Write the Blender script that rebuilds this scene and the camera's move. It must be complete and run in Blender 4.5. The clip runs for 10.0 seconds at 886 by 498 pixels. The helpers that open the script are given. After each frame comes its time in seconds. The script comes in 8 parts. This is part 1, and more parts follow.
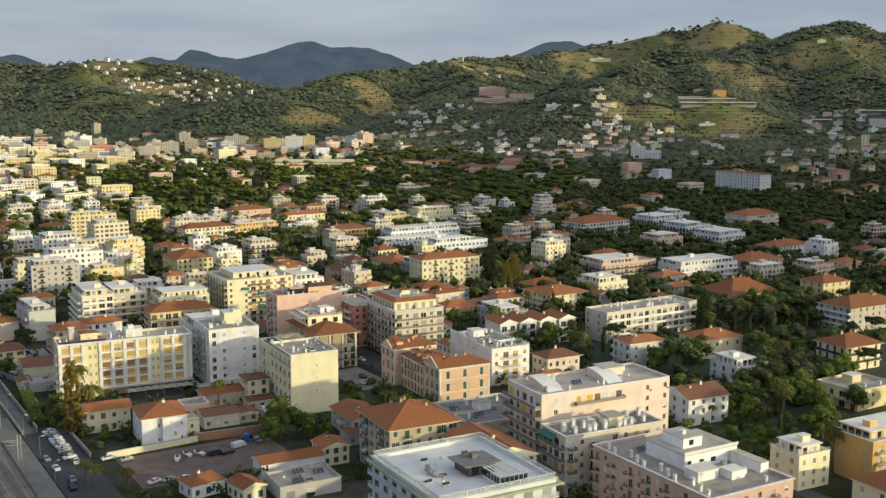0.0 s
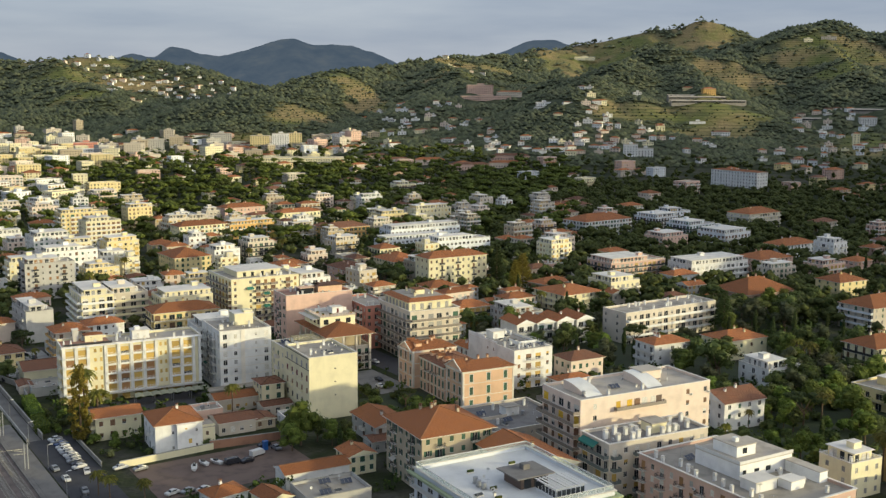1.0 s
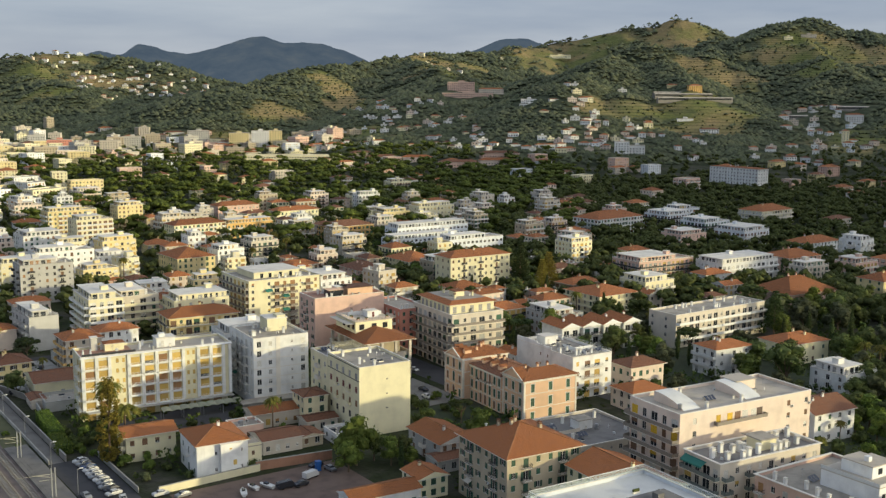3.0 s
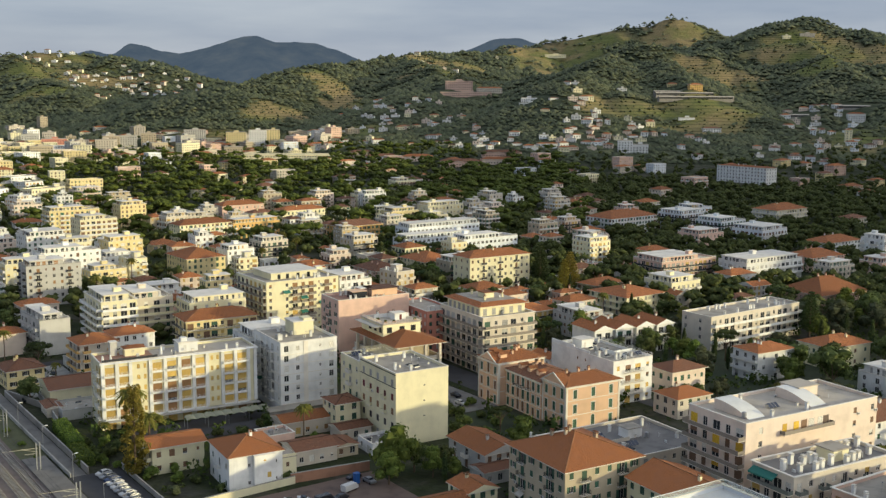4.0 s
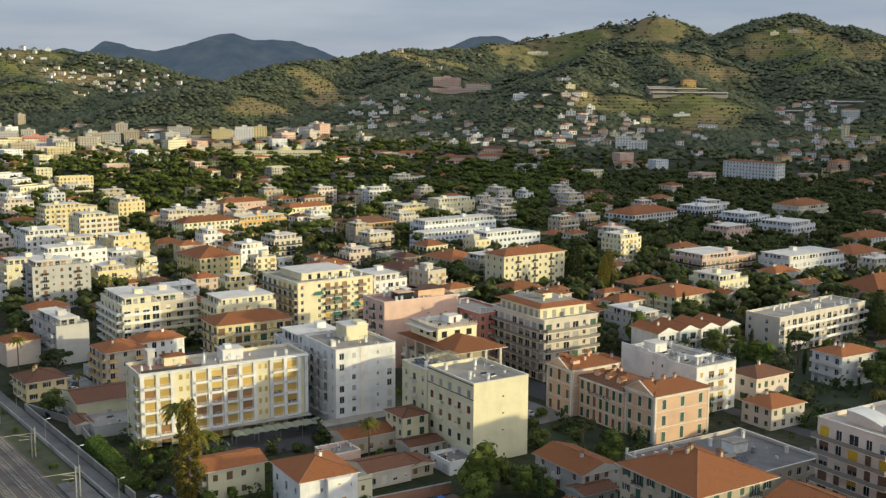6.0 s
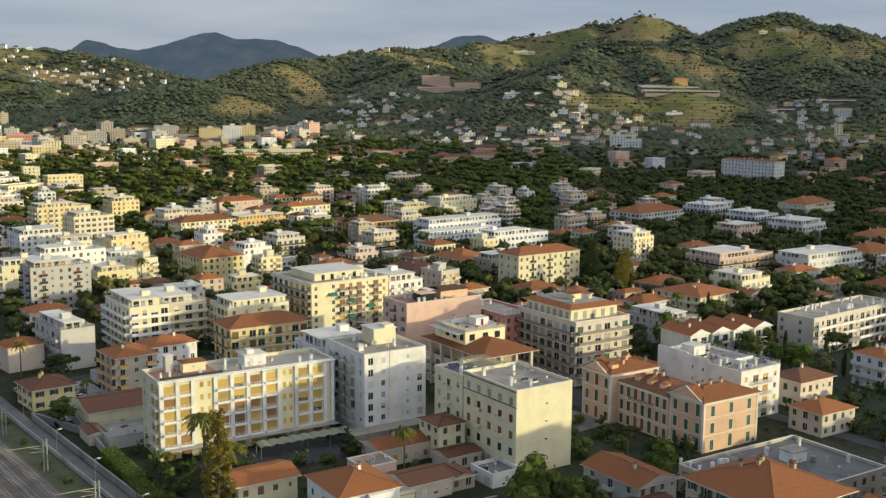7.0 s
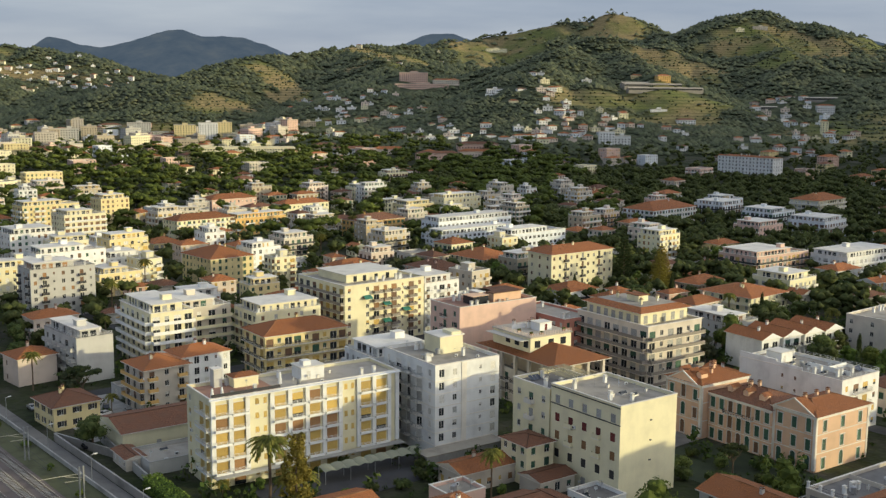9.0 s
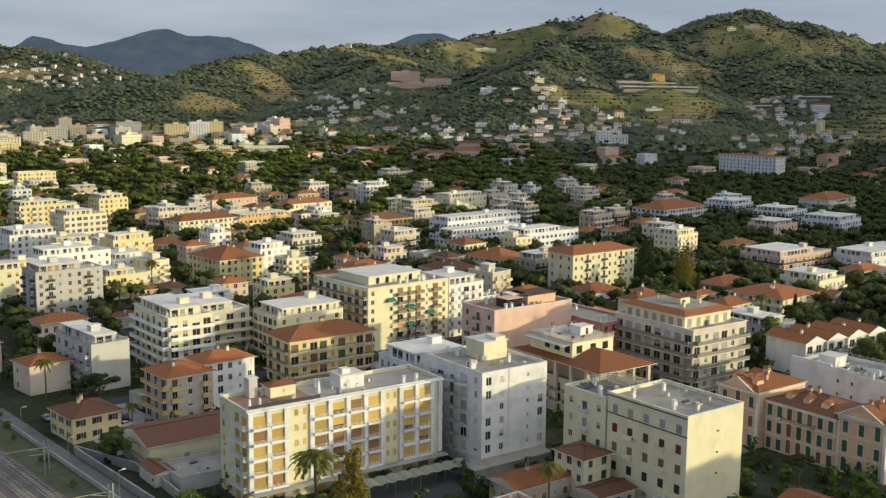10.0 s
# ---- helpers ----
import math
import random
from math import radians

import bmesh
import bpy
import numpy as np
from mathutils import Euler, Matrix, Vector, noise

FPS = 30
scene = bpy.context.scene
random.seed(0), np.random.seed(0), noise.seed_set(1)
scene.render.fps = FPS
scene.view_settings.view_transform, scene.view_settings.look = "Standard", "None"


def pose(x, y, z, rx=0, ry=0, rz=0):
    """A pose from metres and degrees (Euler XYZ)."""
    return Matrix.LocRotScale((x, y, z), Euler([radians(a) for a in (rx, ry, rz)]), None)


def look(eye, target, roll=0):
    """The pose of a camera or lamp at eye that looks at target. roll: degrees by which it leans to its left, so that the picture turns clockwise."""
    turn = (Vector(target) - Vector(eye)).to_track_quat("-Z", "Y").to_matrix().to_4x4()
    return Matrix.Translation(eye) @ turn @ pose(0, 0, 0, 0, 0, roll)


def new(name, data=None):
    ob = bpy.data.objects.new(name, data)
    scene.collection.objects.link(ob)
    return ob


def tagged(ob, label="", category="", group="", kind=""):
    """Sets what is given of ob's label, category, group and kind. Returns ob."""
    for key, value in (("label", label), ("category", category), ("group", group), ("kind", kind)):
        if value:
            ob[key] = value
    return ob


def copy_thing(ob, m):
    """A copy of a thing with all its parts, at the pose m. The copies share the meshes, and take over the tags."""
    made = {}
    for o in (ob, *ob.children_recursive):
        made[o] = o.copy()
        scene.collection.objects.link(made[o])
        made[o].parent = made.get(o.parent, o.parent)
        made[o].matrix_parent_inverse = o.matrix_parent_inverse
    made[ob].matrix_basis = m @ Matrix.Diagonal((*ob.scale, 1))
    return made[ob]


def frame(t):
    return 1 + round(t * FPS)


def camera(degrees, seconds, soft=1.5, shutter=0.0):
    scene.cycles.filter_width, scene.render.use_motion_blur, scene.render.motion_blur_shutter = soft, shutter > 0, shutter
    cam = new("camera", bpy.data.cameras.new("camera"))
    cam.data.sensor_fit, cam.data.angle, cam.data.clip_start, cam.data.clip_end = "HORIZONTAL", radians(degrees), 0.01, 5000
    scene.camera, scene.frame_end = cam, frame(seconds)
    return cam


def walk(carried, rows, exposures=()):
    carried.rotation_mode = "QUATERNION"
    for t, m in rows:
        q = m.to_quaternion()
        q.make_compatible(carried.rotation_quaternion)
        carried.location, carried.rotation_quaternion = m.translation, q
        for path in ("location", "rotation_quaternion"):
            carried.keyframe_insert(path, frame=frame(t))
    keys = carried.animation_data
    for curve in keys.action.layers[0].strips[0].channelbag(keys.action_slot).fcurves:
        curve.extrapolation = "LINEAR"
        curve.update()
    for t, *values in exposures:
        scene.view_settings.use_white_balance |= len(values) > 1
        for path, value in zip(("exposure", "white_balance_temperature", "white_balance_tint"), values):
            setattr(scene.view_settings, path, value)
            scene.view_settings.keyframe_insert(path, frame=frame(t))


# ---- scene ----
cam = camera(45.0, 10.0, 1.35)
PATH = [
    (0, (4.808, -6.34, 111.299), (5.855, -4.662, 111.007), 0.1),
    (0.5, (2.41, 4.177, 110.075), (3.474, 5.845, 109.782), 0.2),
    (1, (0.195, 14.876, 108.65), (1.275, 16.533, 108.356), 0.3),
    (1.5, (-1.8, 25.53, 107.258), (-0.705, 27.177, 106.964), 0.3),
    (2, (-3.699, 36.072, 105.873), (-2.589, 37.71, 105.579), 0.4),
    (2.5, (-5.514, 46.533, 104.656), (-4.391, 48.161, 104.362), 0.4),
    (4, (-9.873, 78.108, 100.698), (-8.724, 79.719, 100.405), 0.4),
    (4.5, (-11.187, 88.263, 99.453), (-10.031, 89.868, 99.16), 0.4),
    (5, (-12.376, 98.806, 98.052), (-11.209, 100.404, 97.758), 0.4),
    (5.5, (-13.731, 108.684, 96.674), (-12.554, 110.274, 96.38), 0.4),
    (7, (-16.549, 140.214, 92.334), (-15.332, 141.774, 92.041), 0.4),
    (7.5, (-17.386, 150.54, 91.061), (-16.156, 152.09, 90.768), 0.5),
    (8, (-18.34, 160.723, 89.837), (-17.095, 162.261, 89.544), 0.5),
    (8.5, (-19.224, 170.884, 88.567), (-17.965, 172.41, 88.274), 0.5),
    (9, (-19.978, 180.958, 87.39), (-18.707, 182.474, 87.097), 0.5),
    (9.5, (-20.713, 191.016, 86.22), (-19.431, 192.523, 85.928), 0.5),
    (10, (-21.416, 201.056, 85.173), (-20.123, 202.553, 84.881), 0.5),
]
walk(cam, [(t, look(eye, target, roll)) for t, eye, target, roll in PATH])

# ---- world, sun, exposure ----
SUN_AZ, SUN_EL = radians(141), radians(8.6)
SUN_DIR = Vector((math.sin(SUN_AZ) * math.cos(SUN_EL), math.cos(SUN_AZ) * math.cos(SUN_EL), math.sin(SUN_EL)))
sun = new("sun", bpy.data.lights.new("sun", "SUN"))
sun.data.energy, sun.data.angle, sun.data.color = 3.2, radians(0.9), (1.0, 0.87, 0.50)
sun.matrix_world = look(SUN_DIR * 300 + Vector((0, 0, 200)), (0, 0, 200))

world = bpy.data.worlds.new("sky")
scene.world = world
world.use_nodes = True
wt = world.node_tree
wt.nodes.clear()
w_out = wt.nodes.new("ShaderNodeOutputWorld")
w_sky = wt.nodes.new("ShaderNodeTexSky")
w_sky.sky_type, w_sky.sun_disc = "NISHITA", False
w_sky.sun_elevation, w_sky.sun_rotation = SUN_EL, SUN_AZ
w_sky.air_density, w_sky.dust_density = 1.0, 1.0
w_bg = wt.nodes.new("ShaderNodeBackground")
w_bg.inputs["Strength"].default_value = 0.12
w_cl = wt.nodes.new("ShaderNodeBackground")
w_co = wt.nodes.new("ShaderNodeTexCoord")
w_map = wt.nodes.new("ShaderNodeMapping")
w_map.inputs["Scale"].default_value = (2.2, 2.2, 15.0)
w_noise = wt.nodes.new("ShaderNodeTexNoise")
w_noise.inputs["Scale"].default_value, w_noise.inputs["Detail"].default_value = 1.6, 7
w_ramp = wt.nodes.new("ShaderNodeValToRGB")
w_ramp.color_ramp.elements[0].position, w_ramp.color_ramp.elements[0].color = 0.34, (0.345, 0.43, 0.60, 1)
w_ramp.color_ramp.elements[1].position, w_ramp.color_ramp.elements[1].color = 0.68, (0.57, 0.64, 0.76, 1)
w_mix = wt.nodes.new("ShaderNodeMixShader")
w_mix.inputs[0].default_value = 0.82
wt.links.new(w_co.outputs["Generated"], w_map.inputs[0])
wt.links.new(w_map.outputs[0], w_noise.inputs[0])
wt.links.new(w_noise.outputs["Fac"], w_ramp.inputs[0])
# the cloud deck is thick overhead and thins towards the horizon
w_sep = wt.nodes.new("ShaderNodeSeparateXYZ")
w_deck = wt.nodes.new("ShaderNodeMapRange")
w_deck.interpolation_type = "SMOOTHSTEP"
for key, val in (("From Min", 0.14), ("From Max", 0.65), ("To Min", 0.83), ("To Max", 0.90)):
    w_deck.inputs[key].default_value = val
wt.links.new(w_co.outputs["Generated"], w_sep.inputs[0])
wt.links.new(w_sep.outputs["Z"], w_deck.inputs["Value"])
wt.links.new(w_deck.outputs[0], w_cl.inputs["Strength"])
wt.links.new(w_ramp.outputs[0], w_cl.inputs[0])
wt.links.new(w_sky.outputs[0], w_bg.inputs[0])
wt.links.new(w_bg.outputs[0], w_mix.inputs[1])
wt.links.new(w_cl.outputs[0], w_mix.inputs[2])
# thin bright cloud round the low sun
w_dot = wt.nodes.new("ShaderNodeVectorMath")
w_dot.operation = "DOT_PRODUCT"
w_dot.inputs[1].default_value = SUN_DIR
w_pow = wt.nodes.new("ShaderNodeMath")
w_pow.operation, w_pow.inputs[1].default_value = "POWER", 3.0
w_amp = wt.nodes.new("ShaderNodeMath")
w_amp.operation, w_amp.inputs[1].default_value = "MULTIPLY", 1.55
w_max = wt.nodes.new("ShaderNodeMath")
w_max.operation, w_max.inputs[1].default_value = "MAXIMUM", 0.0
w_glow = wt.nodes.new("ShaderNodeBackground")
w_glow.inputs["Color"].default_value = (1.0, 0.93, 0.76, 1)
w_add = wt.nodes.new("ShaderNodeAddShader")
wt.links.new(w_co.outputs["Generated"], w_dot.inputs[0])
wt.links.new(w_dot.outputs["Value"], w_max.inputs[0])
wt.links.new(w_max.outputs[0], w_pow.inputs[0])
wt.links.new(w_pow.outputs[0], w_amp.inputs[0])
wt.links.new(w_amp.outputs[0], w_glow.inputs["Strength"])
wt.links.new(w_mix.outputs[0], w_add.inputs[0])
wt.links.new(w_glow.outputs[0], w_add.inputs[1])
wt.links.new(w_add.outputs[0], w_out.inputs[0])
scene.view_settings.exposure = 0.04


# ---- materials ----
def node_mat(name):
    m = bpy.data.materials.new(name)
    m.use_nodes = True
    t = m.node_tree
    return m, t, t.nodes["Principled BSDF"]


def noise_tex(t, vec, scale, detail=4, rough=0.55):
    n = t.nodes.new("ShaderNodeTexNoise")
    n.inputs["Scale"].default_value, n.inputs["Detail"].default_value, n.inputs["Roughness"].default_value = scale, detail, rough
    if vec is not None:
        t.links.new(vec, n.inputs["Vector"])
    return n.outputs["Fac"]


def ramp(t, fac, stops):
    r = t.nodes.new("ShaderNodeValToRGB")
    e = r.color_ramp.elements
    while len(e) < len(stops):
        e.new(0.5)
    for k, (p, c) in enumerate(stops):
        e[k].position, e[k].color = p, (*c, 1) if len(c) == 3 else c
    t.links.new(fac, r.inputs[0])
    return r.outputs[0]


def mix_rgb(t, fac, a, b, mode="MIX"):
    n = t.nodes.new("ShaderNodeMix")
    n.data_type, n.blend_type = "RGBA", mode
    for sock, v in ((n.inputs[0], fac), (n.inputs[6], a), (n.inputs[7], b)):
        if isinstance(v, (int, float)):
            sock.default_value = v
        elif isinstance(v, tuple):
            sock.default_value = (*v, 1)
        else:
            t.links.new(v, sock)
    return n.outputs[2]


def bump(t, bsdf, height, strength, distance):
    b = t.nodes.new("ShaderNodeBump")
    b.inputs["Strength"].default_value, b.inputs["Distance"].default_value = strength, distance
    t.links.new(height, b.inputs["Height"])
    t.links.new(b.outputs[0], bsdf.inputs["Normal"])


def coords(t, kind="Object"):
    return t.nodes.new("ShaderNodeTexCoord").outputs[kind]


def stretch(t, vec, s):
    m = t.nodes.new("ShaderNodeMapping")
    m.inputs["Scale"].default_value = s
    t.links.new(vec, m.inputs[0])
    return m.outputs[0]


def worn(name, colour, rough=0.85, stain=0.16, grain=6.0, spread=0.10, relief=0.02, streaks=True):
    """Painted render, concrete, plaster: patches, rain streaks and grain."""
    m, t, b = node_mat(name)
    v = coords(t)
    big = noise_tex(t, v, 0.22, 5)
    fine = noise_tex(t, v, grain, 5)
    dark = tuple(c * (1 - stain) for c in colour)
    lite = tuple(min(c * 1.06, 0.9) for c in colour)
    c = ramp(t, big, [(0.30, dark), (0.52, colour), (0.75, lite)])
    if streaks:
        st = noise_tex(t, stretch(t, v, (1.6, 1.6, 0.09)), 1.0, 4)
        c = mix_rgb(t, ramp(t, st, [(0.55, (0, 0, 0)), (0.78, (stain, stain, stain))]), c, tuple(x * 0.62 for x in colour))
    c = mix_rgb(t, ramp(t, fine, [(0.35, (0.2, 0.2, 0.2)), (0.6, (0, 0, 0))]), c, tuple(x * 0.8 for x in colour))
    inf = t.nodes.new("ShaderNodeObjectInfo")
    hs = t.nodes.new("ShaderNodeHueSaturation")
    mr = t.nodes.new("ShaderNodeMapRange")
    mr.inputs["To Min"].default_value, mr.inputs["To Max"].default_value = 1 - spread, 1 + spread
    t.links.new(inf.outputs["Random"], mr.inputs["Value"])
    t.links.new(mr.outputs[0], hs.inputs["Value"])
    t.links.new(c, hs.inputs["Color"])
    t.links.new(hs.outputs[0], b.inputs["Base Color"])
    b.inputs["Roughness"].default_value = rough
    bump(t, b, fine, 0.35, relief)
    return m


WALLS = {
    "cream": worn("cream_render", (0.80, 0.74, 0.50), stain=0.13),
    "yellow": worn("yellow_render", (0.74, 0.62, 0.33)),
    "white": worn("white_render", (0.80, 0.80, 0.78), stain=0.22),
    "whiteblue": worn("cool_white_render", (0.74, 0.775, 0.81), stain=0.18),
    "pink": worn("pink_render", (0.68, 0.47, 0.38)),
    "rose": worn("rose_render", (0.62, 0.27, 0.20)),
    "salmon": worn("salmon_render", (0.76, 0.51, 0.34)),
    "ochre": worn("ochre_render", (0.66, 0.42, 0.15)),
    "beige": worn("beige_render", (0.60, 0.54, 0.45)),
    "grey": worn("grey_render", (0.50, 0.49, 0.46)),
    "tan": worn("tan_render", (0.47, 0.40, 0.29)),
    "peach": worn("peach_render", (0.74, 0.62, 0.52)),
}
TRIM = worn("pale_trim", (0.76, 0.72, 0.64), stain=0.2)
CONCRETE = worn("weathered_concrete", (0.38, 0.37, 0.34), stain=0.4)
DECK = worn("grey_roof_deck", (0.37, 0.335, 0.28), stain=0.4, streaks=False, grain=3.0)
DECK_WHITE = worn("white_roof_deck", (0.74, 0.74, 0.71), stain=0.14, streaks=False, grain=3.0)
DECK_LIGHT = worn("pale_roof_deck", (0.47, 0.42, 0.345), stain=0.3, streaks=False, grain=3.0)
DECK_RED = worn("red_terrace_tiles", (0.36, 0.20, 0.14), stain=0.35, streaks=False, grain=3.0)
DECK_DARK = worn("dark_roof_deck", (0.20, 0.19, 0.18), stain=0.4, streaks=False, grain=3.0)
ASPHALT = worn("asphalt", (0.055, 0.055, 0.06), stain=0.3, streaks=False, grain=2.0)
PAVING = worn("pale_paving", (0.19, 0.18, 0.165), stain=0.35, streaks=False, grain=2.0)
YARD = worn("reddish_earth", (0.15, 0.105, 0.085), stain=0.4, streaks=False, grain=2.0)
STONE = worn("grey_stone_wall", (0.30, 0.28, 0.25), stain=0.4, grain=3.0, relief=0.05)
BRICKWALL = worn("brick_red_wall", (0.36, 0.19, 0.12), stain=0.4, grain=4.0)


def tile_mat(name, base, dark):
    m, t, b = node_mat(name)
    uv = coords(t, "UV")
    ob = coords(t, "Object")
    br = t.nodes.new("ShaderNodeTexBrick")
    br.inputs["Scale"].default_value = 1.0
    for key, val in (("Mortar Size", 0.03), ("Brick Width", 0.22), ("Row Height", 0.36), ("Bias", 0.0)):
        br.inputs[key].default_value = val
    br.inputs["Color1"].default_value = (*base, 1)
    br.inputs["Color2"].default_value = (*(c * 0.72 for c in base), 1)
    br.inputs["Mortar"].default_value = (*(c * 0.30 for c in base), 1)
    t.links.new(uv, br.inputs["Vector"])
    patch = noise_tex(t, ob, 0.45, 6)
    c = mix_rgb(t, ramp(t, patch, [(0.38, (0, 0, 0)), (0.70, (0.85, 0.85, 0.85))]), br.outputs["Color"], dark)
    moss = noise_tex(t, ob, 2.2, 5)
    c = mix_rgb(t, ramp(t, moss, [(0.55, (0, 0, 0)), (0.72, (0.5, 0.5, 0.5))]), c, tuple(x * 0.55 for x in dark))
    inf = t.nodes.new("ShaderNodeObjectInfo")
    hs = t.nodes.new("ShaderNodeHueSaturation")
    mr = t.nodes.new("ShaderNodeMapRange")
    mr.inputs["To Min"].default_value, mr.inputs["To Max"].default_value = 0.70, 1.15
    t.links.new(inf.outputs["Random"], mr.inputs["Value"])
    t.links.new(mr.outputs[0], hs.inputs["Value"])
    t.links.new(c, hs.inputs["Color"])
    t.links.new(hs.outputs[0], b.inputs["Base Color"])
    b.inputs["Roughness"].default_value = 0.9
    wv = t.nodes.new("ShaderNodeTexWave")
    wv.inputs["Scale"].default_value = 1.43
    t.links.new(uv, wv.inputs["Vector"])
    bump(t, b, wv.outputs["Fac"], 0.6, 0.05)
    return m


TILES = tile_mat("terracotta_tiles", (0.53, 0.185, 0.055), (0.33, 0.125, 0.050))
TILES_BROWN = tile_mat("brown_tiles", (0.29, 0.12, 0.06), (0.17, 0.085, 0.05))
RIDGE = tile_mat("mortared_ridge_tiles", (0.60, 0.27, 0.11), (0.45, 0.22, 0.11))


def plain(name, colour, rough=0.5, metal=0.0, vary=0.15, scale=3.0):
    m, t, b = node_mat(name)
    n = noise_tex(t, coords(t), scale, 3)
    c = ramp(t, n, [(0.3, tuple(x * (1 - vary) for x in colour)), (0.7, colour)])
    t.links.new(c, b.inputs["Base Color"])
    b.inputs["Roughness"].default_value, b.inputs["Metallic"].default_value = rough, metal
    return m


def louvre(name, colour):
    m, t, b = node_mat(name)
    v = coords(t)
    wv = t.nodes.new("ShaderNodeTexWave")
    wv.bands_direction = "Z"
    wv.inputs["Scale"].default_value, wv.inputs["Distortion"].default_value = 4.0, 0.0
    t.links.new(v, wv.inputs["Vector"])
    c = ramp(t, wv.outputs["Fac"], [(0.2, tuple(x * 0.7 for x in colour)), (0.7, colour)])
    inf = t.nodes.new("ShaderNodeObjectInfo")
    hs = t.nodes.new("ShaderNodeHueSaturation")
    mr = t.nodes.new("ShaderNodeMapRange")
    mr.inputs["To Min"].default_value, mr.inputs["To Max"].default_value = 0.7, 1.2
    t.links.new(inf.outputs["Random"], mr.inputs["Value"])
    t.links.new(mr.outputs[0], hs.inputs["Value"])
    t.links.new(c, hs.inputs["Color"])
    t.links.new(hs.outputs[0], b.inputs["Base Color"])
    b.inputs["Roughness"].default_value = 0.6
    bump(t, b, wv.outputs["Fac"], 0.5, 0.02)
    return m


SHUT = {
    "tan": louvre("tan_blind", (0.62, 0.42, 0.11)),
    "rust": louvre("rust_blind", (0.36, 0.19, 0.075)),
    "green": louvre("green_shutter", (0.035, 0.11, 0.07)),
    "grey": louvre("grey_shutter", (0.40, 0.40, 0.38)),
    "brown": louvre("brown_shutter", (0.20, 0.11, 0.06)),
    "white": louvre("white_blind", (0.68, 0.66, 0.60)),
    "red": louvre("dark_red_shutter", (0.16, 0.02, 0.02)),
    "yellow": louvre("bright_yellow_blind", (0.80, 0.50, 0.03)),
    "black": louvre("black_shutter", (0.03, 0.03, 0.03)),
}
GLASS, _t, _b = node_mat("window_glass")
_b.inputs["Base Color"].default_value = (0.03, 0.035, 0.04, 1)
_b.inputs["Roughness"].default_value, _b.inputs["Specular IOR Level"].default_value = 0.06, 0.6
CLEAR, _t, _b = node_mat("clear_glass_panel")
_b.inputs["Base Color"].default_value = (0.85, 0.92, 0.90, 1)
_b.inputs["Roughness"].default_value, _b.inputs["Transmission Weight"].default_value = 0.05, 0.8
FRAME = plain("white_window_frame", (0.66, 0.64, 0.60), 0.5)
IRON = plain("dark_iron", (0.06, 0.06, 0.065), 0.5, 0.6)
GALV = plain("galvanised_steel", (0.42, 0.43, 0.44), 0.45, 0.7)
WHITE_METAL = plain("white_painted_metal", (0.72, 0.72, 0.70), 0.4)
AWNING = plain("green_awning_cloth", (0.04, 0.20, 0.16), 0.9)
AWNING_PALE = plain("pale_awning_cloth", (0.60, 0.56, 0.48), 0.9)
BLUE = plain("blue_plastic", (0.02, 0.12, 0.40), 0.4)
RUBBER = plain("black_rubber", (0.02, 0.02, 0.02), 0.8)
BROWN_WOOD = plain("dark_brown_timber", (0.13, 0.09, 0.07), 0.7)
RAIL_SMOKE = plain("smoked_railing_panel", (0.17, 0.20, 0.19), 0.3)
# beige railing tone, lowered to carry the deep shade in long balconies
RAIL_BEIGE = plain("shade_toned_beige_railing", (0.27, 0.235, 0.195), 0.7)
SOLAR = plain("dark_solar_panel", (0.05, 0.06, 0.09), 0.15)


def foliage(name, c_dark, c_mid, c_lite, scale=0.9, thin=0.35):
    m, t, b = node_mat(name)
    g = t.nodes.new("ShaderNodeNewGeometry")
    v = coords(t)
    n = noise_tex(t, v, scale, 4)
    c = ramp(t, n, [(0.30, c_dark), (0.52, c_mid), (0.74, c_lite)])
    isl = ramp(t, g.outputs["Random Per Island"], [(0.0, (0.62, 0.62, 0.62)), (1.0, (1.25, 1.2, 1.1))])
    c = mix_rgb(t, 1.0, c, isl, "MULTIPLY")
    inf = t.nodes.new("ShaderNodeObjectInfo")
    hs = t.nodes.new("ShaderNodeHueSaturation")
    for key, lo, hi in (("Value", 0.75, 1.25), ("Hue", 0.485, 0.515)):
        mr = t.nodes.new("ShaderNodeMapRange")
        mr.inputs["To Min"].default_value, mr.inputs["To Max"].default_value = lo, hi
        t.links.new(inf.outputs["Random"], mr.inputs["Value"])
        t.links.new(mr.outputs[0], hs.inputs[key])
    t.links.new(c, hs.inputs["Color"])
    t.links.new(hs.outputs[0], b.inputs["Base Color"])
    b.inputs["Roughness"].default_value, b.inputs["Specular IOR Level"].default_value = 0.75, 0.15
    if thin:
        # light passes through thin leaves
        tr = t.nodes.new("ShaderNodeBsdfTranslucent")
        mx = t.nodes.new("ShaderNodeMixShader")
        mx.inputs[0].default_value = thin
        t.links.new(hs.outputs[0], tr.inputs["Color"])
        t.links.new(b.outputs[0], mx.inputs[1])
        t.links.new(tr.outputs[0], mx.inputs[2])
        t.links.new(mx.outputs[0], t.nodes["Material Output"].inputs["Surface"])
    return m


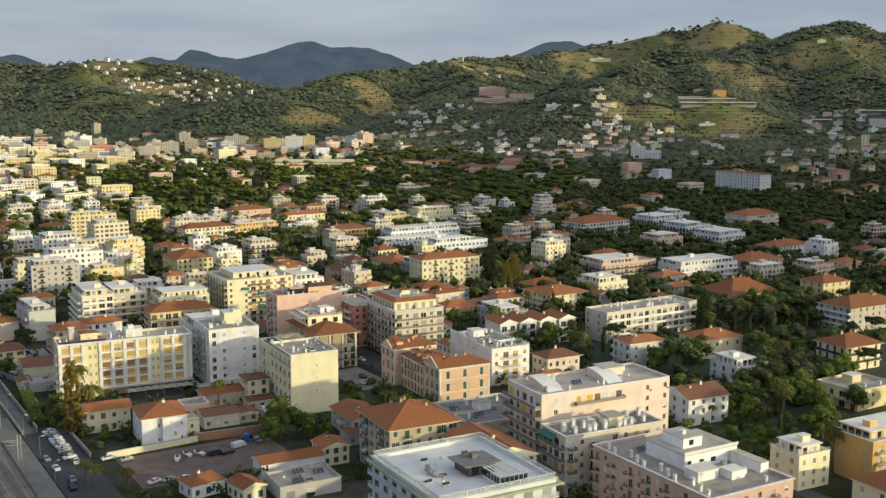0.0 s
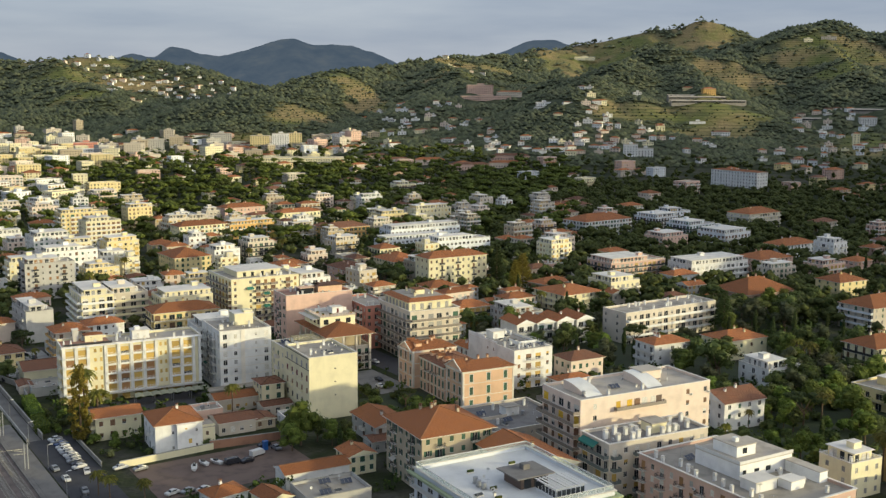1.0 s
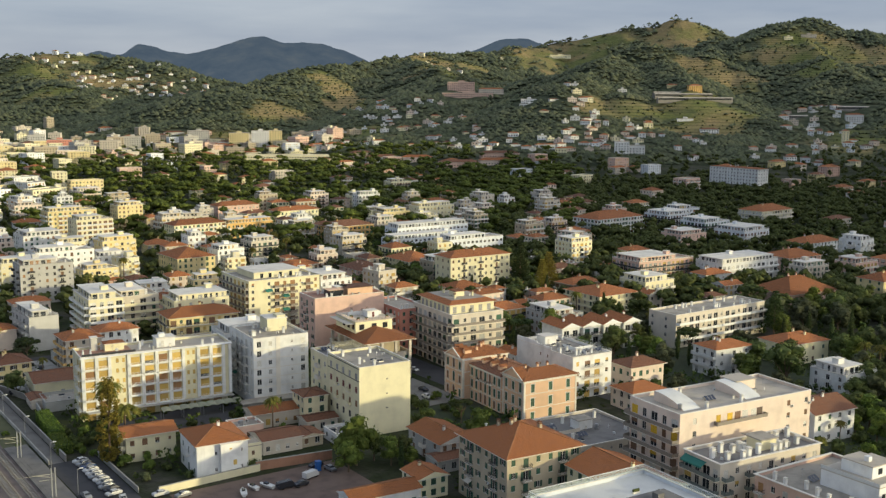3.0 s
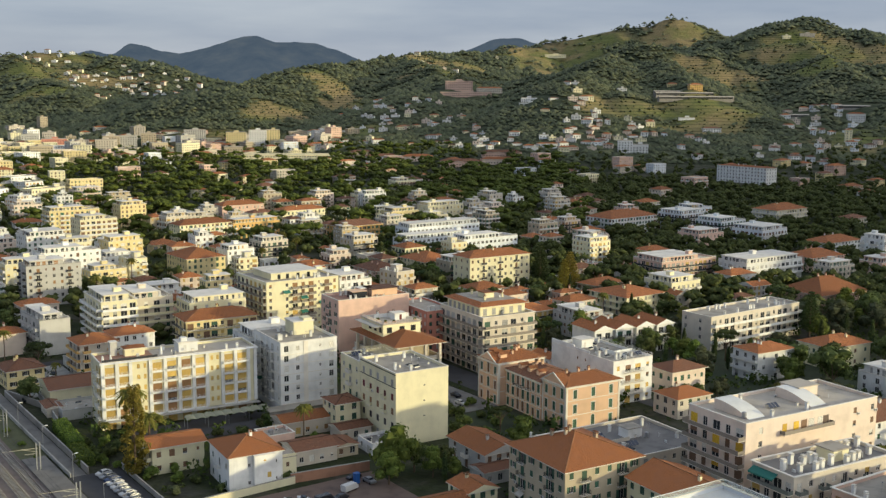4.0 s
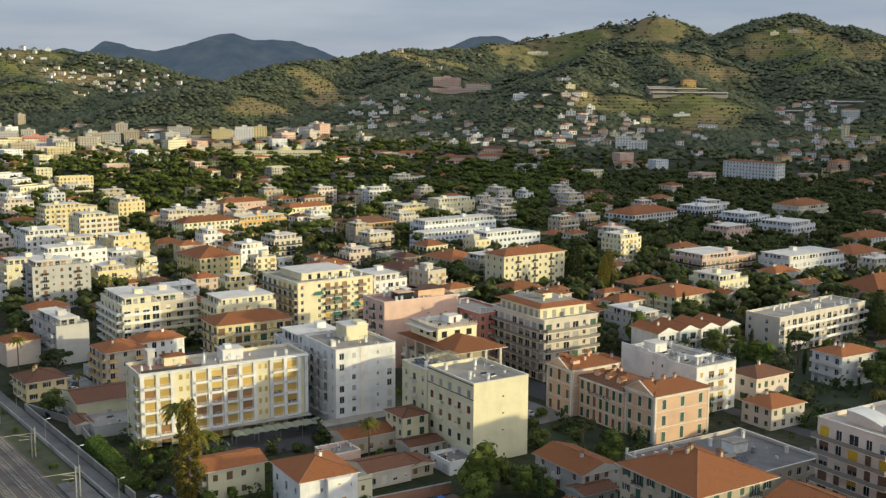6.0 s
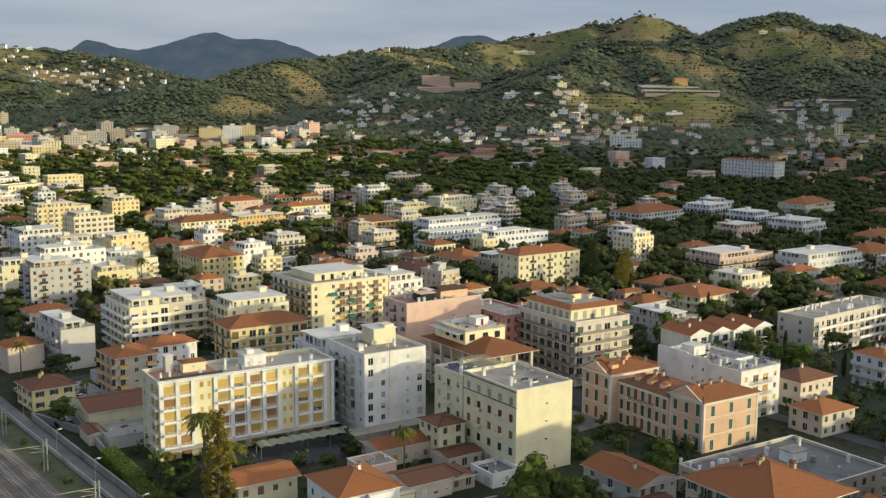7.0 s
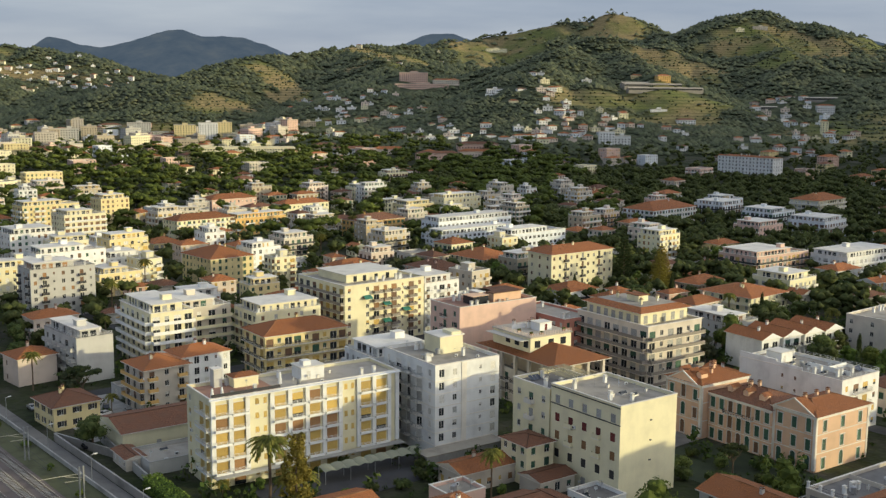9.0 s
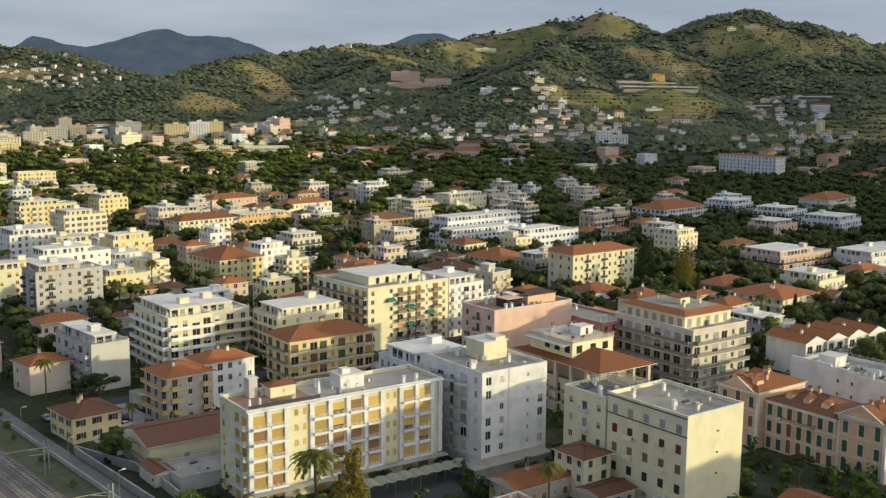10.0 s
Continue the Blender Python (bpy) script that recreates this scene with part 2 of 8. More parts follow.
LEAF = foliage("broad_leaves", (0.058, 0.080, 0.030), (0.112, 0.145, 0.048), (0.195, 0.215, 0.072))
CLUMP_LEAF = foliage("clumped_leaves", (0.030, 0.054, 0.014), (0.060, 0.098, 0.022), (0.125, 0.155, 0.040), 0.25, 0)
LEAF_BRIGHT = foliage("bright_leaves", (0.085, 0.125, 0.028), (0.148, 0.205, 0.046), (0.24, 0.285, 0.068))
LEAF_PINE = foliage("pine_needles", (0.036, 0.058, 0.026), (0.064, 0.092, 0.034), (0.115, 0.138, 0.045))
LEAF_GOLD = foliage("golden_needles", (0.20, 0.19, 0.04), (0.32, 0.29, 0.055), (0.46, 0.40, 0.09))
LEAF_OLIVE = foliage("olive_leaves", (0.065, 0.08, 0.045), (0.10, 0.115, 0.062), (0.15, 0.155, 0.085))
PALM_LEAF = foliage("palm_fronds", (0.09, 0.10, 0.022), (0.17, 0.17, 0.04), (0.27, 0.24, 0.065))
# woodland tones lightened and greyed to stand for distance haze
WOODS = foliage("hazed_olive_scrub_woodland", (0.086, 0.112, 0.066), (0.128, 0.155, 0.088), (0.205, 0.220, 0.115), 0.02, 0)
BARK = worn("brown_bark", (0.16, 0.11, 0.07), stain=0.4, grain=5.0)


# ---- mesh helpers ----
class Shape:
    """Collects faces; makes one mesh."""

    def __init__(self):
        self.v, self.f, self.m, self.uv = [], [], [], []

    def face(self, pts, m=0, uv=None):
        n = len(self.v)
        self.v.extend(pts)
        self.f.append(tuple(range(n, n + len(pts))))
        self.m.append(m)
        self.uv.extend(uv if uv else [(0.0, 0.0)] * len(pts))

    def box(self, x0, y0, z0, x1, y1, z1, m=0):
        a, b, c, d = (x0, y0, z0), (x1, y0, z0), (x1, y1, z0), (x0, y1, z0)
        e, f, g, h = (x0, y0, z1), (x1, y0, z1), (x1, y1, z1), (x0, y1, z1)
        for q in ((d, c, b, a), (e, f, g, h), (a, b, f, e), (b, c, g, f), (c, d, h, g), (d, a, e, h)):
            self.face(q, m)

    def ring(self, cx, cy, z0, z1, r0, r1, n=8, m=0, cap=True):
        p = [(math.cos(2 * math.pi * k / n), math.sin(2 * math.pi * k / n)) for k in range(n)]
        for k in range(n):
            a, b = p[k], p[(k + 1) % n]
            self.face(((cx + a[0] * r0, cy + a[1] * r0, z0), (cx + b[0] * r0, cy + b[1] * r0, z0),
                       (cx + b[0] * r1, cy + b[1] * r1, z1), (cx + a[0] * r1, cy + a[1] * r1, z1)), m)
        if cap:
            self.face([(cx + a[0] * r1, cy + a[1] * r1, z1) for a in p], m)

    def tube(self, p, q, r0, r1=None, n=6, m=0):
        p, q = Vector(p), Vector(q)
        r1 = r0 if r1 is None else r1
        d = (q - p).normalized()
        s = d.orthogonal().normalized()
        u = d.cross(s)
        ring = [s * math.cos(2 * math.pi * k / n) + u * math.sin(2 * math.pi * k / n) for k in range(n)]
        for k in range(n):
            a, b = ring[k], ring[(k + 1) % n]
            self.face((tuple(p + a * r0), tuple(p + b * r0), tuple(q + b * r1), tuple(q + a * r1)), m)
        self.face([tuple(q + a * r1) for a in ring], m)

    def data(self, name, mats, smooth=False):
        me = bpy.data.meshes.new(name)
        me.from_pydata(self.v, [], self.f)
        for m in mats:
            me.materials.append(m)
        if len(mats) > 1:
            me.polygons.foreach_set("material_index", self.m)
        if any(u != (0.0, 0.0) for u in self.uv):
            lay = me.uv_layers.new(name="UVMap")
            lay.data.foreach_set("uv", [c for u in self.uv for c in u])
        if smooth:
            me.polygons.foreach_set("use_smooth", [True] * len(me.polygons))
        me.update()
        return me


def put(name, me, parent=None, m=None, label="", kind=""):
    ob = new(name, me)
    if parent is not None:
        ob.parent = parent
    if m is not None:
        ob.matrix_basis = m
    if label or kind:
        tagged(ob, label, kind=kind)
    return ob


CACHE = {}


def cached(key, make):
    if key not in CACHE:
        CACHE[key] = make()
    return CACHE[key]


def window_shape(s, kind, w, h, mi, x=0.0, y=0.0, z=0.0, tf=None):
    """One window in an opening w x h: glass, frame, blind or shutters. mi: glass, frame, blind index."""
    g, fr, bl = mi
    t = tf or (lambda a, b, c: (a, b, c))

    def bx(x0, y0, z0, x1, y1, z1, m):
        a, b, c, d = t(x0, y0, z0), t(x1, y0, z0), t(x1, y1, z0), t(x0, y1, z0)
        e, f, gg, hh = t(x0, y0, z1), t(x1, y0, z1), t(x1, y1, z1), t(x0, y1, z1)
        for q in ((a, b, f, e), (b, c, gg, f), (d, a, e, hh), (e, f, gg, hh), (d, c, b, a)):
            s.face(q, m)
    s.face((t(x, 0.17, z), t(x + w, 0.17, z), t(x + w, 0.17, z + h), t(x, 0.17, z + h)), g)
    if kind in ("half", "open", "leaf"):
        for a, b in ((0, 0.07), (w / 2 - 0.045, w / 2 + 0.045), (w - 0.07, w)):
            bx(x + a, 0.12, z, x + b, 0.17, z + h, fr)
        bx(x, 0.12, z + h - 0.08, x + w, 0.169, z + h, fr)
        bx(x, 0.12, z, x + w, 0.169, z + 0.08, fr)
    if kind == "closed":
        bx(x, 0.08, z, x + w, 0.14, z + h, bl)
    if kind == "half":
        bx(x, 0.06, z + h * 0.45, x + w, 0.11, z + h, bl)
    if kind == "leaf":
        bx(x - w * 0.5, -0.06, z, x - 0.02, -0.01, z + h, bl)
        bx(x + w + 0.02, -0.06, z, x + w * 1.5, -0.01, z + h, bl)
    if kind == "arch":
        bx(x, 0.08, z, x + w, 0.14, z + h, bl)
        n, r = 8, w / 2
        c = [(x + r - math.cos(math.pi * k / n) * r, z + h + math.sin(math.pi * k / n) * r) for k in range(n + 1)]
        s.face([t(a, -0.02, b) for a, b in c][::-1], bl)
        for k in range(n):
            (a, b), (a2, b2) = c[k], c[k + 1]
            o = [(x + r + (p - x - r) * (1 + 0.22 / r), z + h + (q - z - h) * (1 + 0.22 / r)) for p, q in ((a, b), (a2, b2))]
            s.face((t(a, -0.05, b), t(a2, -0.05, b2), t(o[1][0], -0.05, o[1][1]), t(o[0][0], -0.05, o[0][1])), fr)
    if kind in ("arch", "framed"):
        bx(x - 0.2, -0.05, z, x - 0.005, -0.003, z + h, fr)
        bx(x + w + 0.005, -0.05, z, x + w + 0.2, -0.003, z + h, fr)
        bx(x - 0.3, -0.14, z - 0.2, x + w + 0.3, -0.003, z - 0.01, fr)
    if kind == "framed":
        bx(x, 0.08, z, x + w, 0.14, z + h, bl)
        bx(x - 0.32, -0.14, z + h + 0.005, x + w + 0.32, -0.003, z + h + 0.22, fr)
    if h < 1.9:
        bx(x - 0.12, -0.09, z - 0.09, x + w + 0.12, 0.10, z - 0.01, fr)


def far_window(s, kind, w, h, bl, x, z, t):
    """A window of few faces for houses farther off: pane, blind and frame bar, set back in the opening."""
    def q(x0, z0, x1, z1, y, m):
        s.face((t(x0, y, z0), t(x1, y, z0), t(x1, y, z1), t(x0, y, z1)), m)
    if kind in ("closed", "arch", "framed", "leaf"):
        q(x, z, x + w, z + h, 0.12, bl)
        return
    cut = z + h * 0.5 if kind == "half" else z + h
    q(x, z, x + w, cut, 0.17, 0)
    if cut < z + h:
        q(x, cut, x + w, z + h, 0.10, bl)
    q(x + w / 2 - 0.06, z, x + w / 2 + 0.06, cut, 0.14, 1)


def window_mesh(kind, w, h, col):
    def make():
        s = Shape()
        window_shape(s, kind, w, h, (0, 1, 2))
        return s.data("window", [GLASS, FRAME, SHUT[col]])
    return cached(("win", kind, w, h, col), make)


def railing(s, w, d, style, m, z=0.0, x=0.0, tf=None):
    """Three-sided balcony railing 1 m high, round a slab w x d that stands out from y = 0."""
    t = tf or (lambda a, b, c: (a, b, c))

    def bx(x0, y0, z0, x1, y1, z1):
        a, b, c, e = t(x0, y0, z0), t(x1, y0, z0), t(x1, y1, z0), t(x0, y1, z0)
        f, g, h, i = t(x0, y0, z1), t(x1, y0, z1), t(x1, y1, z1), t(x0, y1, z1)
        for q in ((a, b, g, f), (b, c, h, g), (c, e, i, h), (e, a, f, i), (f, g, h, i)):
            s.face(q, m)
    if style == "panel":
        bx(x, -d, z, x + w, -d + 0.07, z + 0.95)
        bx(x, -d + 0.07, z, x + 0.07, 0, z + 0.95)
        bx(x + w - 0.07, -d + 0.07, z, x + w, 0, z + 0.95)
        return
    if style == "low":
        bx(x, -d, z, x + w, -d + 0.06, z + 0.36)
        for k in range(3):
            u = x + (w - 0.05) * k / 2
            bx(u, -d + 0.01, z + 0.36, u + 0.05, -d + 0.05, z + 0.92)
    bx(x, -d, z + 0.92, x + w, -d + 0.06, z + 1.0)
    bx(x, -d + 0.06, z + 0.92, x + 0.06, 0, z + 1.0)
    bx(x + w - 0.06, -d + 0.06, z + 0.92, x + w, 0, z + 1.0)
    n = max(2, int(w / 0.16)) if style != "low" else -1
    for k in range(n + 1):
        u = x + (w - 0.03) * k / n
        bx(u, -d + 0.01, z, u + 0.03, -d + 0.04, z + 0.92)
    n = max(1, int(d / 0.2))
    for k in range(n):
        v = -d + d * (k + 0.5) / n
        bx(x, v, z, x + 0.03, v + 0.03, z + 0.92)
        bx(x + w - 0.03, v, z, x + w, v + 0.03, z + 0.92)


def balcony_mesh(w, d, style, rail, slab):
    def make():
        s = Shape()
        s.box(0, -d, -0.16, w, 0, 0.0, 0)
        return s.data("slab", [slab])
    return cached(("slab", w, d, slab.name), make)


def rail_mesh(w, d, style, rail):
    def make():
        s = Shape()
        railing(s, w, d, style, 0)
        return s.data("railing", [rail])
    return cached(("rail", w, d, style, rail.name), make)


OPEN = {"w": (1.2, 1.5, 0.95), "d": (1.5, 2.3, 0.06), "s": (0.7, 0.95, 1.35), "D": (2.4, 2.35, 0.06), "g": (2.6, 2.4, 0.06),
        "t": (1.35, 2.7, 0.45), "x": (1.8, 1.5, 0.95), "v": (1.5, 1.95, 0.75)}
ROTS = {"S": 0, "W": -90, "N": 180, "E": 90}


def face_map(side, w, d):
    return {"S": lambda u, n, v: (u, n, v), "W": lambda u, n, v: (n, d - u, v),
            "N": lambda u, n, v: (w - u, d - n, v), "E": lambda u, n, v: (w - n, u, v)}[side]


def facade(walls, side, w, d, z0, floors, fh, top, codes, ground, rng, near, base, panes, balcs, shut, kinds, bal, bald, rail, rstyle, slab):
    """One face: wall with real openings; windows and balconies as parts (near) or in the joined shapes."""
    tf = face_map(side, w, d)
    L = w if side in "SN" else d
    nb = len(codes)
    bw = L / nb
    q = lambda a, b, c, e, m=0: walls.face((tf(*a), tf(*b), tf(*c), tf(*e)), m)
    for f in range(floors):
        za = z0 + f * fh
        zb = za + fh if f < floors - 1 else top
        for k in range(nb):
            c = codes[k]
            if f == 0 and ground:
                c = ground[k % len(ground)]
            ua, ub = k * bw, (k + 1) * bw
            if c == ".":
                q((ua, 0, za), (ub, 0, za), (ub, 0, zb), (ua, 0, zb))
                continue
            ow, oh, sill = OPEN[c]
            ow, oh = min(ow, bw - 0.3), min(oh, fh - 0.35 - sill if c != "s" else oh)
            ow, oh = round(ow, 2), round(oh, 2)
            u1 = (ua + ub - ow) / 2
            u2, v1 = u1 + ow, za + sill
            v2 = v1 + oh
            q((ua, 0, za), (u1, 0, za), (u1, 0, zb), (ua, 0, zb))
            q((u2, 0, za), (ub, 0, za), (ub, 0, zb), (u2, 0, zb))
            q((u1, 0, za), (u2, 0, za), (u2, 0, v1), (u1, 0, v1))
            q((u1, 0, v2), (u2, 0, v2), (u2, 0, zb), (u1, 0, zb))
            r = 0.18
            q((u1, 0, v1), (u2, 0, v1), (u2, r, v1), (u1, r, v1))
            q((u1, r, v2), (u2, r, v2), (u2, 0, v2), (u1, 0, v2))
            q((u1, r, v1), (u1, r, v2), (u1, 0, v2), (u1, 0, v1))
            q((u2, 0, v1), (u2, 0, v2), (u2, r, v2), (u2, r, v1))
            kind, col = kinds[k % len(kinds)] if isinstance(kinds, list) else rng.choice(kinds), rng.choice(shut)
            if isinstance(shut, tuple):
                col = shut[f % len(shut)]
            if kind == "leaf" and bw < ow * 2 + 0.2:
                kind = "closed"
            if near:
                put("window", window_mesh(kind, ow, oh, col), base, Matrix.Translation(tf(u1, 0, v1)) @ pose(0, 0, 0, 0, 0, ROTS[side]))
            else:
                ci = 2 + shut.index(col)
                far_window(panes, kind, ow, oh, ci, u1, v1, tf)
            if bal == "each" and c in "dDt" and f > 0:
                blw = round(min(bw - 0.15, ow + 1.1), 2)
                u0 = (ua + ub - blw) / 2
                if near:
                    b = put("balcony", balcony_mesh(blw, bald, rstyle, rail, slab), base,
                            Matrix.Translation(tf(u0, 0, za)) @ pose(0, 0, 0, 0, 0, ROTS[side]))
                    put("railing", rail_mesh(blw, bald, rstyle, rail), b)
                    if rng.random() < 0.07:
                        put("awning", awning_mesh(blw, rng.choice((AWNING, AWNING_PALE, AWNING_PALE))), base, Matrix.Translation(tf(u0, 0, za)) @ pose(0, 0, 0, 0, 0, ROTS[side]))
                else:
                    loose_balcony(balcs, tf, u0, za, blw, bald)
            elif near and f > 0 and rng.random() < 0.07 and bw > ow + 1.9:
                put("air_conditioner", ac_mesh(), base, Matrix.Translation(tf(u2 + 0.12, 0, za + 0.5)) @ pose(0, 0, 0, 0, 0, ROTS[side]))
        if bal == "long" and f > 0:
            blw = round(L - 0.2, 2)
            if near:
                b = put("balcony", balcony_mesh(blw, bald, rstyle, rail, slab), base,
                        Matrix.Translation(tf(0.1, 0, za)) @ pose(0, 0, 0, 0, 0, ROTS[side]))
                put("railing", rail_mesh(blw, bald, rstyle, rail), b)
            else:
                loose_balcony(balcs, tf, 0.1, za, blw, bald)


def ac_mesh():
    def make():
        s = Shape()
        s.box(0, -0.36, 0, 0.85, -0.03, 0.6, 0)
        s.ring(0.36, 0, 0, 0.001, 0.2, 0.2, 8, 1, False)
        s.box(0.08, -0.365, 0.08, 0.56, -0.361, 0.52, 1)
        s.box(0.1, -0.2, -0.06, 0.16, 0, 0.0, 1)
        s.box(0.7, -0.2, -0.06, 0.76, 0, 0.0, 1)
        return s.data("air_conditioner", [WHITE_METAL, IRON])
    return cached("ac", make)


def awning_mesh(w, mat):
    def make():
        s = Shape()
        s.face(((0, -0.05, 2.35), (w, -0.05, 2.35), (w, -1.35, 1.75), (0, -1.35, 1.75)))
        s.face(((0, -1.35, 1.75), (w, -1.35, 1.75), (w, -1.37, 1.5), (0, -1.37, 1.5)))
        return s.data("awning", [mat])
    return cached(("awn", w, mat.name), make)


def tank_mesh():
    def make():
        s = Shape()
        s.ring(0, 0, 0.25, 1.5, 0.55, 0.55, 12)
        s.ring(0, 0, 1.5, 1.65, 0.55, 0.2, 12)
        for a, b in ((-0.4, -0.4), (0.4, -0.4), (0.4, 0.4), (-0.4, 0.4)):
            s.box(a - 0.05, b - 0.05, -0.02, a + 0.05, b + 0.05, 0.25)
        return s.data("water_tank", [GALV])
    return cached("tank", make)


def skylight_mesh():
    def make():
        s = Shape()
        s.box(-0.9, -0.6, -0.02, 0.9, 0.6, 0.3, 0)
        s.face(((-0.9, -0.6, 0.302), (0.9, -0.6, 0.302), (0.9, 0, 0.75), (-0.9, 0, 0.75)), 1)
        s.face(((0.9, 0.6, 0.302), (-0.9, 0.6, 0.302), (-0.9, 0, 0.75), (0.9, 0, 0.75)), 1)
        s.face(((-0.9, 0.6, 0.302), (-0.9, -0.6, 0.302), (-0.9, 0, 0.75)), 1)
        s.face(((0.9, -0.6, 0.302), (0.9, 0.6, 0.302), (0.9, 0, 0.75)), 1)
        return s.data("skylight", [TRIM, GLASS])
    return cached("skylight", make)


def vent_mesh():
    def make():
        s = Shape()
        s.box(-0.25, -0.25, -0.02, 0.25, 0.25, 0.8, 0)
        s.box(-0.35, -0.35, 0.8, 0.35, 0.35, 0.9, 1)
        return s.data("roof_vent", [TRIM, CONCRETE])
    return cached("vent", make)


def solar_mesh():
    def make():
        s = Shape()
        for k in range(3):
            s.face(((k * 1.1, 0, 0.3), (k * 1.1 + 1.0, 0, 0.3), (k * 1.1 + 1.0, 1.5, 1.2), (k * 1.1, 1.5, 1.2)), 0)
            s.box(k * 1.1 + 0.1, 0.05, -0.02, k * 1.1 + 0.16, 0.11, 0.3, 1)
            s.box(k * 1.1 + 0.1, 1.4, -0.02, k * 1.1 + 0.16, 1.46, 1.14, 1)
        return s.data("solar_panel", [SOLAR, GALV])
    return cached("solar", make)


def clutter(base, w, d, z, n, rng):
    """Small roof fittings, each a part of its building."""
    for k in range(n):
        nm, me = rng.choice((("roof_vent", vent_mesh), ("roof_vent", vent_mesh), ("water_tank", tank_mesh), ("skylight", skylight_mesh), ("solar_panel", solar_mesh), ("air_conditioner", ac_mesh)))
        put(nm, me(), base, Matrix.Translation((rng.uniform(0.1, 0.85) * w, rng.uniform(0.12, 0.8) * d, z + (0.06 if nm == "air_conditioner" else 0))) @ pose(0, 0, 0, 0, 0, rng.choice((0, 90, 8))))


def loose_balcony(s, tf, u0, za, w, d):
    def bx(x0, y0, z0, x1, y1, z1, m):
        a, b, c, e = tf(x0, y0, z0), tf(x1, y0, z0), tf(x1, y1, z0), tf(x0, y1, z0)
        f, g, h, i = tf(x0, y0, z1), tf(x1, y0, z1), tf(x1, y1, z1), tf(x0, y1, z1)
        for q in ((e, c, b, a), (a, b, g, f), (b, c, h, g), (e, a, f, i), (f, g, h, i)):
            s.face(q, m)
    bx(u0, -d, za - 0.16, u0 + w, 0, za, 0)
    bx(u0, -d, za, u0 + w, -d + 0.06, za + 0.95, 1)
    bx(u0, -d + 0.06, za, u0 + 0.06, 0, za + 0.95, 1)
    bx(u0 + w - 0.06, -d + 0.06, za, u0 + w, 0, za + 0.95, 1)


def hip_shape(w, d, z, over, pitch, gable=False, x0=0.0, y0=0.0):
    """Tiled roof over a rectangle; material 0 tiles, 1 soffit and fascia, 2 gable wall."""
    s = Shape()
    a0, b0, a1, b1 = x0 - over, y0 - over, x0 + w + over, y0 + d + over
    W, D = a1 - a0, b1 - b0
    half = min(W, D) / 2
    rh = half * pitch
    sl = math.hypot(half, rh)
    zt = z + 0.02
    if W >= D:
        i = 0.0 if gable else half
        r0, r1 = (a0 + i, (b0 + b1) / 2, zt + rh), (a1 - i, (b0 + b1) / 2, zt + rh)
        s.face(((a0, b0, zt), (a1, b0, zt), r1, r0), 0, [(0.01, 0.01), (W, 0.01), (W - i, sl), (i, sl)])
        s.face(((a1, b1, zt), (a0, b1, zt), r0, r1), 0, [(0.01, 0.01), (W, 0.01), (W - i, sl), (i, sl)])
        for p, q, r in (((a1, b0, zt), (a1, b1, zt), r1), ((a0, b1, zt), (a0, b0, zt), r0)):
            s.face((p, q, r), 2 if gable else 0, [(0.01, 0.01), (D, 0.01), (D / 2, sl)])
    else:
        i = 0.0 if gable else half
        r0, r1 = ((a0 + a1) / 2, b0 + i, zt + rh), ((a0 + a1) / 2, b1 - i, zt + rh)
        s.face(((a0, b1, zt), (a0, b0, zt), r0, r1), 0, [(0.01, 0.01), (D, 0.01), (D - i, sl), (i, sl)])
        s.face(((a1, b0, zt), (a1, b1, zt), r1, r0), 0, [(0.01, 0.01), (D, 0.01), (D - i, sl), (i, sl)])
        for p, q, r in (((a0, b0, zt), (a1, b0, zt), r0), ((a1, b1, zt), (a0, b1, zt), r1)):
            s.face((p, q, r), 2 if gable else 0, [(0.01, 0.01), (W, 0.01), (W / 2, sl)])
    lo = z - 0.16
    s.face(((a0, b0, lo), (a0, b1, lo), (a1, b1, lo), (a1, b0, lo)), 1)
    for p, q in (((a0, b0), (a1, b0)), ((a1, b0), (a1, b1)), ((a1, b1), (a0, b1)), ((a0, b1), (a0, b0))):
        s.face(((*p, lo), (*q, lo), (*q, zt), (*p, zt)), 1)
    return s, zt + rh


def ridge_shape(w, d, z, over, pitch, gable=False):
    """Cap tiles along ridge and hips."""
    s = Shape()
    a0, b0, a1, b1 = -over, -over, w + over, d + over
    half = min(a1 - a0, b1 - b0) / 2
    top = z + 0.02 + half * pitch
    i = 0 if gable else half
    if a1 - a0 >= b1 - b0:
        r0, r1 = (a0 + i, (b0 + b1) / 2, top), (a1 - i, (b0 + b1) / 2, top)
        ends = ((r0, (a0, b0, z)), (r0, (a0, b1, z)), (r1, (a1, b0, z)), (r1, (a1, b1, z)))
    else:
        r0, r1 = ((a0 + a1) / 2, b0 + i, top), ((a0 + a1) / 2, b1 - i, top)
        ends = ((r0, (a0, b0, z)), (r0, (a1, b0, z)), (r1, (a0, b1, z)), (r1, (a1, b1, z)))
    if (Vector(r1) - Vector(r0)).length > 0.3:
        s.tube(r0, r1, 0.14, n=5)
    if not gable:
        for p, q in ends:
            s.tube(p, q, 0.13, n=5)
    return s


def chimney_mesh(h, wall, cap):
    def make():
        s = Shape()
        s.box(-0.35, -0.35, -0.8, 0.35, 0.35, h, 0)
        s.box(-0.45, -0.45, h, 0.45, 0.45, h + 0.12, 1)
        for a in (-0.3, 0.2):
            s.box(a, -0.3, h + 0.12, a + 0.1, 0.3, h + 0.4, 0)
        s.box(-0.42, -0.42, h + 0.4, 0.42, 0.42, h + 0.5, 1)
        return s.data("chimney", [wall, cap])
    return cached(("chim", h, wall.name, cap.name), make)


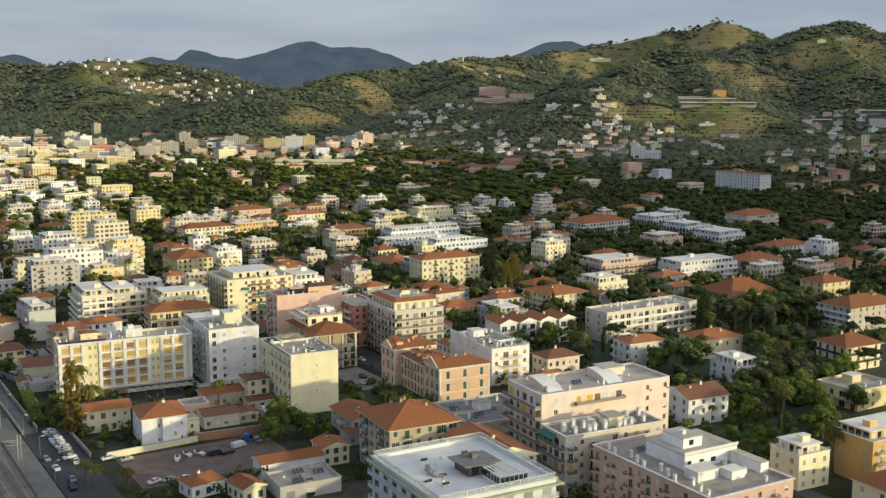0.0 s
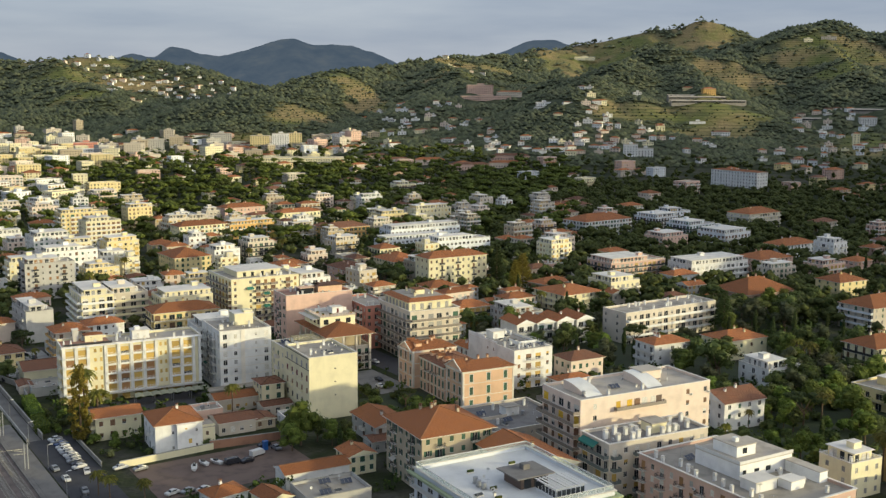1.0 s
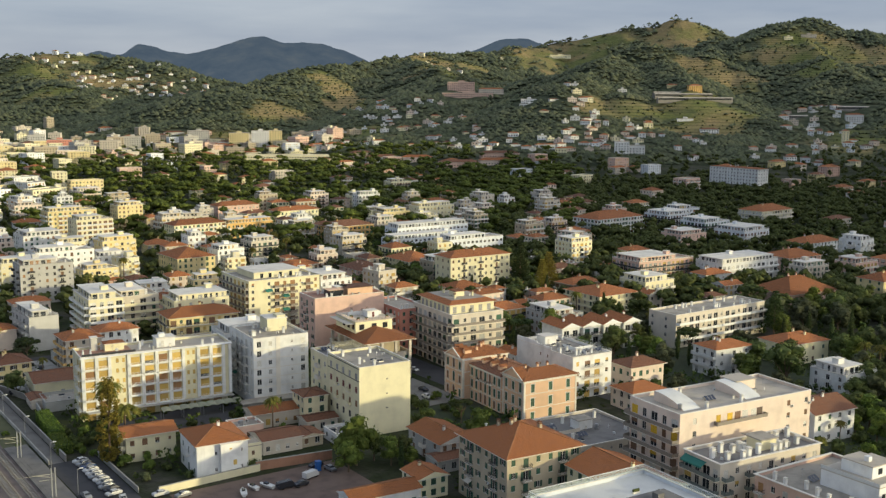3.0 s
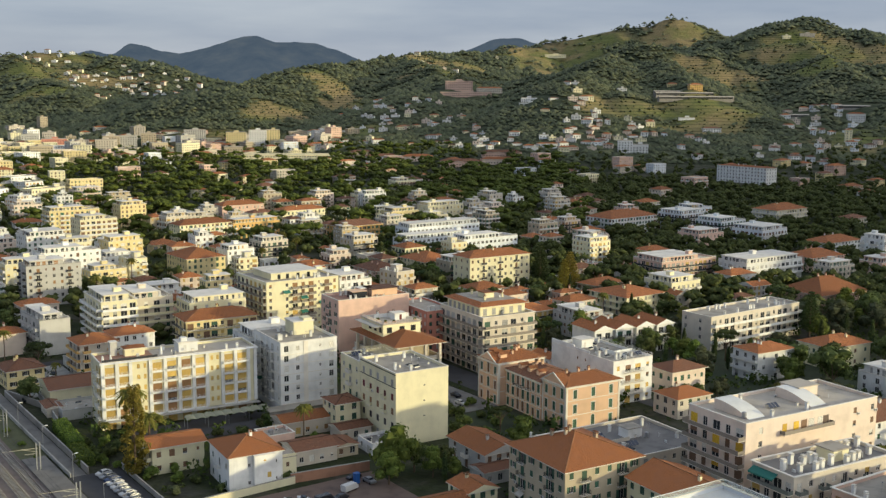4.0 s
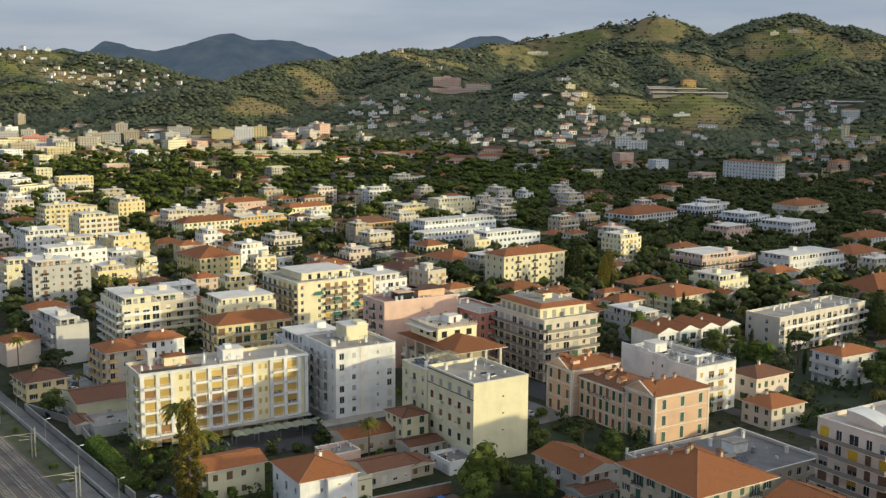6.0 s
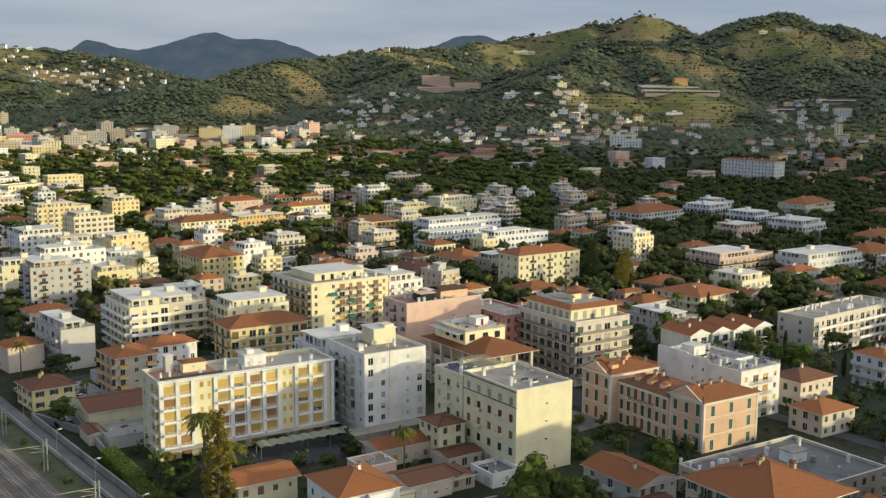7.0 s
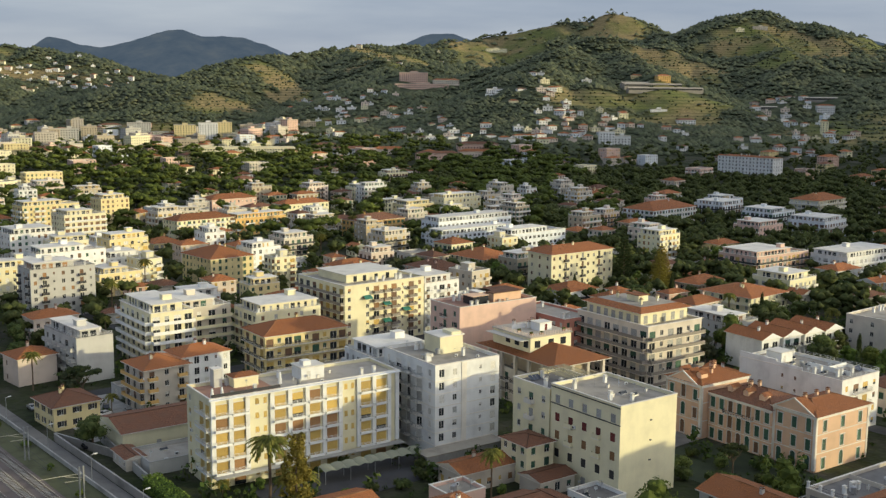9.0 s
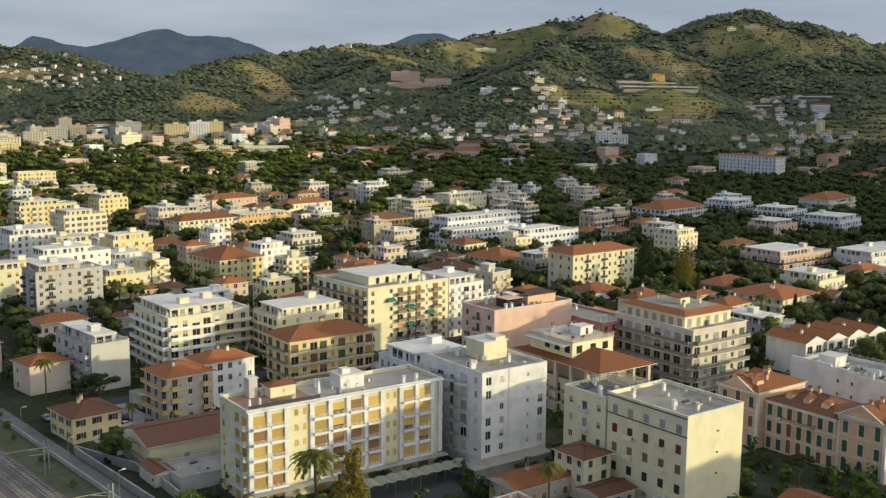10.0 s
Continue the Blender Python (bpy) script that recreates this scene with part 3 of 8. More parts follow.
def aerial_mesh():
    def make():
        s = Shape()
        s.tube((0, 0, -0.05), (0, 0, 2.6), 0.03, n=4)
        s.box(-0.5, -0.02, 2.3, 0.5, 0.02, 2.34)
        for k in range(6):
            s.box(-0.5 + k * 0.19, -0.3, 2.34, -0.47 + k * 0.19, 0.3, 2.37)
        return s.data("aerial", [GALV])
    return cached("aerial", make)


def dish_mesh():
    def make():
        s = Shape()
        s.tube((0, 0, -0.05), (0, 0, 0.8), 0.035, n=4)
        n = 10
        for k in range(n):
            a, b = 2 * math.pi * k / n, 2 * math.pi * (k + 1) / n
            s.face(((0, 0.12, 1.1), (0.42 * math.cos(a), -0.06, 1.1 + 0.42 * math.sin(a)), (0.42 * math.cos(b), -0.06, 1.1 + 0.42 * math.sin(b))))
        s.tube((0, 0.1, 0.8), (0, -0.35, 1.0), 0.02, n=4)
        return s.data("satellite_dish", [WHITE_METAL])
    return cached("dish", make)


TAKEN = []


def base_height(x, y):
    r = max(0.0, (0.57 * x + 0.82 * y) - 620)
    return 13.0 * (1 - math.exp(-((r / 700.0) ** 2)))


STYLES = {"plain": "wvws", "apt": "dwD", "bal": "DdD", "ribbon": "x", "blank": ".", "tall": "t"}
SHUTSETS = (("green",), ("tan", "rust"), ("grey", "white"), ("brown",), ("green", "brown"), ("tan", "white"))


def building(name, x, y, w, d, h, rot=-4.0, floors=0, wall="cream", roof="flat", south="plain", west="plain", ground="", near=False,
             shut=(), kinds=("closed", "closed", "half", "open"), bal=("each", "each"), bald=1.2, rail=None, rstyle="bars", deck=None, pitch=0.36, over=0.6,
             hut=True, chimneys=2, label="", group="", tiles=None, slab=None, bay=3.3, band=False, category="", z0=None, back="plain", rows=False):
    """An apartment block or house; its SW corner at x, y; h: eaves or parapet height over the ground."""
    rng = random.Random(int(x * 7 + y * 13))
    zg = base_height(x, y) if z0 is None else z0
    base = new(name, None)
    base.matrix_basis = pose(x, y, zg, 0, 0, rot)
    ca, sa = math.cos(radians(rot)), math.sin(radians(rot))
    TAKEN.append((x + ca * w / 2 - sa * d / 2, y + sa * w / 2 + ca * d / 2, math.hypot(w, d) / 2))
    fl = floors or max(1, round((h - 0.4) / 3.15))
    flat = roof in ("flat", "terrace")
    par = 0.7 if flat else 0.0
    fh = (h - par) / fl
    shut = shut if rows else list(shut or rng.choice(SHUTSETS))
    rail = rail or rng.choice((WHITE_METAL, IRON, WALLS[wall], TRIM))
    if rstyle != "low" and (rail.name.endswith("render") or rail is TRIM):
        rstyle = "panel"
    slab = slab or TRIM
    walls, panes, balcs = Shape(), Shape(), Shape()
    for side, st in (("S", south), ("W", west), ("N", back), ("E", back)):
        L = w if side in "SN" else d
        if st in STYLES:
            n = max(1, round(L / bay)) if st != "blank" else 1
            pat = STYLES[st]
            codes = "".join(pat[k % len(pat)] for k in range(n))
        else:
            codes = st
        b = bal[0] if side in "SN" else bal[1]
        if st in ("plain", "ribbon", "blank") or side in "NE":
            b = None
        if st == "bal":
            b = "long"
        facade(walls, side, w, d, 0.0, fl, fh, h, codes, ground if side in "SW" and st != "blank" else "", rng, near and side in "SW", base, panes, balcs,
               shut, kinds, b, bald, rail, rstyle, slab)
    if flat:
        # parapet: inner face, coping, deck
        t = 0.25
        walls.face(((t, t, h - par), (w - t, t, h - par), (w - t, d - t, h - par), (t, d - t, h - par)), 1)
        for a, b in (((t, t), (t, d - t)), ((t, d - t), (w - t, d - t)), ((w - t, d - t), (w - t, t)), ((w - t, t), (t, t))):
            walls.face(((*a, h - par), (*b, h - par), (*b, h), (*a, h)), 0)
    body = put("wall", walls.data("wall", [WALLS[wall], deck or rng.choice((DECK, DECK_LIGHT, DECK))]), base)
    if panes.f:
        put("glazing", panes.data("glazing", [GLASS, FRAME] + [SHUT[c] for c in shut]), base, kind="stuff")
    if balcs.f:
        put("balcony_front", balcs.data("balcony_front", [slab, rail]), base, kind="stuff")
    if flat:
        cop = Shape()
        o, t = 0.10 if roof == "flat" else 0.35, 0.32
        for q in ((-o, -o, w + o, t), (-o, d - t, w + o, d + o), (-o, t, t, d - t), (w - t, t, w + o, d - t)):
            cop.box(q[0], q[1], h + 0.003, q[2], q[3], h + 0.16)
        put("coping", cop.data("coping", [TRIM if wall != "grey" else CONCRETE]), base)
        deckz = h - par
        if hut and not near and w > 11 and d > 9 and h > 8.5 and y < 1000:
            # set-back top floor behind a roof terrace
            i0, i1, pz = rng.uniform(1.6, 3.2), rng.uniform(1.6, 3.0), deckz + 2.75
            px1, py1 = w - rng.choice((0.5, 2.4, w * 0.3)), d - 0.6
            s = Shape()
            s.box(i0, i1, deckz - 0.02, px1, py1, pz, 0)
            s.box(i0 - 0.7, i1 - 0.7, pz, px1 + 0.4, py1 + 0.3, pz + 0.22, 1)
            for k in range(int((px1 - i0) / 2.6)):
                u, wide = i0 + 0.5 + k * 2.6, rng.choice((0.9, 1.5, 1.9))
                s.box(u, i1 - 0.05, deckz + 0.05, u + wide, i1 - 0.003, deckz + 2.2, rng.choice((2, 3, 3)))
            for k in range(int((py1 - i1) / 2.6)):
                v, wide = i1 + 0.5 + k * 2.6, rng.choice((0.9, 1.5, 1.9))
                s.box(i0 - 0.05, v, deckz + 0.05, i0 - 0.003, v + wide, deckz + 2.2, rng.choice((2, 3, 3)))
            lx, ly = rng.uniform(i0 + 1, px1 - 4), rng.uniform(i1 + 1, max(i1 + 1.2, py1 - 4))
            s.box(lx, ly, pz + 0.22, lx + 3, ly + 2.6, pz + 1.9, 0)
            s.box(lx - 0.2, ly - 0.2, pz + 1.9, lx + 3.2, ly + 2.8, pz + 2.05, 1)
            put("penthouse", s.data("penthouse", [WALLS[wall], TRIM, SHUT[shut[0]], GLASS]), base)
            s = Shape()
            for q in ((0.05, 0.05, w - 0.05, 0.11), (0.05, 0.11, 0.11, d - 0.05)):
                for z in (0.45, 0.85):
                    s.box(q[0], q[1], h + 0.1 + z, q[2], q[3], h + 0.16 + z)
            for k in range(int(w / 2.2) + 1):
                s.box(0.05 + k * 2.2, 0.05, h + 0.15, 0.11 + k * 2.2, 0.11, h + 0.96)
            for k in range(int(d / 2.2) + 1):
                s.box(0.05, 0.05 + k * 2.2, h + 0.15, 0.11, 0.11 + k * 2.2, h + 0.96)
            put("terrace_railing", s.data("terrace_railing", [WHITE_METAL]), base)
        elif hut:
            hw, hd, hh = min(5.0, w * 0.35), min(4.5, d * 0.4), 2.7
            hx, hy = w * rng.uniform(0.35, 0.6), d * rng.uniform(0.45, 0.55)
            s = Shape()
            s.box(hx, hy, deckz - 0.02, hx + hw, hy + hd, deckz + hh, 0)
            s.box(hx - 0.25, hy - 0.25, deckz + hh, hx + hw + 0.25, hy + hd + 0.25, deckz + hh + 0.2, 1)
            s.box(hx + 0.5, hy - 0.04, deckz, hx + 1.4, hy, deckz + 2.0, 2)
            put("stair_hut", s.data("stair_hut", [WALLS[wall], TRIM, FRAME]), base)
        for k in range(chimneys + (3 if chimneys and y < 560 else 0)):
            put("chimney", chimney_mesh(1.3 + 0.3 * (k % 2), WALLS["white"], TRIM), base,
                Matrix.Translation((rng.uniform(0.08, 0.92) * w, rng.choice((0.15, 0.3, 0.8)) * d, deckz)))
        if near:
            clutter(base, w, d, deckz, 4 + int(w * d / 140), rng)
            for k in range(2):
                put("aerial", aerial_mesh(), base, Matrix.Translation((rng.uniform(0.1, 0.9) * w, rng.uniform(0.3, 0.9) * d, deckz)) @ pose(0, 0, 0, 0, 0, rng.uniform(0, 180)))
                put("satellite_dish", dish_mesh(), base, Matrix.Translation((rng.uniform(0.1, 0.9) * w, rng.uniform(0.3, 0.9) * d, deckz)) @ pose(0, 0, 0, 0, 0, rng.uniform(-40, 60)))
    else:
        tm = tiles or rng.choice((TILES, TILES, TILES_BROWN))
        s, top = hip_shape(w, d, h, over, pitch, roof == "gable")
        put("roof", s.data("roof", [tm, TRIM, WALLS[wall]]), base)
        if near:
            put("ridge_tiles", ridge_shape(w, d, h, over, pitch, roof == "gable").data("ridge_tiles", [RIDGE if tm is TILES else tm]), base)
        for k in range(chimneys):
            cx, cy = rng.uniform(0.25, 0.75) * w, rng.uniform(0.3, 0.7) * d
            e = min(cx + over, w + over - cx, cy + over, d + over - cy)
            put("chimney", chimney_mesh(1.1, WALLS[wall], tm), base, Matrix.Translation((cx, cy, h + e * pitch)))
    if band:
        for f in range(1, fl):
            s, z = Shape(), f * fh
            s.box(-0.08, -0.08, z - 0.2, w, -0.003, z + 0.0)
            s.box(-0.08, -0.003, z - 0.2, -0.003, d, z + 0.0)
            put("string_course", s.data("string_course", [TRIM]), base)
    names = {"cream": "cream", "yellow": "pale yellow", "white": "white", "whiteblue": "cool white", "pink": "pale pink", "rose": "rose red",
             "salmon": "salmon pink", "ochre": "ochre", "tan": "tan", "beige": "beige", "grey": "grey", "peach": "peach"}
    rf = "a flat roof" if flat else "a terracotta tiled roof"
    tagged(base, label or f"{names[wall]} rendered {name.replace('_', ' ')} with {rf}, {fl} storeys", category or ("house" if "house" in name or "villa" in name else "building"), group)
    return base, rng


# ---- the land ----
RIDGES = (
    # crest lines of the hills: points (x, y, height), reach of the slope, steepness
    (((1700, 1760, 175), (1863, 1707, 212), (1979, 1559, 252), (2033, 1484, 240), (2082, 1400, 212), (2120, 1300, 178), (2160, 1150, 120)), 850, 1.15),
    (((1979, 1559, 245), (1800, 1370, 184), (1640, 1170, 122), (1520, 1010, 66), (1440, 900, 28)), 420, 1.1),
    (((1863, 1707, 205), (1627, 1490, 171), (1563, 1562, 186), (1511, 1616, 177), (1456, 1669, 153), (1380, 1740, 110)), 520, 1.2),
    (((1511, 1616, 172), (1330, 1490, 146), (1180, 1375, 118), (1090, 1250, 66), (1009, 1080, 22)), 430, 1.2),
    (((1563, 1562, 182), (1430, 1370, 132), (1312, 1250, 102), (1215, 1110, 46), (1150, 1010, 20)), 380, 1.2),
    (((2640, 2200, 215), (2563, 2319, 262), (2528, 2358, 316), (2483, 2409, 326), (2407, 2488, 304), (2333, 2560, 274), (2231, 2654, 250), (2056, 2606, 226),
      (1774, 2509, 200), (1480, 2349, 179)), 640, 1.0),
    (((1480, 2349, 179), (1209, 2165, 158), (1052, 2081, 136), (927, 2033, 124), (827, 1969, 104), (740, 1880, 38)), 340, 0.9),
    (((1480, 2349, 172), (1330, 2020, 150), (1170, 1695, 108), (1040, 1480, 52), (960, 1330, 20)), 520, 1.2),
    (((100, 3000, 145), (512, 2950, 170), (660, 2921, 184), (742, 2902, 184), (852, 2872, 181), (963, 2836, 176), (1040, 2810, 146), (1110, 2780, 112), (1200, 2710, 55)), 620, 1.0),
    (((660, 2921, 190), (660, 2480, 112), (640, 2180, 44), (620, 2050, 18)), 480, 1.2),
    (((963, 2836, 150), (900, 2480, 96), (850, 2280, 42)), 380, 1.2),
    # rise added east of town, beyond view, to keep low sun off middle ground
    (((760, 70, 40), (825, 150, 106), (900, 205, 136), (1010, 280, 140), (1300, 430, 158), (1540, 485, 164), (1700, 530, 162), (1850, 590, 190), (2010, 670, 208), (2300, 800, 215)), 280, 1.0),
)
FAR_RIDGES = (
    (((1000, 4480, 214), (1245, 4420, 229), (1346, 4389, 246), (1426, 4363, 238), (1498, 4338, 278), (1608, 4297, 250), (1710, 4256, 250),
      (1916, 4165, 315), (2017, 4115, 293), (2159, 4041, 289), (2298, 3960, 233), (2420, 3890, 170)), 900, 1.0),
    (((560, 4556, 220), (663, 4546, 232), (784, 4527, 243), (846, 4516, 251), (930, 4500, 220)), 500, 1.0),
    (((2600, 3880, 200), (2707, 3809, 251), (2840, 3708, 316), (2914, 3648, 321), (2969, 3602, 300), (3094, 3491, 242), (3300, 3300, 200)), 600, 1.0),
    (((3900, 2600, 200), (3987, 2458, 258), (4016, 2405, 297), (4073, 2297, 268), (4147, 2146, 234), (4200, 1900, 200)), 600, 1.0),
)


def heights(X, Y):
    r = np.maximum(0.0, 0.57 * X + 0.82 * Y - 620.0)
    base = 13.0 * (1 - np.exp(-((r / 700.0) ** 2)))
    hill = np.zeros_like(X)
    for pts, reach, power in RIDGES:
        best = np.zeros_like(X)
        for (x0, y0, z0), (x1, y1, z1) in zip(pts, pts[1:]):
            dx, dy = x1 - x0, y1 - y0
            k = np.clip(((X - x0) * dx + (Y - y0) * dy) / (dx * dx + dy * dy), 0, 1)
            dist = np.hypot(X - x0 - k * dx, Y - y0 - k * dy)
            z = z0 + k * (z1 - z0)
            best = np.maximum(best, z * np.maximum(0, 1 - dist / reach) ** power)
        hill = np.where(best > hill, best, hill)
    # gullies and knolls
    wob = np.sin(X / 61 + 1.7 * np.sin(Y / 83)) * np.sin(Y / 57 + 1.3 * np.sin(X / 71)) + 0.5 * np.sin(X / 27 + Y / 33) * np.sin(Y / 23 - X / 39)
    gully = np.abs(np.sin(X / 97 + 0.8 * np.sin(Y / 61)) * np.sin(Y / 113 - 0.9 * np.sin(X / 79)))
    hill = hill + (wob * 4.0 + 7.0 - 15.0 * (1 - gully) ** 3) * np.clip((hill - 20) / 70.0, 0, 1)
    return np.maximum(base, hill)


def land(x, y):
    return float(heights(np.array([float(x)]), np.array([float(y)]))[0])


# open fields and terraces of the hills: centre and half widths along x and y
FIELDS = ((1075, 1985, 50, 95), (1050, 1880, 50, 40), (1509, 2334, 120, 60), (1687, 2324, 60, 45), (2180, 2520, 240, 130), (2420, 2320, 110, 110), (1270, 1214, 95, 38), (1238, 1142, 115, 50),
          (1150, 1250, 75, 42), (1571, 1411, 55, 110), (1850, 1430, 125, 105), (1705, 1297, 75, 45), (1900, 1330, 90, 80), (721, 2870, 150, 60), (857, 1815, 70, 45), (604, 2400, 60, 50), (1965, 2439, 55, 40))


def openness(X, Y):
    """Above 0 on open fields, below in the woods."""
    best = np.full(np.shape(X), -9.0)
    for cx, cy, rx, ry in FIELDS:
        best = np.maximum(best, 1.0 - np.hypot((X - cx) / rx, (Y - cy) / ry))
    ragged = 0.30 * np.sin(X / 23 + 1.4 * np.sin(Y / 31)) * np.sin(Y / 19 + 1.1 * np.sin(X / 27)) + 0.12 * np.sin(X / 7.0) * np.sin(Y / 9.0)
    far = np.sin(X / 210 + 1.1) * np.sin(Y / 170 + 0.3 + X / 600) - 0.72
    return np.maximum(best + ragged, far + 0.6 * ragged)


def build_ground():
    az = np.concatenate([np.linspace(-8, 82, 340, endpoint=False), np.linspace(82, 352, 60, endpoint=False)])
    rad = np.concatenate([[0.0], np.geomspace(40, 1000, 40, endpoint=False), np.linspace(1000, 2800, 120, endpoint=False), np.linspace(2800, 4900, 60)])
    A, R = np.meshgrid(np.radians(az), rad)
    X, Y = R * np.sin(A), 100 + R * np.cos(A)
    Z = heights(X, Y)
    n, m = len(az), len(rad)
    v = np.stack([X, Y, Z], -1).reshape(-1, 3)
    i, j = np.meshgrid(np.arange(m - 1), np.arange(n), indexing="ij")
    k = (j + 1) % n
    f = np.stack([i * n + j, i * n + k, (i + 1) * n + k, (i + 1) * n + j], -1).reshape(-1, 4)[:, ::-1]
    me = bpy.data.meshes.new("ground")
    me.vertices.add(len(v))
    me.vertices.foreach_set("co", v.ravel())
    me.loops.add(f.size)
    me.loops.foreach_set("vertex_index", f.ravel().astype(np.int32))
    me.polygons.add(len(f))
    me.polygons.foreach_set("loop_start", np.arange(0, f.size, 4, dtype=np.int32))
    me.polygons.foreach_set("use_smooth", np.ones(len(f), dtype=bool))
    me.update()
    me.validate()
    # how far the grass covers the ground: the fields' own shape
    me.attributes.new("grass", "FLOAT", "POINT").data.foreach_set("value", np.clip(openness(X, Y) * 5 + 0.3, 0, 1).astype(np.float32).ravel())
    mt, t, b = node_mat("hillside_and_town_ground")
    p = coords(t)
    sep = t.nodes.new("ShaderNodeSeparateXYZ")
    t.links.new(p, sep.inputs[0])
    big = noise_tex(t, p, 0.006, 6, 0.6)
    mid = noise_tex(t, p, 0.035, 5, 0.6)
    fine = noise_tex(t, p, 0.5, 5)
    # woodland floor lightened along with the crowns, for the same haze
    scrub = ramp(t, mid, [(0.30, (0.048, 0.060, 0.038)), (0.52, (0.075, 0.088, 0.052)), (0.74, (0.125, 0.122, 0.070))])
    meadow = mix_rgb(t, ramp(t, big, [(0.42, (0, 0, 0)), (0.58, (1, 1, 1))]), ramp(t, fine, [(0.3, (0.11, 0.135, 0.042)), (0.7, (0.20, 0.205, 0.070))]), ramp(t, fine, [(0.3, (0.21, 0.165, 0.078)), (0.7, (0.34, 0.26, 0.13))]))
    grass = t.nodes.new("ShaderNodeAttribute")
    grass.attribute_name = "grass"
    hillc = mix_rgb(t, grass.outputs["Fac"], scrub, meadow)
    # terraces follow the contour lines
    wv = t.nodes.new("ShaderNodeTexWave")
    wv.bands_direction = "Z"
    wv.inputs["Scale"].default_value, wv.inputs["Distortion"].default_value, wv.inputs["Detail"].default_value = 0.07, 1.5, 3
    t.links.new(p, wv.inputs["Vector"])
    hillc = mix_rgb(t, ramp(t, wv.outputs["Fac"], [(0.0, (0.5, 0.5, 0.5)), (0.25, (0, 0, 0))]), hillc, (0.035, 0.040, 0.018))
    townc = ramp(t, noise_tex(t, p, 0.05, 5), [(0.36, (0.022, 0.034, 0.012)), (0.48, (0.042, 0.052, 0.022)), (0.58, (0.070, 0.070, 0.048)), (0.72, (0.095, 0.09, 0.08))])
    townc = mix_rgb(t, ramp(t, fine, [(0.35, (0.5, 0.5, 0.5)), (0.6, (0, 0, 0))]), townc, (0.03, 0.032, 0.024))
    up = t.nodes.new("ShaderNodeMapRange")
    up.inputs["From Min"].default_value, up.inputs["From Max"].default_value = 12.0, 22.0
    t.links.new(sep.outputs["Z"], up.inputs["Value"])
    t.links.new(mix_rgb(t, up.outputs[0], townc, hillc), b.inputs["Base Color"])
    b.inputs["Roughness"].default_value, b.inputs["Specular IOR Level"].default_value = 0.95, 0.12
    bump(t, b, mid, 0.8, 6.0)
    me.materials.append(mt)
    tagged(new("ground", me), "coastal plain of gardens and paving rising to scrubby terraced hills", "ground", kind="structure")


build_ground()


def build_backdrop():
    """The far ranges, kilometres behind the rest; blue haze painted in as glow."""
    mt, t, b = node_mat("haze_glow_ranges")
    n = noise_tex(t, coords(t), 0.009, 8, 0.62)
    # haze blue goes into the emission, over a black base
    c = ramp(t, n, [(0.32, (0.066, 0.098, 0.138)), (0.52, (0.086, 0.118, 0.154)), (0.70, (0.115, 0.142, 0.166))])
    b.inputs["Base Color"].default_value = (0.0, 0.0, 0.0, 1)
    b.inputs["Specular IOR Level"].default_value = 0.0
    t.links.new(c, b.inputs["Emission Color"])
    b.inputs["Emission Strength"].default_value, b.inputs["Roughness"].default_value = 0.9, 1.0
    for pts, reach, power in FAR_RIDGES:
        s = Shape()
        fine = []
        n = len(pts)
        for k in range(n - 1):
            p0, p1, p2, p3 = (Vector(pts[min(max(j, 0), n - 1)]) for j in (k - 1, k, k + 1, k + 2))
            for j in range(14):
                q = j / 14
                p = 0.5 * (2 * p1 + (p2 - p0) * q + (2 * p0 - 5 * p1 + 4 * p2 - p3) * q * q + (3 * p1 - p0 - 3 * p2 + p3) * q ** 3)
                p.z += 5 * noise.noise(p / 70) + 2.5 * noise.noise(p / 22) + 1.2 * noise.noise(p / 9)
                fine.append(p)
        fine.append(Vector(pts[-1]))

        def down(v, f):
            w = 1.0 - 0.16 * f
            dz = 16 * noise.noise(Vector((v.x / 90, v.y / 90, f * 3))) * math.sin(math.pi * f)
            return (v.x * w, v.y * w, v.z * (1 - f) + dz)
        steps = [k / 8 for k in range(9)]
        for p, q in zip(fine, fine[1:]):
            for a, b2 in zip(steps, steps[1:]):
                s.face((down(p, b2), down(q, b2), down(q, a), down(p, a)))
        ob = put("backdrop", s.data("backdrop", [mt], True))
        tagged(ob, "distant wooded mountain range with blue haze painted on", "backdrop", kind="structure")


build_backdrop()


# ---- buildings near the camera's path ----
def box_part(name, parent, mats, boxes, label=""):
    s = Shape()
    for b in boxes:
        s.box(*b)
    return put(name, s.data(name, mats), parent, label=label)


def at(p):
    return Matrix.Translation(p)


# the long cream block with tan blinds and balconies between white piers
long_block, rg = building("apartment_block", 86, 385.8, 48, 14, 20.4, -6, 6, "cream", "flat", "..................ss..................................ss..........................", "w.DD", "", True, ("tan", "tan", "tan", "tan", "grey"),
                          ("closed", "closed", "closed", "closed", "closed", "closed", "half"), ("each", "each"), 1.0, WHITE_METAL, "low", DECK_LIGHT, hut=False, chimneys=3,
                          label="long cream apartment block with tan blinds and white balconies")
BAYS = (1.3, 5.4, 15.3, 19.7, 24.1, 28.5, 37.6, 41.8)
for u in (0.55, 4.7, 8.65, 14.6, 19.0, 23.4, 27.8, 32.0, 36.9, 41.1, 45.3, 47.5):
    box_part("pier", long_block, [WALLS["white"]], [(u - 0.5, -0.45, 3.3, u + 0.5, -0.003, 20.0)])
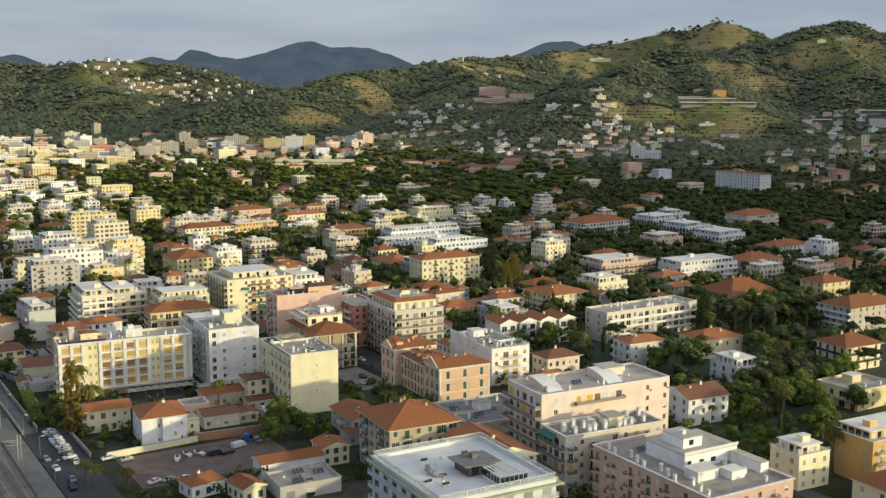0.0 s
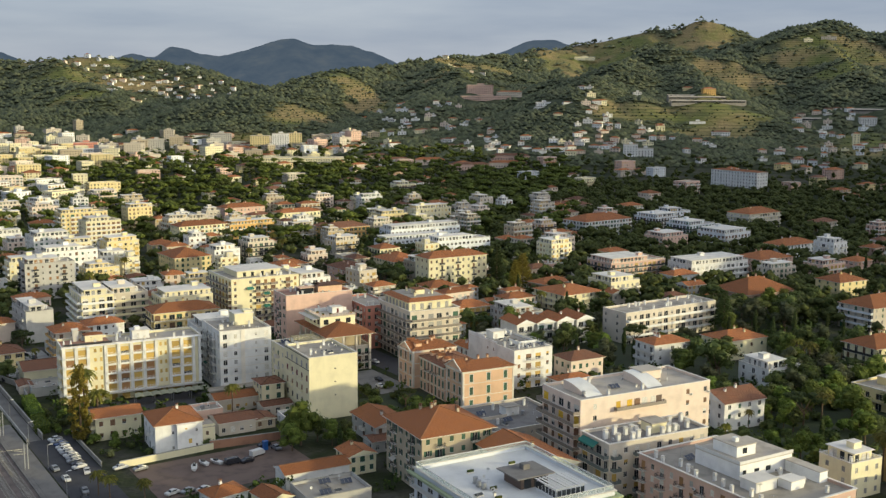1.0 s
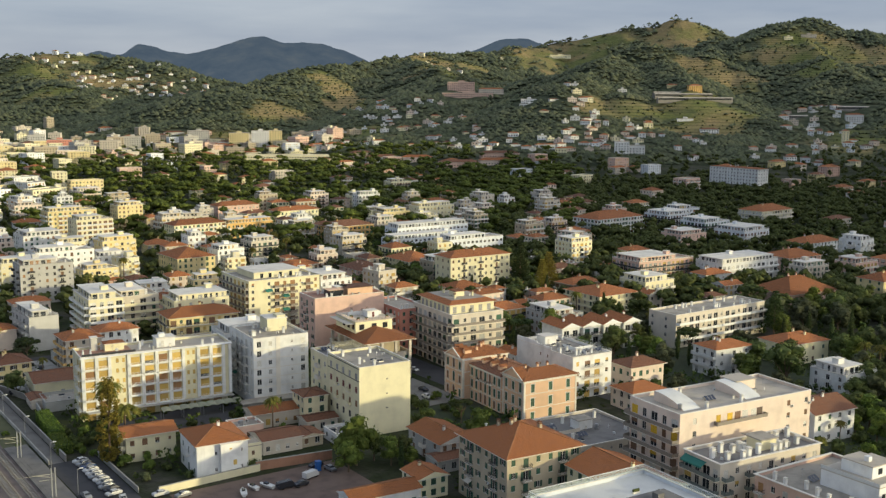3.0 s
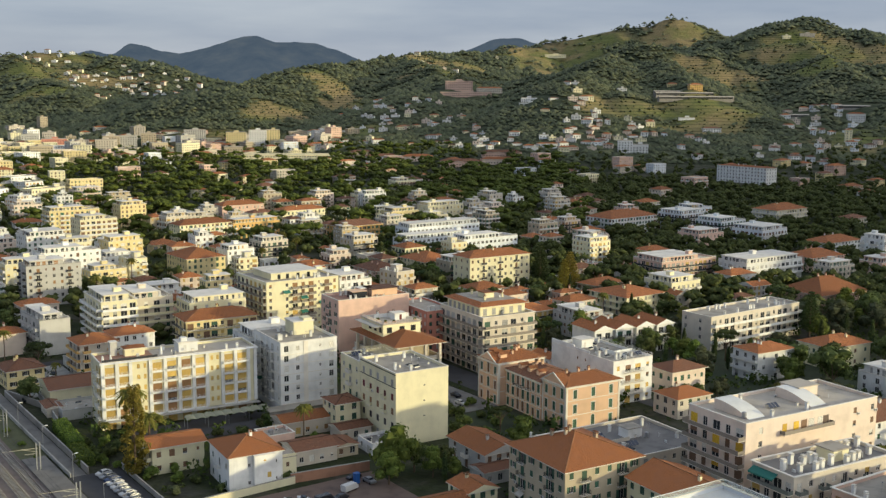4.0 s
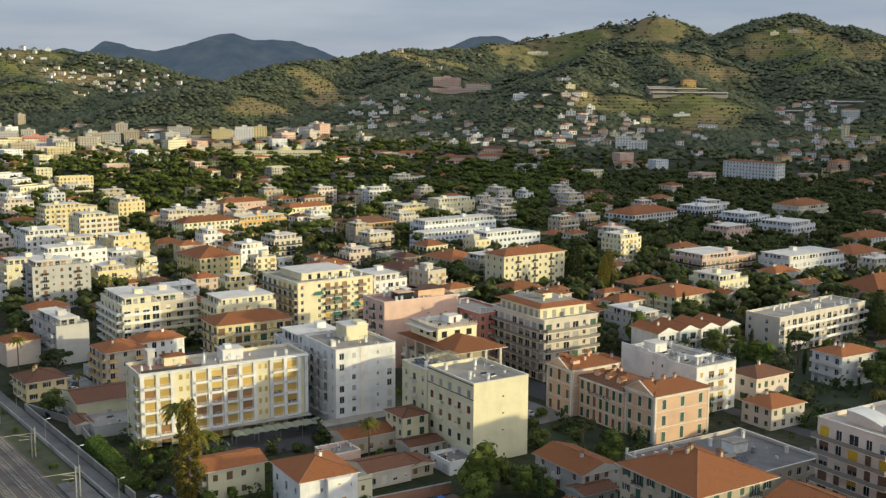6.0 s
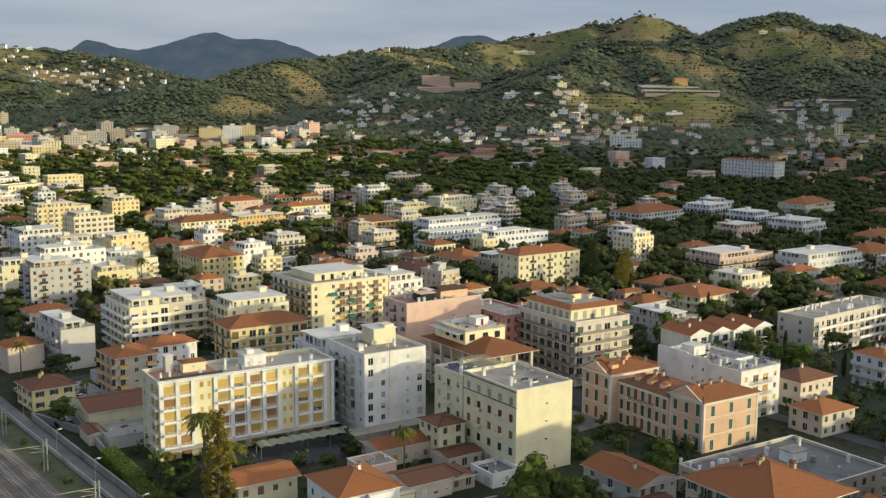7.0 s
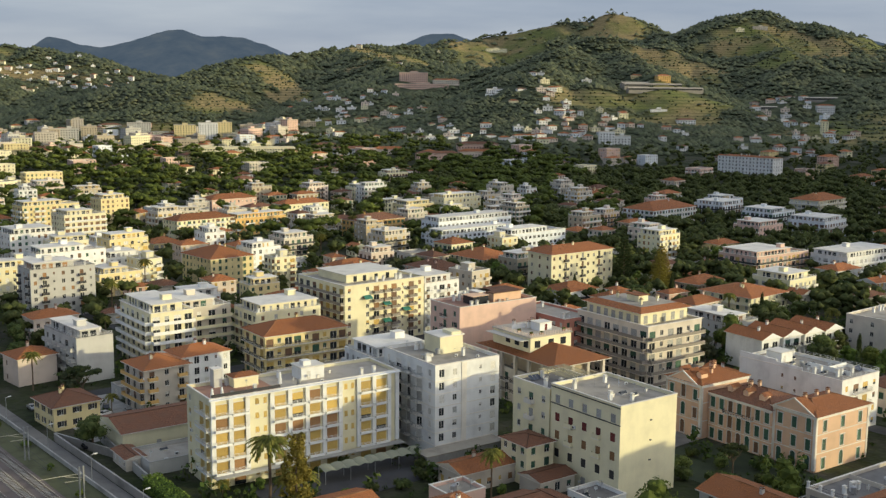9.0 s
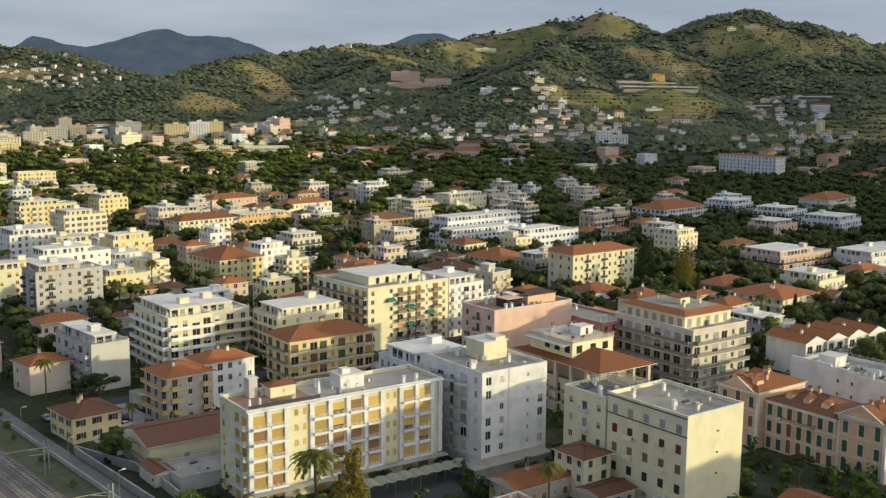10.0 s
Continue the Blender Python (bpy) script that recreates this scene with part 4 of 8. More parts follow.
for u in (10.6, 12.6, 33.2, 35.0):
    for f in range(6):
        box_part("window", long_block, [SHUT["tan"], FRAME], [(u, -0.03, 1.3 + f * 3.28, u + 0.8, -0.003, 2.7 + f * 3.28, 0), (u - 0.1, -0.08, 1.2 + f * 3.28, u + 0.9, -0.003, 1.3 + f * 3.28, 1)])
bsl = Shape()
bsl.box(-0.55, -1.25, -0.2, 3.25, -0.003, 0.0)
for z in (0.45, 0.72, 0.98):
    bsl.box(-0.55, -1.25, z, 3.25, -1.19, z + 0.05)
bsl.box(-0.55, -1.25, 0.0, 3.25, -1.2, 0.32)
for q in (-0.55, 0.7, 1.95, 3.19):
    bsl.box(q, -1.25, 0.32, q + 0.06, -1.19, 1.0)
for q in (-0.55, 3.2):
    bsl.box(q, -1.2, 0.0, q + 0.05, -0.003, 0.32)
    bsl.box(q, -1.2, 0.95, q + 0.05, -0.003, 1.0)
bal_me = bsl.data("balcony", [WALLS["white"]])
ra = random.Random(77)
for u in BAYS:
    for f in range(6):
        z = f * 3.28 + 0.02
        if f:
            put("balcony", bal_me, long_block, at((u, 0, z)))
        tone = ra.choice(("tan", "tan", "tan", "tan", "rust"))
        down = ra.choice((0.0, 0.0, 0.0, 0.0, 0.0, 0.9))
        box_part("blind", long_block, [SHUT[tone], GLASS, FRAME], [(u, -0.07, z + 0.02 + down, u + 2.7, -0.02, z + 2.55, 0), (u, -0.045, z + 0.02, u + 2.7, -0.003, z + 2.5, 1), (u - 0.1, -0.1, z + 2.55, u + 2.8, -0.003, z + 2.7, 2)])
box_part("roof_overhang", long_block, [WALLS["white"]], [(-0.4, -1.1, 20.1, 48.2, -0.11, 20.38)])
box_part("roof_terrace", long_block, [DECK_RED, IRON], [(0.6, 0.6, 19.7, 17, 13.4, 19.82, 0), (0.5, 0.45, 20.6, 17, 0.5, 21.3, 1)], "red tiled roof terrace")
box_part("stair_hut", long_block, [WALLS["white"], TRIM, FRAME], [(25, 6, 19.7, 31, 11, 22.6, 0), (24.7, 5.7, 22.6, 31.3, 11.3, 22.85, 1), (26, 7, 22.85, 28, 9, 24.0, 0), (26.5, 5.96, 19.8, 27.4, 6.0, 21.8, 2)])
rs, _ = hip_shape(6, 4, 22.2, 0.4, 0.3, False, 9, 8)
put("terrace_roof", rs.data("terrace_roof", [TILES, TRIM, TRIM]), long_block)
box_part("terrace_room", long_block, [WALLS["cream"]], [(9, 8, 19.8, 15, 12, 22.05)])
box_part("lift_tower", long_block, [WALLS["grey"], TRIM], [(5.2, 10.5, 19.8, 7.2, 12.8, 24.0, 0), (5.0, 10.3, 24.0, 7.4, 13.0, 24.15, 1)])
for u, v in ((0.9, 0.9), (3.2, 0.9), (19.5, 6.0)):
    s = Shape()
    s.ring(u, v, 19.8, 22.6, 0.55, 0.22, 8)
    put("white_vent", s.data("white_vent", [WALLS["white"]]), long_block)
box_part("ground_canopy", long_block, [CONCRETE], [(0, -3.2, 3.0, 48, -0.95, 3.2)])

# the white tower block beside it
white_block, rg = building("apartment_block", 137.3, 371.0, 19.2, 23, 22.8, -5, 7, "white", "flat", "vw.sv", "wDdDw", "w....", True, ("white", "white", "grey"), ("closed", "closed", "half", "open"),
                           ("each", "each"), 1.5, GALV, "bars", DECK, hut=False, chimneys=2, band=True, label="tall white apartment block with side balconies, seven storeys")
box_part("stair_hut", white_block, [WALLS["cream"], TRIM], [(9, 11, 22, 16, 18, 26.3, 0), (8.7, 10.7, 26.3, 16.3, 18.3, 26.6, 1), (12.5, 11, 26.6, 15.5, 15, 27.4, 0)])
box_part("pilaster", white_block, [TRIM], [(7.7, -0.12, 1, 9.2, -0.003, 22.6)])
box_part("ground_terrace", white_block, [CONCRETE, DECK], [(-5.5, -5.0, 0, 17, -0.2, 2.7, 0), (-5.8, -5.3, 2.7, 17.3, -0.1, 2.95, 1)])

# low white annexe behind it
building("annexe_block", 139, 398, 17, 15, 19.0, -5, 6, "white", "flat", "plain", "apt", near=False, shut=("grey",), rail=WALLS["white"], chimneys=1, hut=True)

# the cream block with the blank south wall
blank_block, rg = building("apartment_block", 149.7, 324.3, 17.4, 22, 21.6, -4, 5, "cream", "flat", "blank", "vvvvv", "", True, ("grey", "black", "rust", "red", "grey"), ["closed", "closed", "closed", "closed", "closed"],
                           ("each", "each"), 0.9, TRIM, "panel", DECK, hut=False, chimneys=2, rows=True, label="cream apartment block with a blank wall and red shutters")
for v, z in ((5.7, 12.9), (14.5, 12.9), (5.7, 8.7), (14.5, 8.7)):
    b = put("balcony", balcony_mesh(2.3, 0.8, "panel", WALLS["cream"], TRIM), blank_block, at((0, v + 2.3, z)) @ pose(0, 0, 0, 0, 0, -90))
    put("railing", rail_mesh(2.3, 0.8, "panel", WALLS["cream"]), b)
box_part("cornice", blank_block, [IRON], [(-0.12, -0.05, 17.2, -0.003, 22, 17.4), (-0.16, -0.05, 21.0, -0.01, 22, 21.2)])
for z in (8, 12.5, 17):
    box_part("wall_vent", blank_block, [IRON], [(9, -0.25, z, 9.5, -0.003, z + 0.25)])
back_block, rg = building("apartment_block", 151.5, 347.0, 15, 13, 20.0, -4, 5, "cream", "flat", "plain", "wdw", near=True, deck=DECK_DARK, shut=("green", "grey"), rail=TRIM, chimneys=1, hut=False)
GREEN_TIMBER = plain("weathered_timber", (0.27, 0.25, 0.17), 0.8)
for k in range(4):
    for v in (1, 11):
        box_part("pergola_post", back_block, [GREEN_TIMBER], [(6.4 + k * 2.6, v, 19.3, 6.55 + k * 2.6, v + 0.15, 21.4)])
for k in range(11):
    box_part("pergola_slat", back_block, [GREEN_TIMBER], [(6.0, 0.8 + k, 21.4, 14.6, 1.15 + k, 21.5)])
bay_house, rg = building("house", 141.5, 344, 8, 9, 9.2, -4, 3, "cream", "hip", "plain", "plain", near=True, tiles=TILES_BROWN, chimneys=0, pitch=0.25)

# the yellow house with a red hipped roof
building("apartment_block", 140.5, 455.0, 28, 15, 14.0, -5, 4, "yellow", "hip", "DwDDwDwDD", "DDD", "", True, ("tan", "brown", "green"), ("closed", "half", "open"), ("long", "long"), 1.3, IRON, "bars",
         tiles=TILES, chimneys=2, over=0.9, pitch=0.34, label="yellow apartment house with a bright red hipped roof and long balconies")

# tile-roofed block on columns with a roof terrace
col_block, rg = building("apartment_block", 183, 376, 18, 32, 9.5, -5, 3, "beige", "flat", "dDdDd", "dDdDdDd", "", True, ("brown", "green"), ("open", "half"), ("each", "each"), 1.2, IRON, "bars", hut=False, chimneys=0)
for q in [(u - 0.45, -1.0, u + 0.45, -0.1) for u in (0.8, 6, 11.5, 17.2)] + [(-1.0, v - 0.45, -0.1, v + 0.45) for v in (4, 10, 16, 22, 28)]:
    box_part("column", col_block, [WALLS["beige"]], [(q[0], q[1], 0, q[2], q[3], 14.1)])
rs, _ = hip_shape(18, 32, 14.3, 1.6, 0.30)
put("tiled_roof", rs.data("tiled_roof", [TILES, TRIM, TRIM]), col_block)
# set-back wall in darker tan, which paints in the dark void under the roof
box_part("upper_wall", col_block, [WALLS["tan"]], [(3.2, 3.2, 9.0, 15, 29, 14.2)])
box_part("penthouse", col_block, [WALLS["cream"], DECK_LIGHT, GLASS], [(1.5, 12, 14.4, 16.5, 29, 19.4, 0), (1.2, 11.7, 19.4, 16.8, 29.3, 19.7, 1), (1.47, 13, 16.4, 1.5, 15, 18.6, 2), (1.47, 17, 16.4, 1.5, 19, 18.6, 2), (1.47, 21, 16.4, 1.5, 23, 18.6, 2), (3, 11.96, 16.4, 5, 12.0, 18.4, 2), (8, 11.96, 16.4, 10, 12.0, 18.4, 2), (12.5, 11.96, 16.4, 14.5, 12.0, 18.4, 2)])
tr = Shape()
for k in range(26):
    tr.box(1.4 + k * 0.6, 11.9, 19.7, 1.52 + k * 0.6, 12.02, 20.7)
for k in range(28):
    tr.box(1.4, 12 + k * 0.6, 19.7, 1.52, 12.12 + k * 0.6, 20.7)
put("terrace_railing", tr.data("terrace_railing", [WALLS["peach"]]), col_block)
box_part("awning", col_block, [AWNING_PALE], [(-1.6, 12.5, 18.7, 1.2, 28.5, 18.85)])
box_part("roof_room", col_block, [WALLS["white"], TRIM, SHUT["red"]], [(8.5, 16.5, 19.7, 13, 20.5, 22.0, 0), (8.3, 16.3, 22.0, 13.2, 20.7, 22.15, 1), (10.4, 16.46, 19.75, 11.3, 16.497, 21.6, 2)], "white roof room with a red door")
box_part("roof_wall", col_block, [WALLS["white"]], [(3.5, 22.8, 19.7, 8.5, 23.0, 21.0), (13, 20.4, 19.7, 16.2, 20.6, 21.0)])
for u, v in ((3.0, 14.0), (6.0, 13.2), (14.5, 13.4), (2.6, 19.0)):
    box_part("planter", col_block, [BRICKWALL, LEAF], [(u, v, 19.7, u + 1.2, v + 0.5, 20.1, 0), (u + 0.08, v + 0.08, 20.1, u + 1.12, v + 0.42, 20.65, 1)])
for u, v in ((9, 22), (12, 24), (6, 25)):
    put("chimney", chimney_mesh(1.8, WALLS["white"], TILES), col_block, at((u, v, 19.7)))

# the pink block with the plain south wall
pink_block, rg = building("apartment_block", 184.2, 416.5, 30, 15, 23.6, -4, 7, "pink", "flat", "blank", "wdw", "", True, ("green",), ("closed", "leaf"), ("each", "each"), 1.1, IRON, "bars", DECK_RED,
                          hut=True, chimneys=3, label="salmon pink apartment block with a plain south wall and green shutters")
box_part("roof_room", pink_block, [WALLS["salmon"], TILES_BROWN, GLASS], [(16, 4, 22.9, 27, 12, 25.6, 0), (15.6, 3.6, 25.6, 27.4, 12.4, 25.8, 1), (8, 4, 22.9, 14, 9, 25.3, 2), (7.8, 3.8, 25.3, 14.2, 9.2, 25.45, 0)])
building("apartment_block", 214, 402, 13, 26, 18.6, -4, 6, "rose", "flat", "plain", "apt", "", False, ("green", "white"), deck=DECK_LIGHT, chimneys=4, hut=False,
         label="rose red apartment block with a pale flat roof")

# the hotel-like block with long balconies and tile-edged roof terrace
# cream walls set to darker beige, standing for the shaded west side
hotel, rg = building("apartment_block", 218.3, 373.2, 22.5, 30, 20.8, -5, 6, "beige", "terrace", "DwDDwD", "DDDDDDDD", "", True, ("grey", "green", "grey"), ("closed", "half", "open"), ("long", "long"), 1.8, RAIL_BEIGE, "panel",
                     DECK, hut=False, chimneys=0, label="cream apartment block with continuous balconies and a tile-edged top floor")
top = Shape()
top.box(2.0, 5.0, 20.1, 21.5, 28, 23.9, 0)
for k in range(7):
    top.box(1.95, 6 + k * 3.2, 20.3, 2.0, 7.6 + k * 3.2, 22.7, 1)
for k in range(5):
    top.box(3.2 + k * 3.8, 4.95, 20.3, 4.8 + k * 3.8, 5.0, 22.7, 1)
put("top_floor", top.data("top_floor", [WALLS["cream"], SHUT["grey"]]), hotel)
s = Shape()
a0, b0, a1, b1, i = 0.6, 3.6, 22.6, 29.4, 3.4
for p, q, r, t in (((a0, b0), (a1, b0), (a1 - i, b0 + i), (a0 + i, b0 + i)), ((a0, b1), (a0, b0), (a0 + i, b0 + i), (a0 + i, b1 - i)),
                   ((a1, b1), (a0, b1), (a0 + i, b1 - i), (a1 - i, b1 - i)), ((a1, b0), (a1, b1), (a1 - i, b1 - i), (a1 - i, b0 + i))):
    L = math.hypot(q[0] - p[0], q[1] - p[1])
    s.face(((*p, 23.8), (*q, 23.8), (*r, 24.9), (*t, 24.9)), 0, [(0.01, 0.01), (L, 0.01), (L - i, i), (i, i)])
s.face(((a0, b1, 23.7), (a1, b1, 23.7), (a1, b0, 23.7), (a0, b0, 23.7)), 1)
for p, q in (((a0, b0), (a1, b0)), ((a1, b0), (a1, b1)), ((a1, b1), (a0, b1)), ((a0, b1), (a0, b0))):
    s.face(((*p, 23.7), (*q, 23.7), (*q, 23.8), (*p, 23.8)), 1)
s.face(((a0 + i, b0 + i, 24.9), (a1 - i, b0 + i, 24.9), (a1 - i, b1 - i, 24.9), (a0 + i, b1 - i, 24.9)), 2)
put("tiled_roof_edge", s.data("tiled_roof_edge", [TILES, TRIM, DECK]), hotel)
for u, v in ((7, 10), (14, 20), (16, 12), (9, 22)):
    put("chimney", chimney_mesh(1.5, WALLS["cream"], TILES), hotel, at((u, v, 24.9)))
for u, v in ((10, 16), (13, 9)):
    put("satellite_dish", dish_mesh(), hotel, at((u, v, 24.9)))
box_part("roof_hut", hotel, [WALLS["cream"], TILES], [(9, 13, 24.9, 13, 18, 26.8, 0), (8.6, 12.6, 26.8, 13.4, 18.4, 27.0, 1)])

# the large pale yellow building with a red hip roof
building("apartment_block", 305, 496.5, 37, 15, 18.5, -3, 5, "cream", "hip", "wwtwwtwwtww", "www", "", False, ("brown", "grey"), ("closed", "open"), ("each", "each"), 1.0, IRON, "bars",
         tiles=TILES, chimneys=2, pitch=0.34, over=0.8, label="large pale yellow building with a red hipped roof, 5 storeys")

# cream block with green awnings
awn_block, rg = building("apartment_block", 184, 476, 34, 30, 21.4, -1, 7, "cream", "terrace", "w.wDdDsDw", "DDDDDDD", "", True, ("brown", "tan", "rust"), ("closed", "closed", "open", "half"), ("each", "long"), 1.6, RAIL_BEIGE, "panel", DECK,
                         hut=True, chimneys=4, label="cream apartment block with green awnings over its balconies")
for u, z in ((7.4, 15.0), (15.6, 12.0), (15.6, 6.0), (24.2, 9.0)):
    s = Shape()
    s.face(((u, -0.05, z + 2.3), (u + 3.2, -0.05, z + 2.3), (u + 3.2, -1.7, z + 1.5), (u, -1.7, z + 1.5)))
    s.face(((u, -1.7, z + 1.5), (u + 3.2, -1.7, z + 1.5), (u + 3.2, -1.72, z + 1.2), (u, -1.72, z + 1.2)))
    put("awning", s.data("awning", [AWNING]), awn_block)
box_part("penthouse", awn_block, [WALLS["cream"], TRIM, GLASS], [(6, 8, 20.7, 28, 26, 23.4, 0), (5.5, 7.5, 23.4, 28.5, 26.5, 23.65, 1), (9, 7.96, 20.8, 10.4, 8.0, 22.8, 2), (13, 7.96, 20.8, 14.4, 8.0, 22.8, 2), (18, 7.96, 20.8, 19.4, 8.0, 22.8, 2), (23, 7.96, 20.8, 24.4, 8.0, 22.8, 2)])
building("apartment_block", 219, 476, 16, 18, 18.5, -1, 6, "white", "flat", "apt", "plain", "", False, ("brown", "grey"), chimneys=2)
building("apartment_block", 215, 500, 22, 16, 16, -1, 5, "cream", "flat", "apt", "apt", shut=("green",), chimneys=3)

# foreground roofs, early in the walk
terrace_block, rg = building("apartment_block", 118.0, 176.5, 30, 33, 25.6, -3, 8, "whiteblue", "terrace", "DDDDDD", "DDDDDDD", "", True, ("white", "grey"), ("half", "open", "closed"), ("long", "long"), 1.3, WHITE_METAL, "bars", DECK_WHITE,
                             hut=False, chimneys=0, label="pale apartment block with a glass-railed white roof terrace")
box_part("roof_room", terrace_block, [BROWN_WOOD, DECK_DARK, GLASS], [(14, 11.5, 24.7, 21, 18, 27.4, 0), (12.6, 10.6, 27.4, 22.2, 19, 27.65, 1), (14.8, 11.46, 25, 16.6, 11.5, 27.0, 2), (17.4, 11.46, 25, 20.4, 11.5, 27.0, 2),
                                                                             (17, 15, 27.65, 18.6, 16.6, 28.8, 1)])
GREEN_EAVES = worn("pale_green_painted_concrete", (0.36, 0.42, 0.25), stain=0.2, streaks=False)
box_part("eaves", terrace_block, [GREEN_EAVES], [(-1.3, -1.3, 24.3, 31.3, -0.36, 24.75), (-1.3, -0.36, 24.3, -0.36, 34.3, 24.75), (30.36, -0.36, 24.3, 31.3, 34.3, 24.75)], "wide pale green eaves slab")
gl = Shape()
for q in ((0.2, 0.2, 29.8, 0.23), (0.2, 0.23, 0.23, 32.77), (29.77, 0.23, 29.8, 32.77), (0.2, 32.77, 29.8, 32.8)):
    gl.box(q[0], q[1], 25.78, q[2], q[3], 26.8)
put("glass_railing", gl.data("glass_railing", [CLEAR]), terrace_block, label="clear glass railing")
rr = Shape()
for q in ((0.15, 0.15, 29.85, 0.25), (0.15, 0.25, 0.25, 32.75), (29.75, 0.25, 29.85, 32.75), (0.15, 32.75, 29.85, 32.85)):
    rr.box(q[0], q[1], 26.8, q[2], q[3], 26.9)
for k in range(14):
    rr.box(0.2 + k * 2.26, 0.15, 25.77, 0.28 + k * 2.26, 0.25, 26.8)
    rr.box(0.15, 0.3 + k * 2.45, 25.77, 0.25, 0.38 + k * 2.45, 26.8)
put("handrail", rr.data("handrail", [WHITE_METAL]), terrace_block)
gp = Shape()
for k in range(6):
    gp.box(17 + k * 1.4, 3, 27.0, 17.12 + k * 1.4, 10, 27.15)
for u in (17, 24):
    for v in (3, 9.9):
        gp.box(u, v, 24.7, u + 0.12, v + 0.12, 27.0)
gp.box(17, 3, 27.15, 24.2, 3.12, 27.3)
gp.box(17, 9.9, 27.15, 24.2, 10.02, 27.3)
put("pergola", gp.data("pergola", [WHITE_METAL]), terrace_block, label="white metal pergola")
# white conservatory in front of the dark roof room
box_part("conservatory_base", terrace_block, [WALLS["white"]], [(16.8, 2.8, 24.7, 24.4, 10.2, 25.5)])
for k in range(6):
    box_part("conservatory_pane", terrace_block, [GLASS], [(17.1 + k * 1.2, 2.78, 25.5, 18.1 + k * 1.2, 2.8, 26.9)])
    box_part("conservatory_pane", terrace_block, [GLASS], [(16.78, 3.1 + k * 1.2, 25.5, 16.8, 4.1 + k * 1.2, 26.9)])
for k in range(9):
    box_part("conservatory_rafter", terrace_block, [WHITE_METAL], [(16.7 + k * 0.95, 2.6, 27.32, 17.1 + k * 0.95, 10.3, 27.42)])
for k, (u, v) in enumerate(((6, 9), (8, 14), (20, 25), (9, 25))):
    box_part("planter", terrace_block, [TRIM, LEAF], [(u, v, 24.7, u + 1.8, v + 0.6, 25.2, 0), (u + 0.1, v + 0.1, 25.2, u + 1.7, v + 0.5, 25.7, 1)])

pent_block, rg = building("apartment_block", 186.2, 164.5, 27.5, 45, 16.2, -2, 5, "pink", "terrace", "dwdwdw", "dwdwdwdwdwdwd", "", True, ("grey", "rust", "white"), ("half", "open", "closed"), ("each", "each"), 1.3, IRON, "bars", DECK,
                          hut=False, chimneys=0, label="pale pink apartment block with white penthouses on its grey roof")
box_part("penthouse", pent_block, [WALLS["white"], DECK_LIGHT, GLASS], [(9, 19, 15.5, 27.2, 34, 19.3, 0), (8.8, 18.8, 19.3, 27.4, 34.2, 19.5, 1), (24.4, 8.0, 15.5, 27.2, 18.7, 18.2, 0), (24.2, 7.8, 18.2, 27.4, 18.8, 18.35, 1), (12, 23, 19.5, 18.5, 31, 22.2, 0), (11.8, 22.8, 22.2, 18.7, 31.2, 22.4, 1),
                                                                  (14, 25.5, 22.4, 15.2, 26.7, 23.5, 0), (10, 18.96, 15.6, 11.2, 19, 17.8, 2), (14, 18.96, 16.4, 15.6, 19, 17.6, 2), (18, 18.96, 16.4, 19.6, 19, 17.6, 2), (14, 22.96, 20.2, 15.5, 23, 21.6, 2)])
box_part("roof_room", pent_block, [WALLS["white"], TRIM], [(6, 11, 15.5, 13, 16, 18.0, 0), (5.7, 10.7, 18.0, 13.3, 16.3, 18.2, 1)])
box_part("lift_house", pent_block, [WALLS["white"], TRIM], [(14.5, 8, 15.5, 19, 12, 17.6, 0), (14.2, 7.7, 17.6, 19.3, 12.3, 17.8, 1)])
wr = Shape()
for q in ((8.8, 19, 8.86, 34), (8.8, 18.8, 27.4, 18.86)):
    wr.box(q[0], q[1], 19.5, q[2], q[3], 20.3)
put("penthouse_railing", wr.data("penthouse_railing", [WHITE_METAL]), pent_block)
for k in range(11):
    put("chimney", chimney_mesh(1.5, WALLS["white"], TRIM), pent_block, at((1.4 + (k % 3) * 1.2, 2.5 + k * 3.9, 15.5)))
for k in range(6):
    put("chimney", chimney_mesh(1.2, WALLS["white"], TRIM), pent_block, at((21, 3 + k * 7, 15.5)))
    put("aerial", aerial_mesh(), pent_block, at((4 + k * 2.6, 4 + k * 6.4, 15.5)))

stack_block, rg = building("apartment_block", 183.4, 216, 33, 12.5, 17.4, -6, 5, "beige", "terrace", "dwdwdwdwd", "DdDd", "", True, ("tan", "white"), ("half", "open", "closed"), ("each", "long"), 1.5, RAIL_SMOKE, "panel", DECK_DARK,
                           hut=False, chimneys=0, label="cream apartment block with many white chimneys on its roof")
box_part("stair_hut", stack_block, [WALLS["cream"], DECK], [(17, 4, 16.7, 22, 9, 19.3, 0), (16.6, 3.6, 19.3, 22.4, 9.4, 19.6, 1)])
for k, (u, v) in enumerate(((3, 6), (5, 3), (7.5, 8), (9, 2), (11, 2.2), (13, 6), (15, 3), (24, 3), (26, 8), (29, 4), (31, 9), (10, 6.5), (12, 6.5), (19, 2), (21, 2))):
    put("chimney", chimney_mesh(1.7 if k % 2 else 2.1, WALLS["white"], TRIM), stack_block, at((u, v, 16.7)) @ Matrix.Diagonal((1.4, 1.4, 1.0, 1)))
s = Shape()
s.face(((-0.05, 11.9, 16.6), (-0.05, 4.5, 16.6), (-1.8, 4.5, 15.6), (-1.8, 11.9, 15.6)))
s.face(((-1.8, 11.9, 15.6), (-1.8, 4.5, 15.6), (-1.82, 4.5, 15.2), (-1.82, 11.9, 15.2)))
put("awning", s.data("awning", [AWNING]), stack_block)

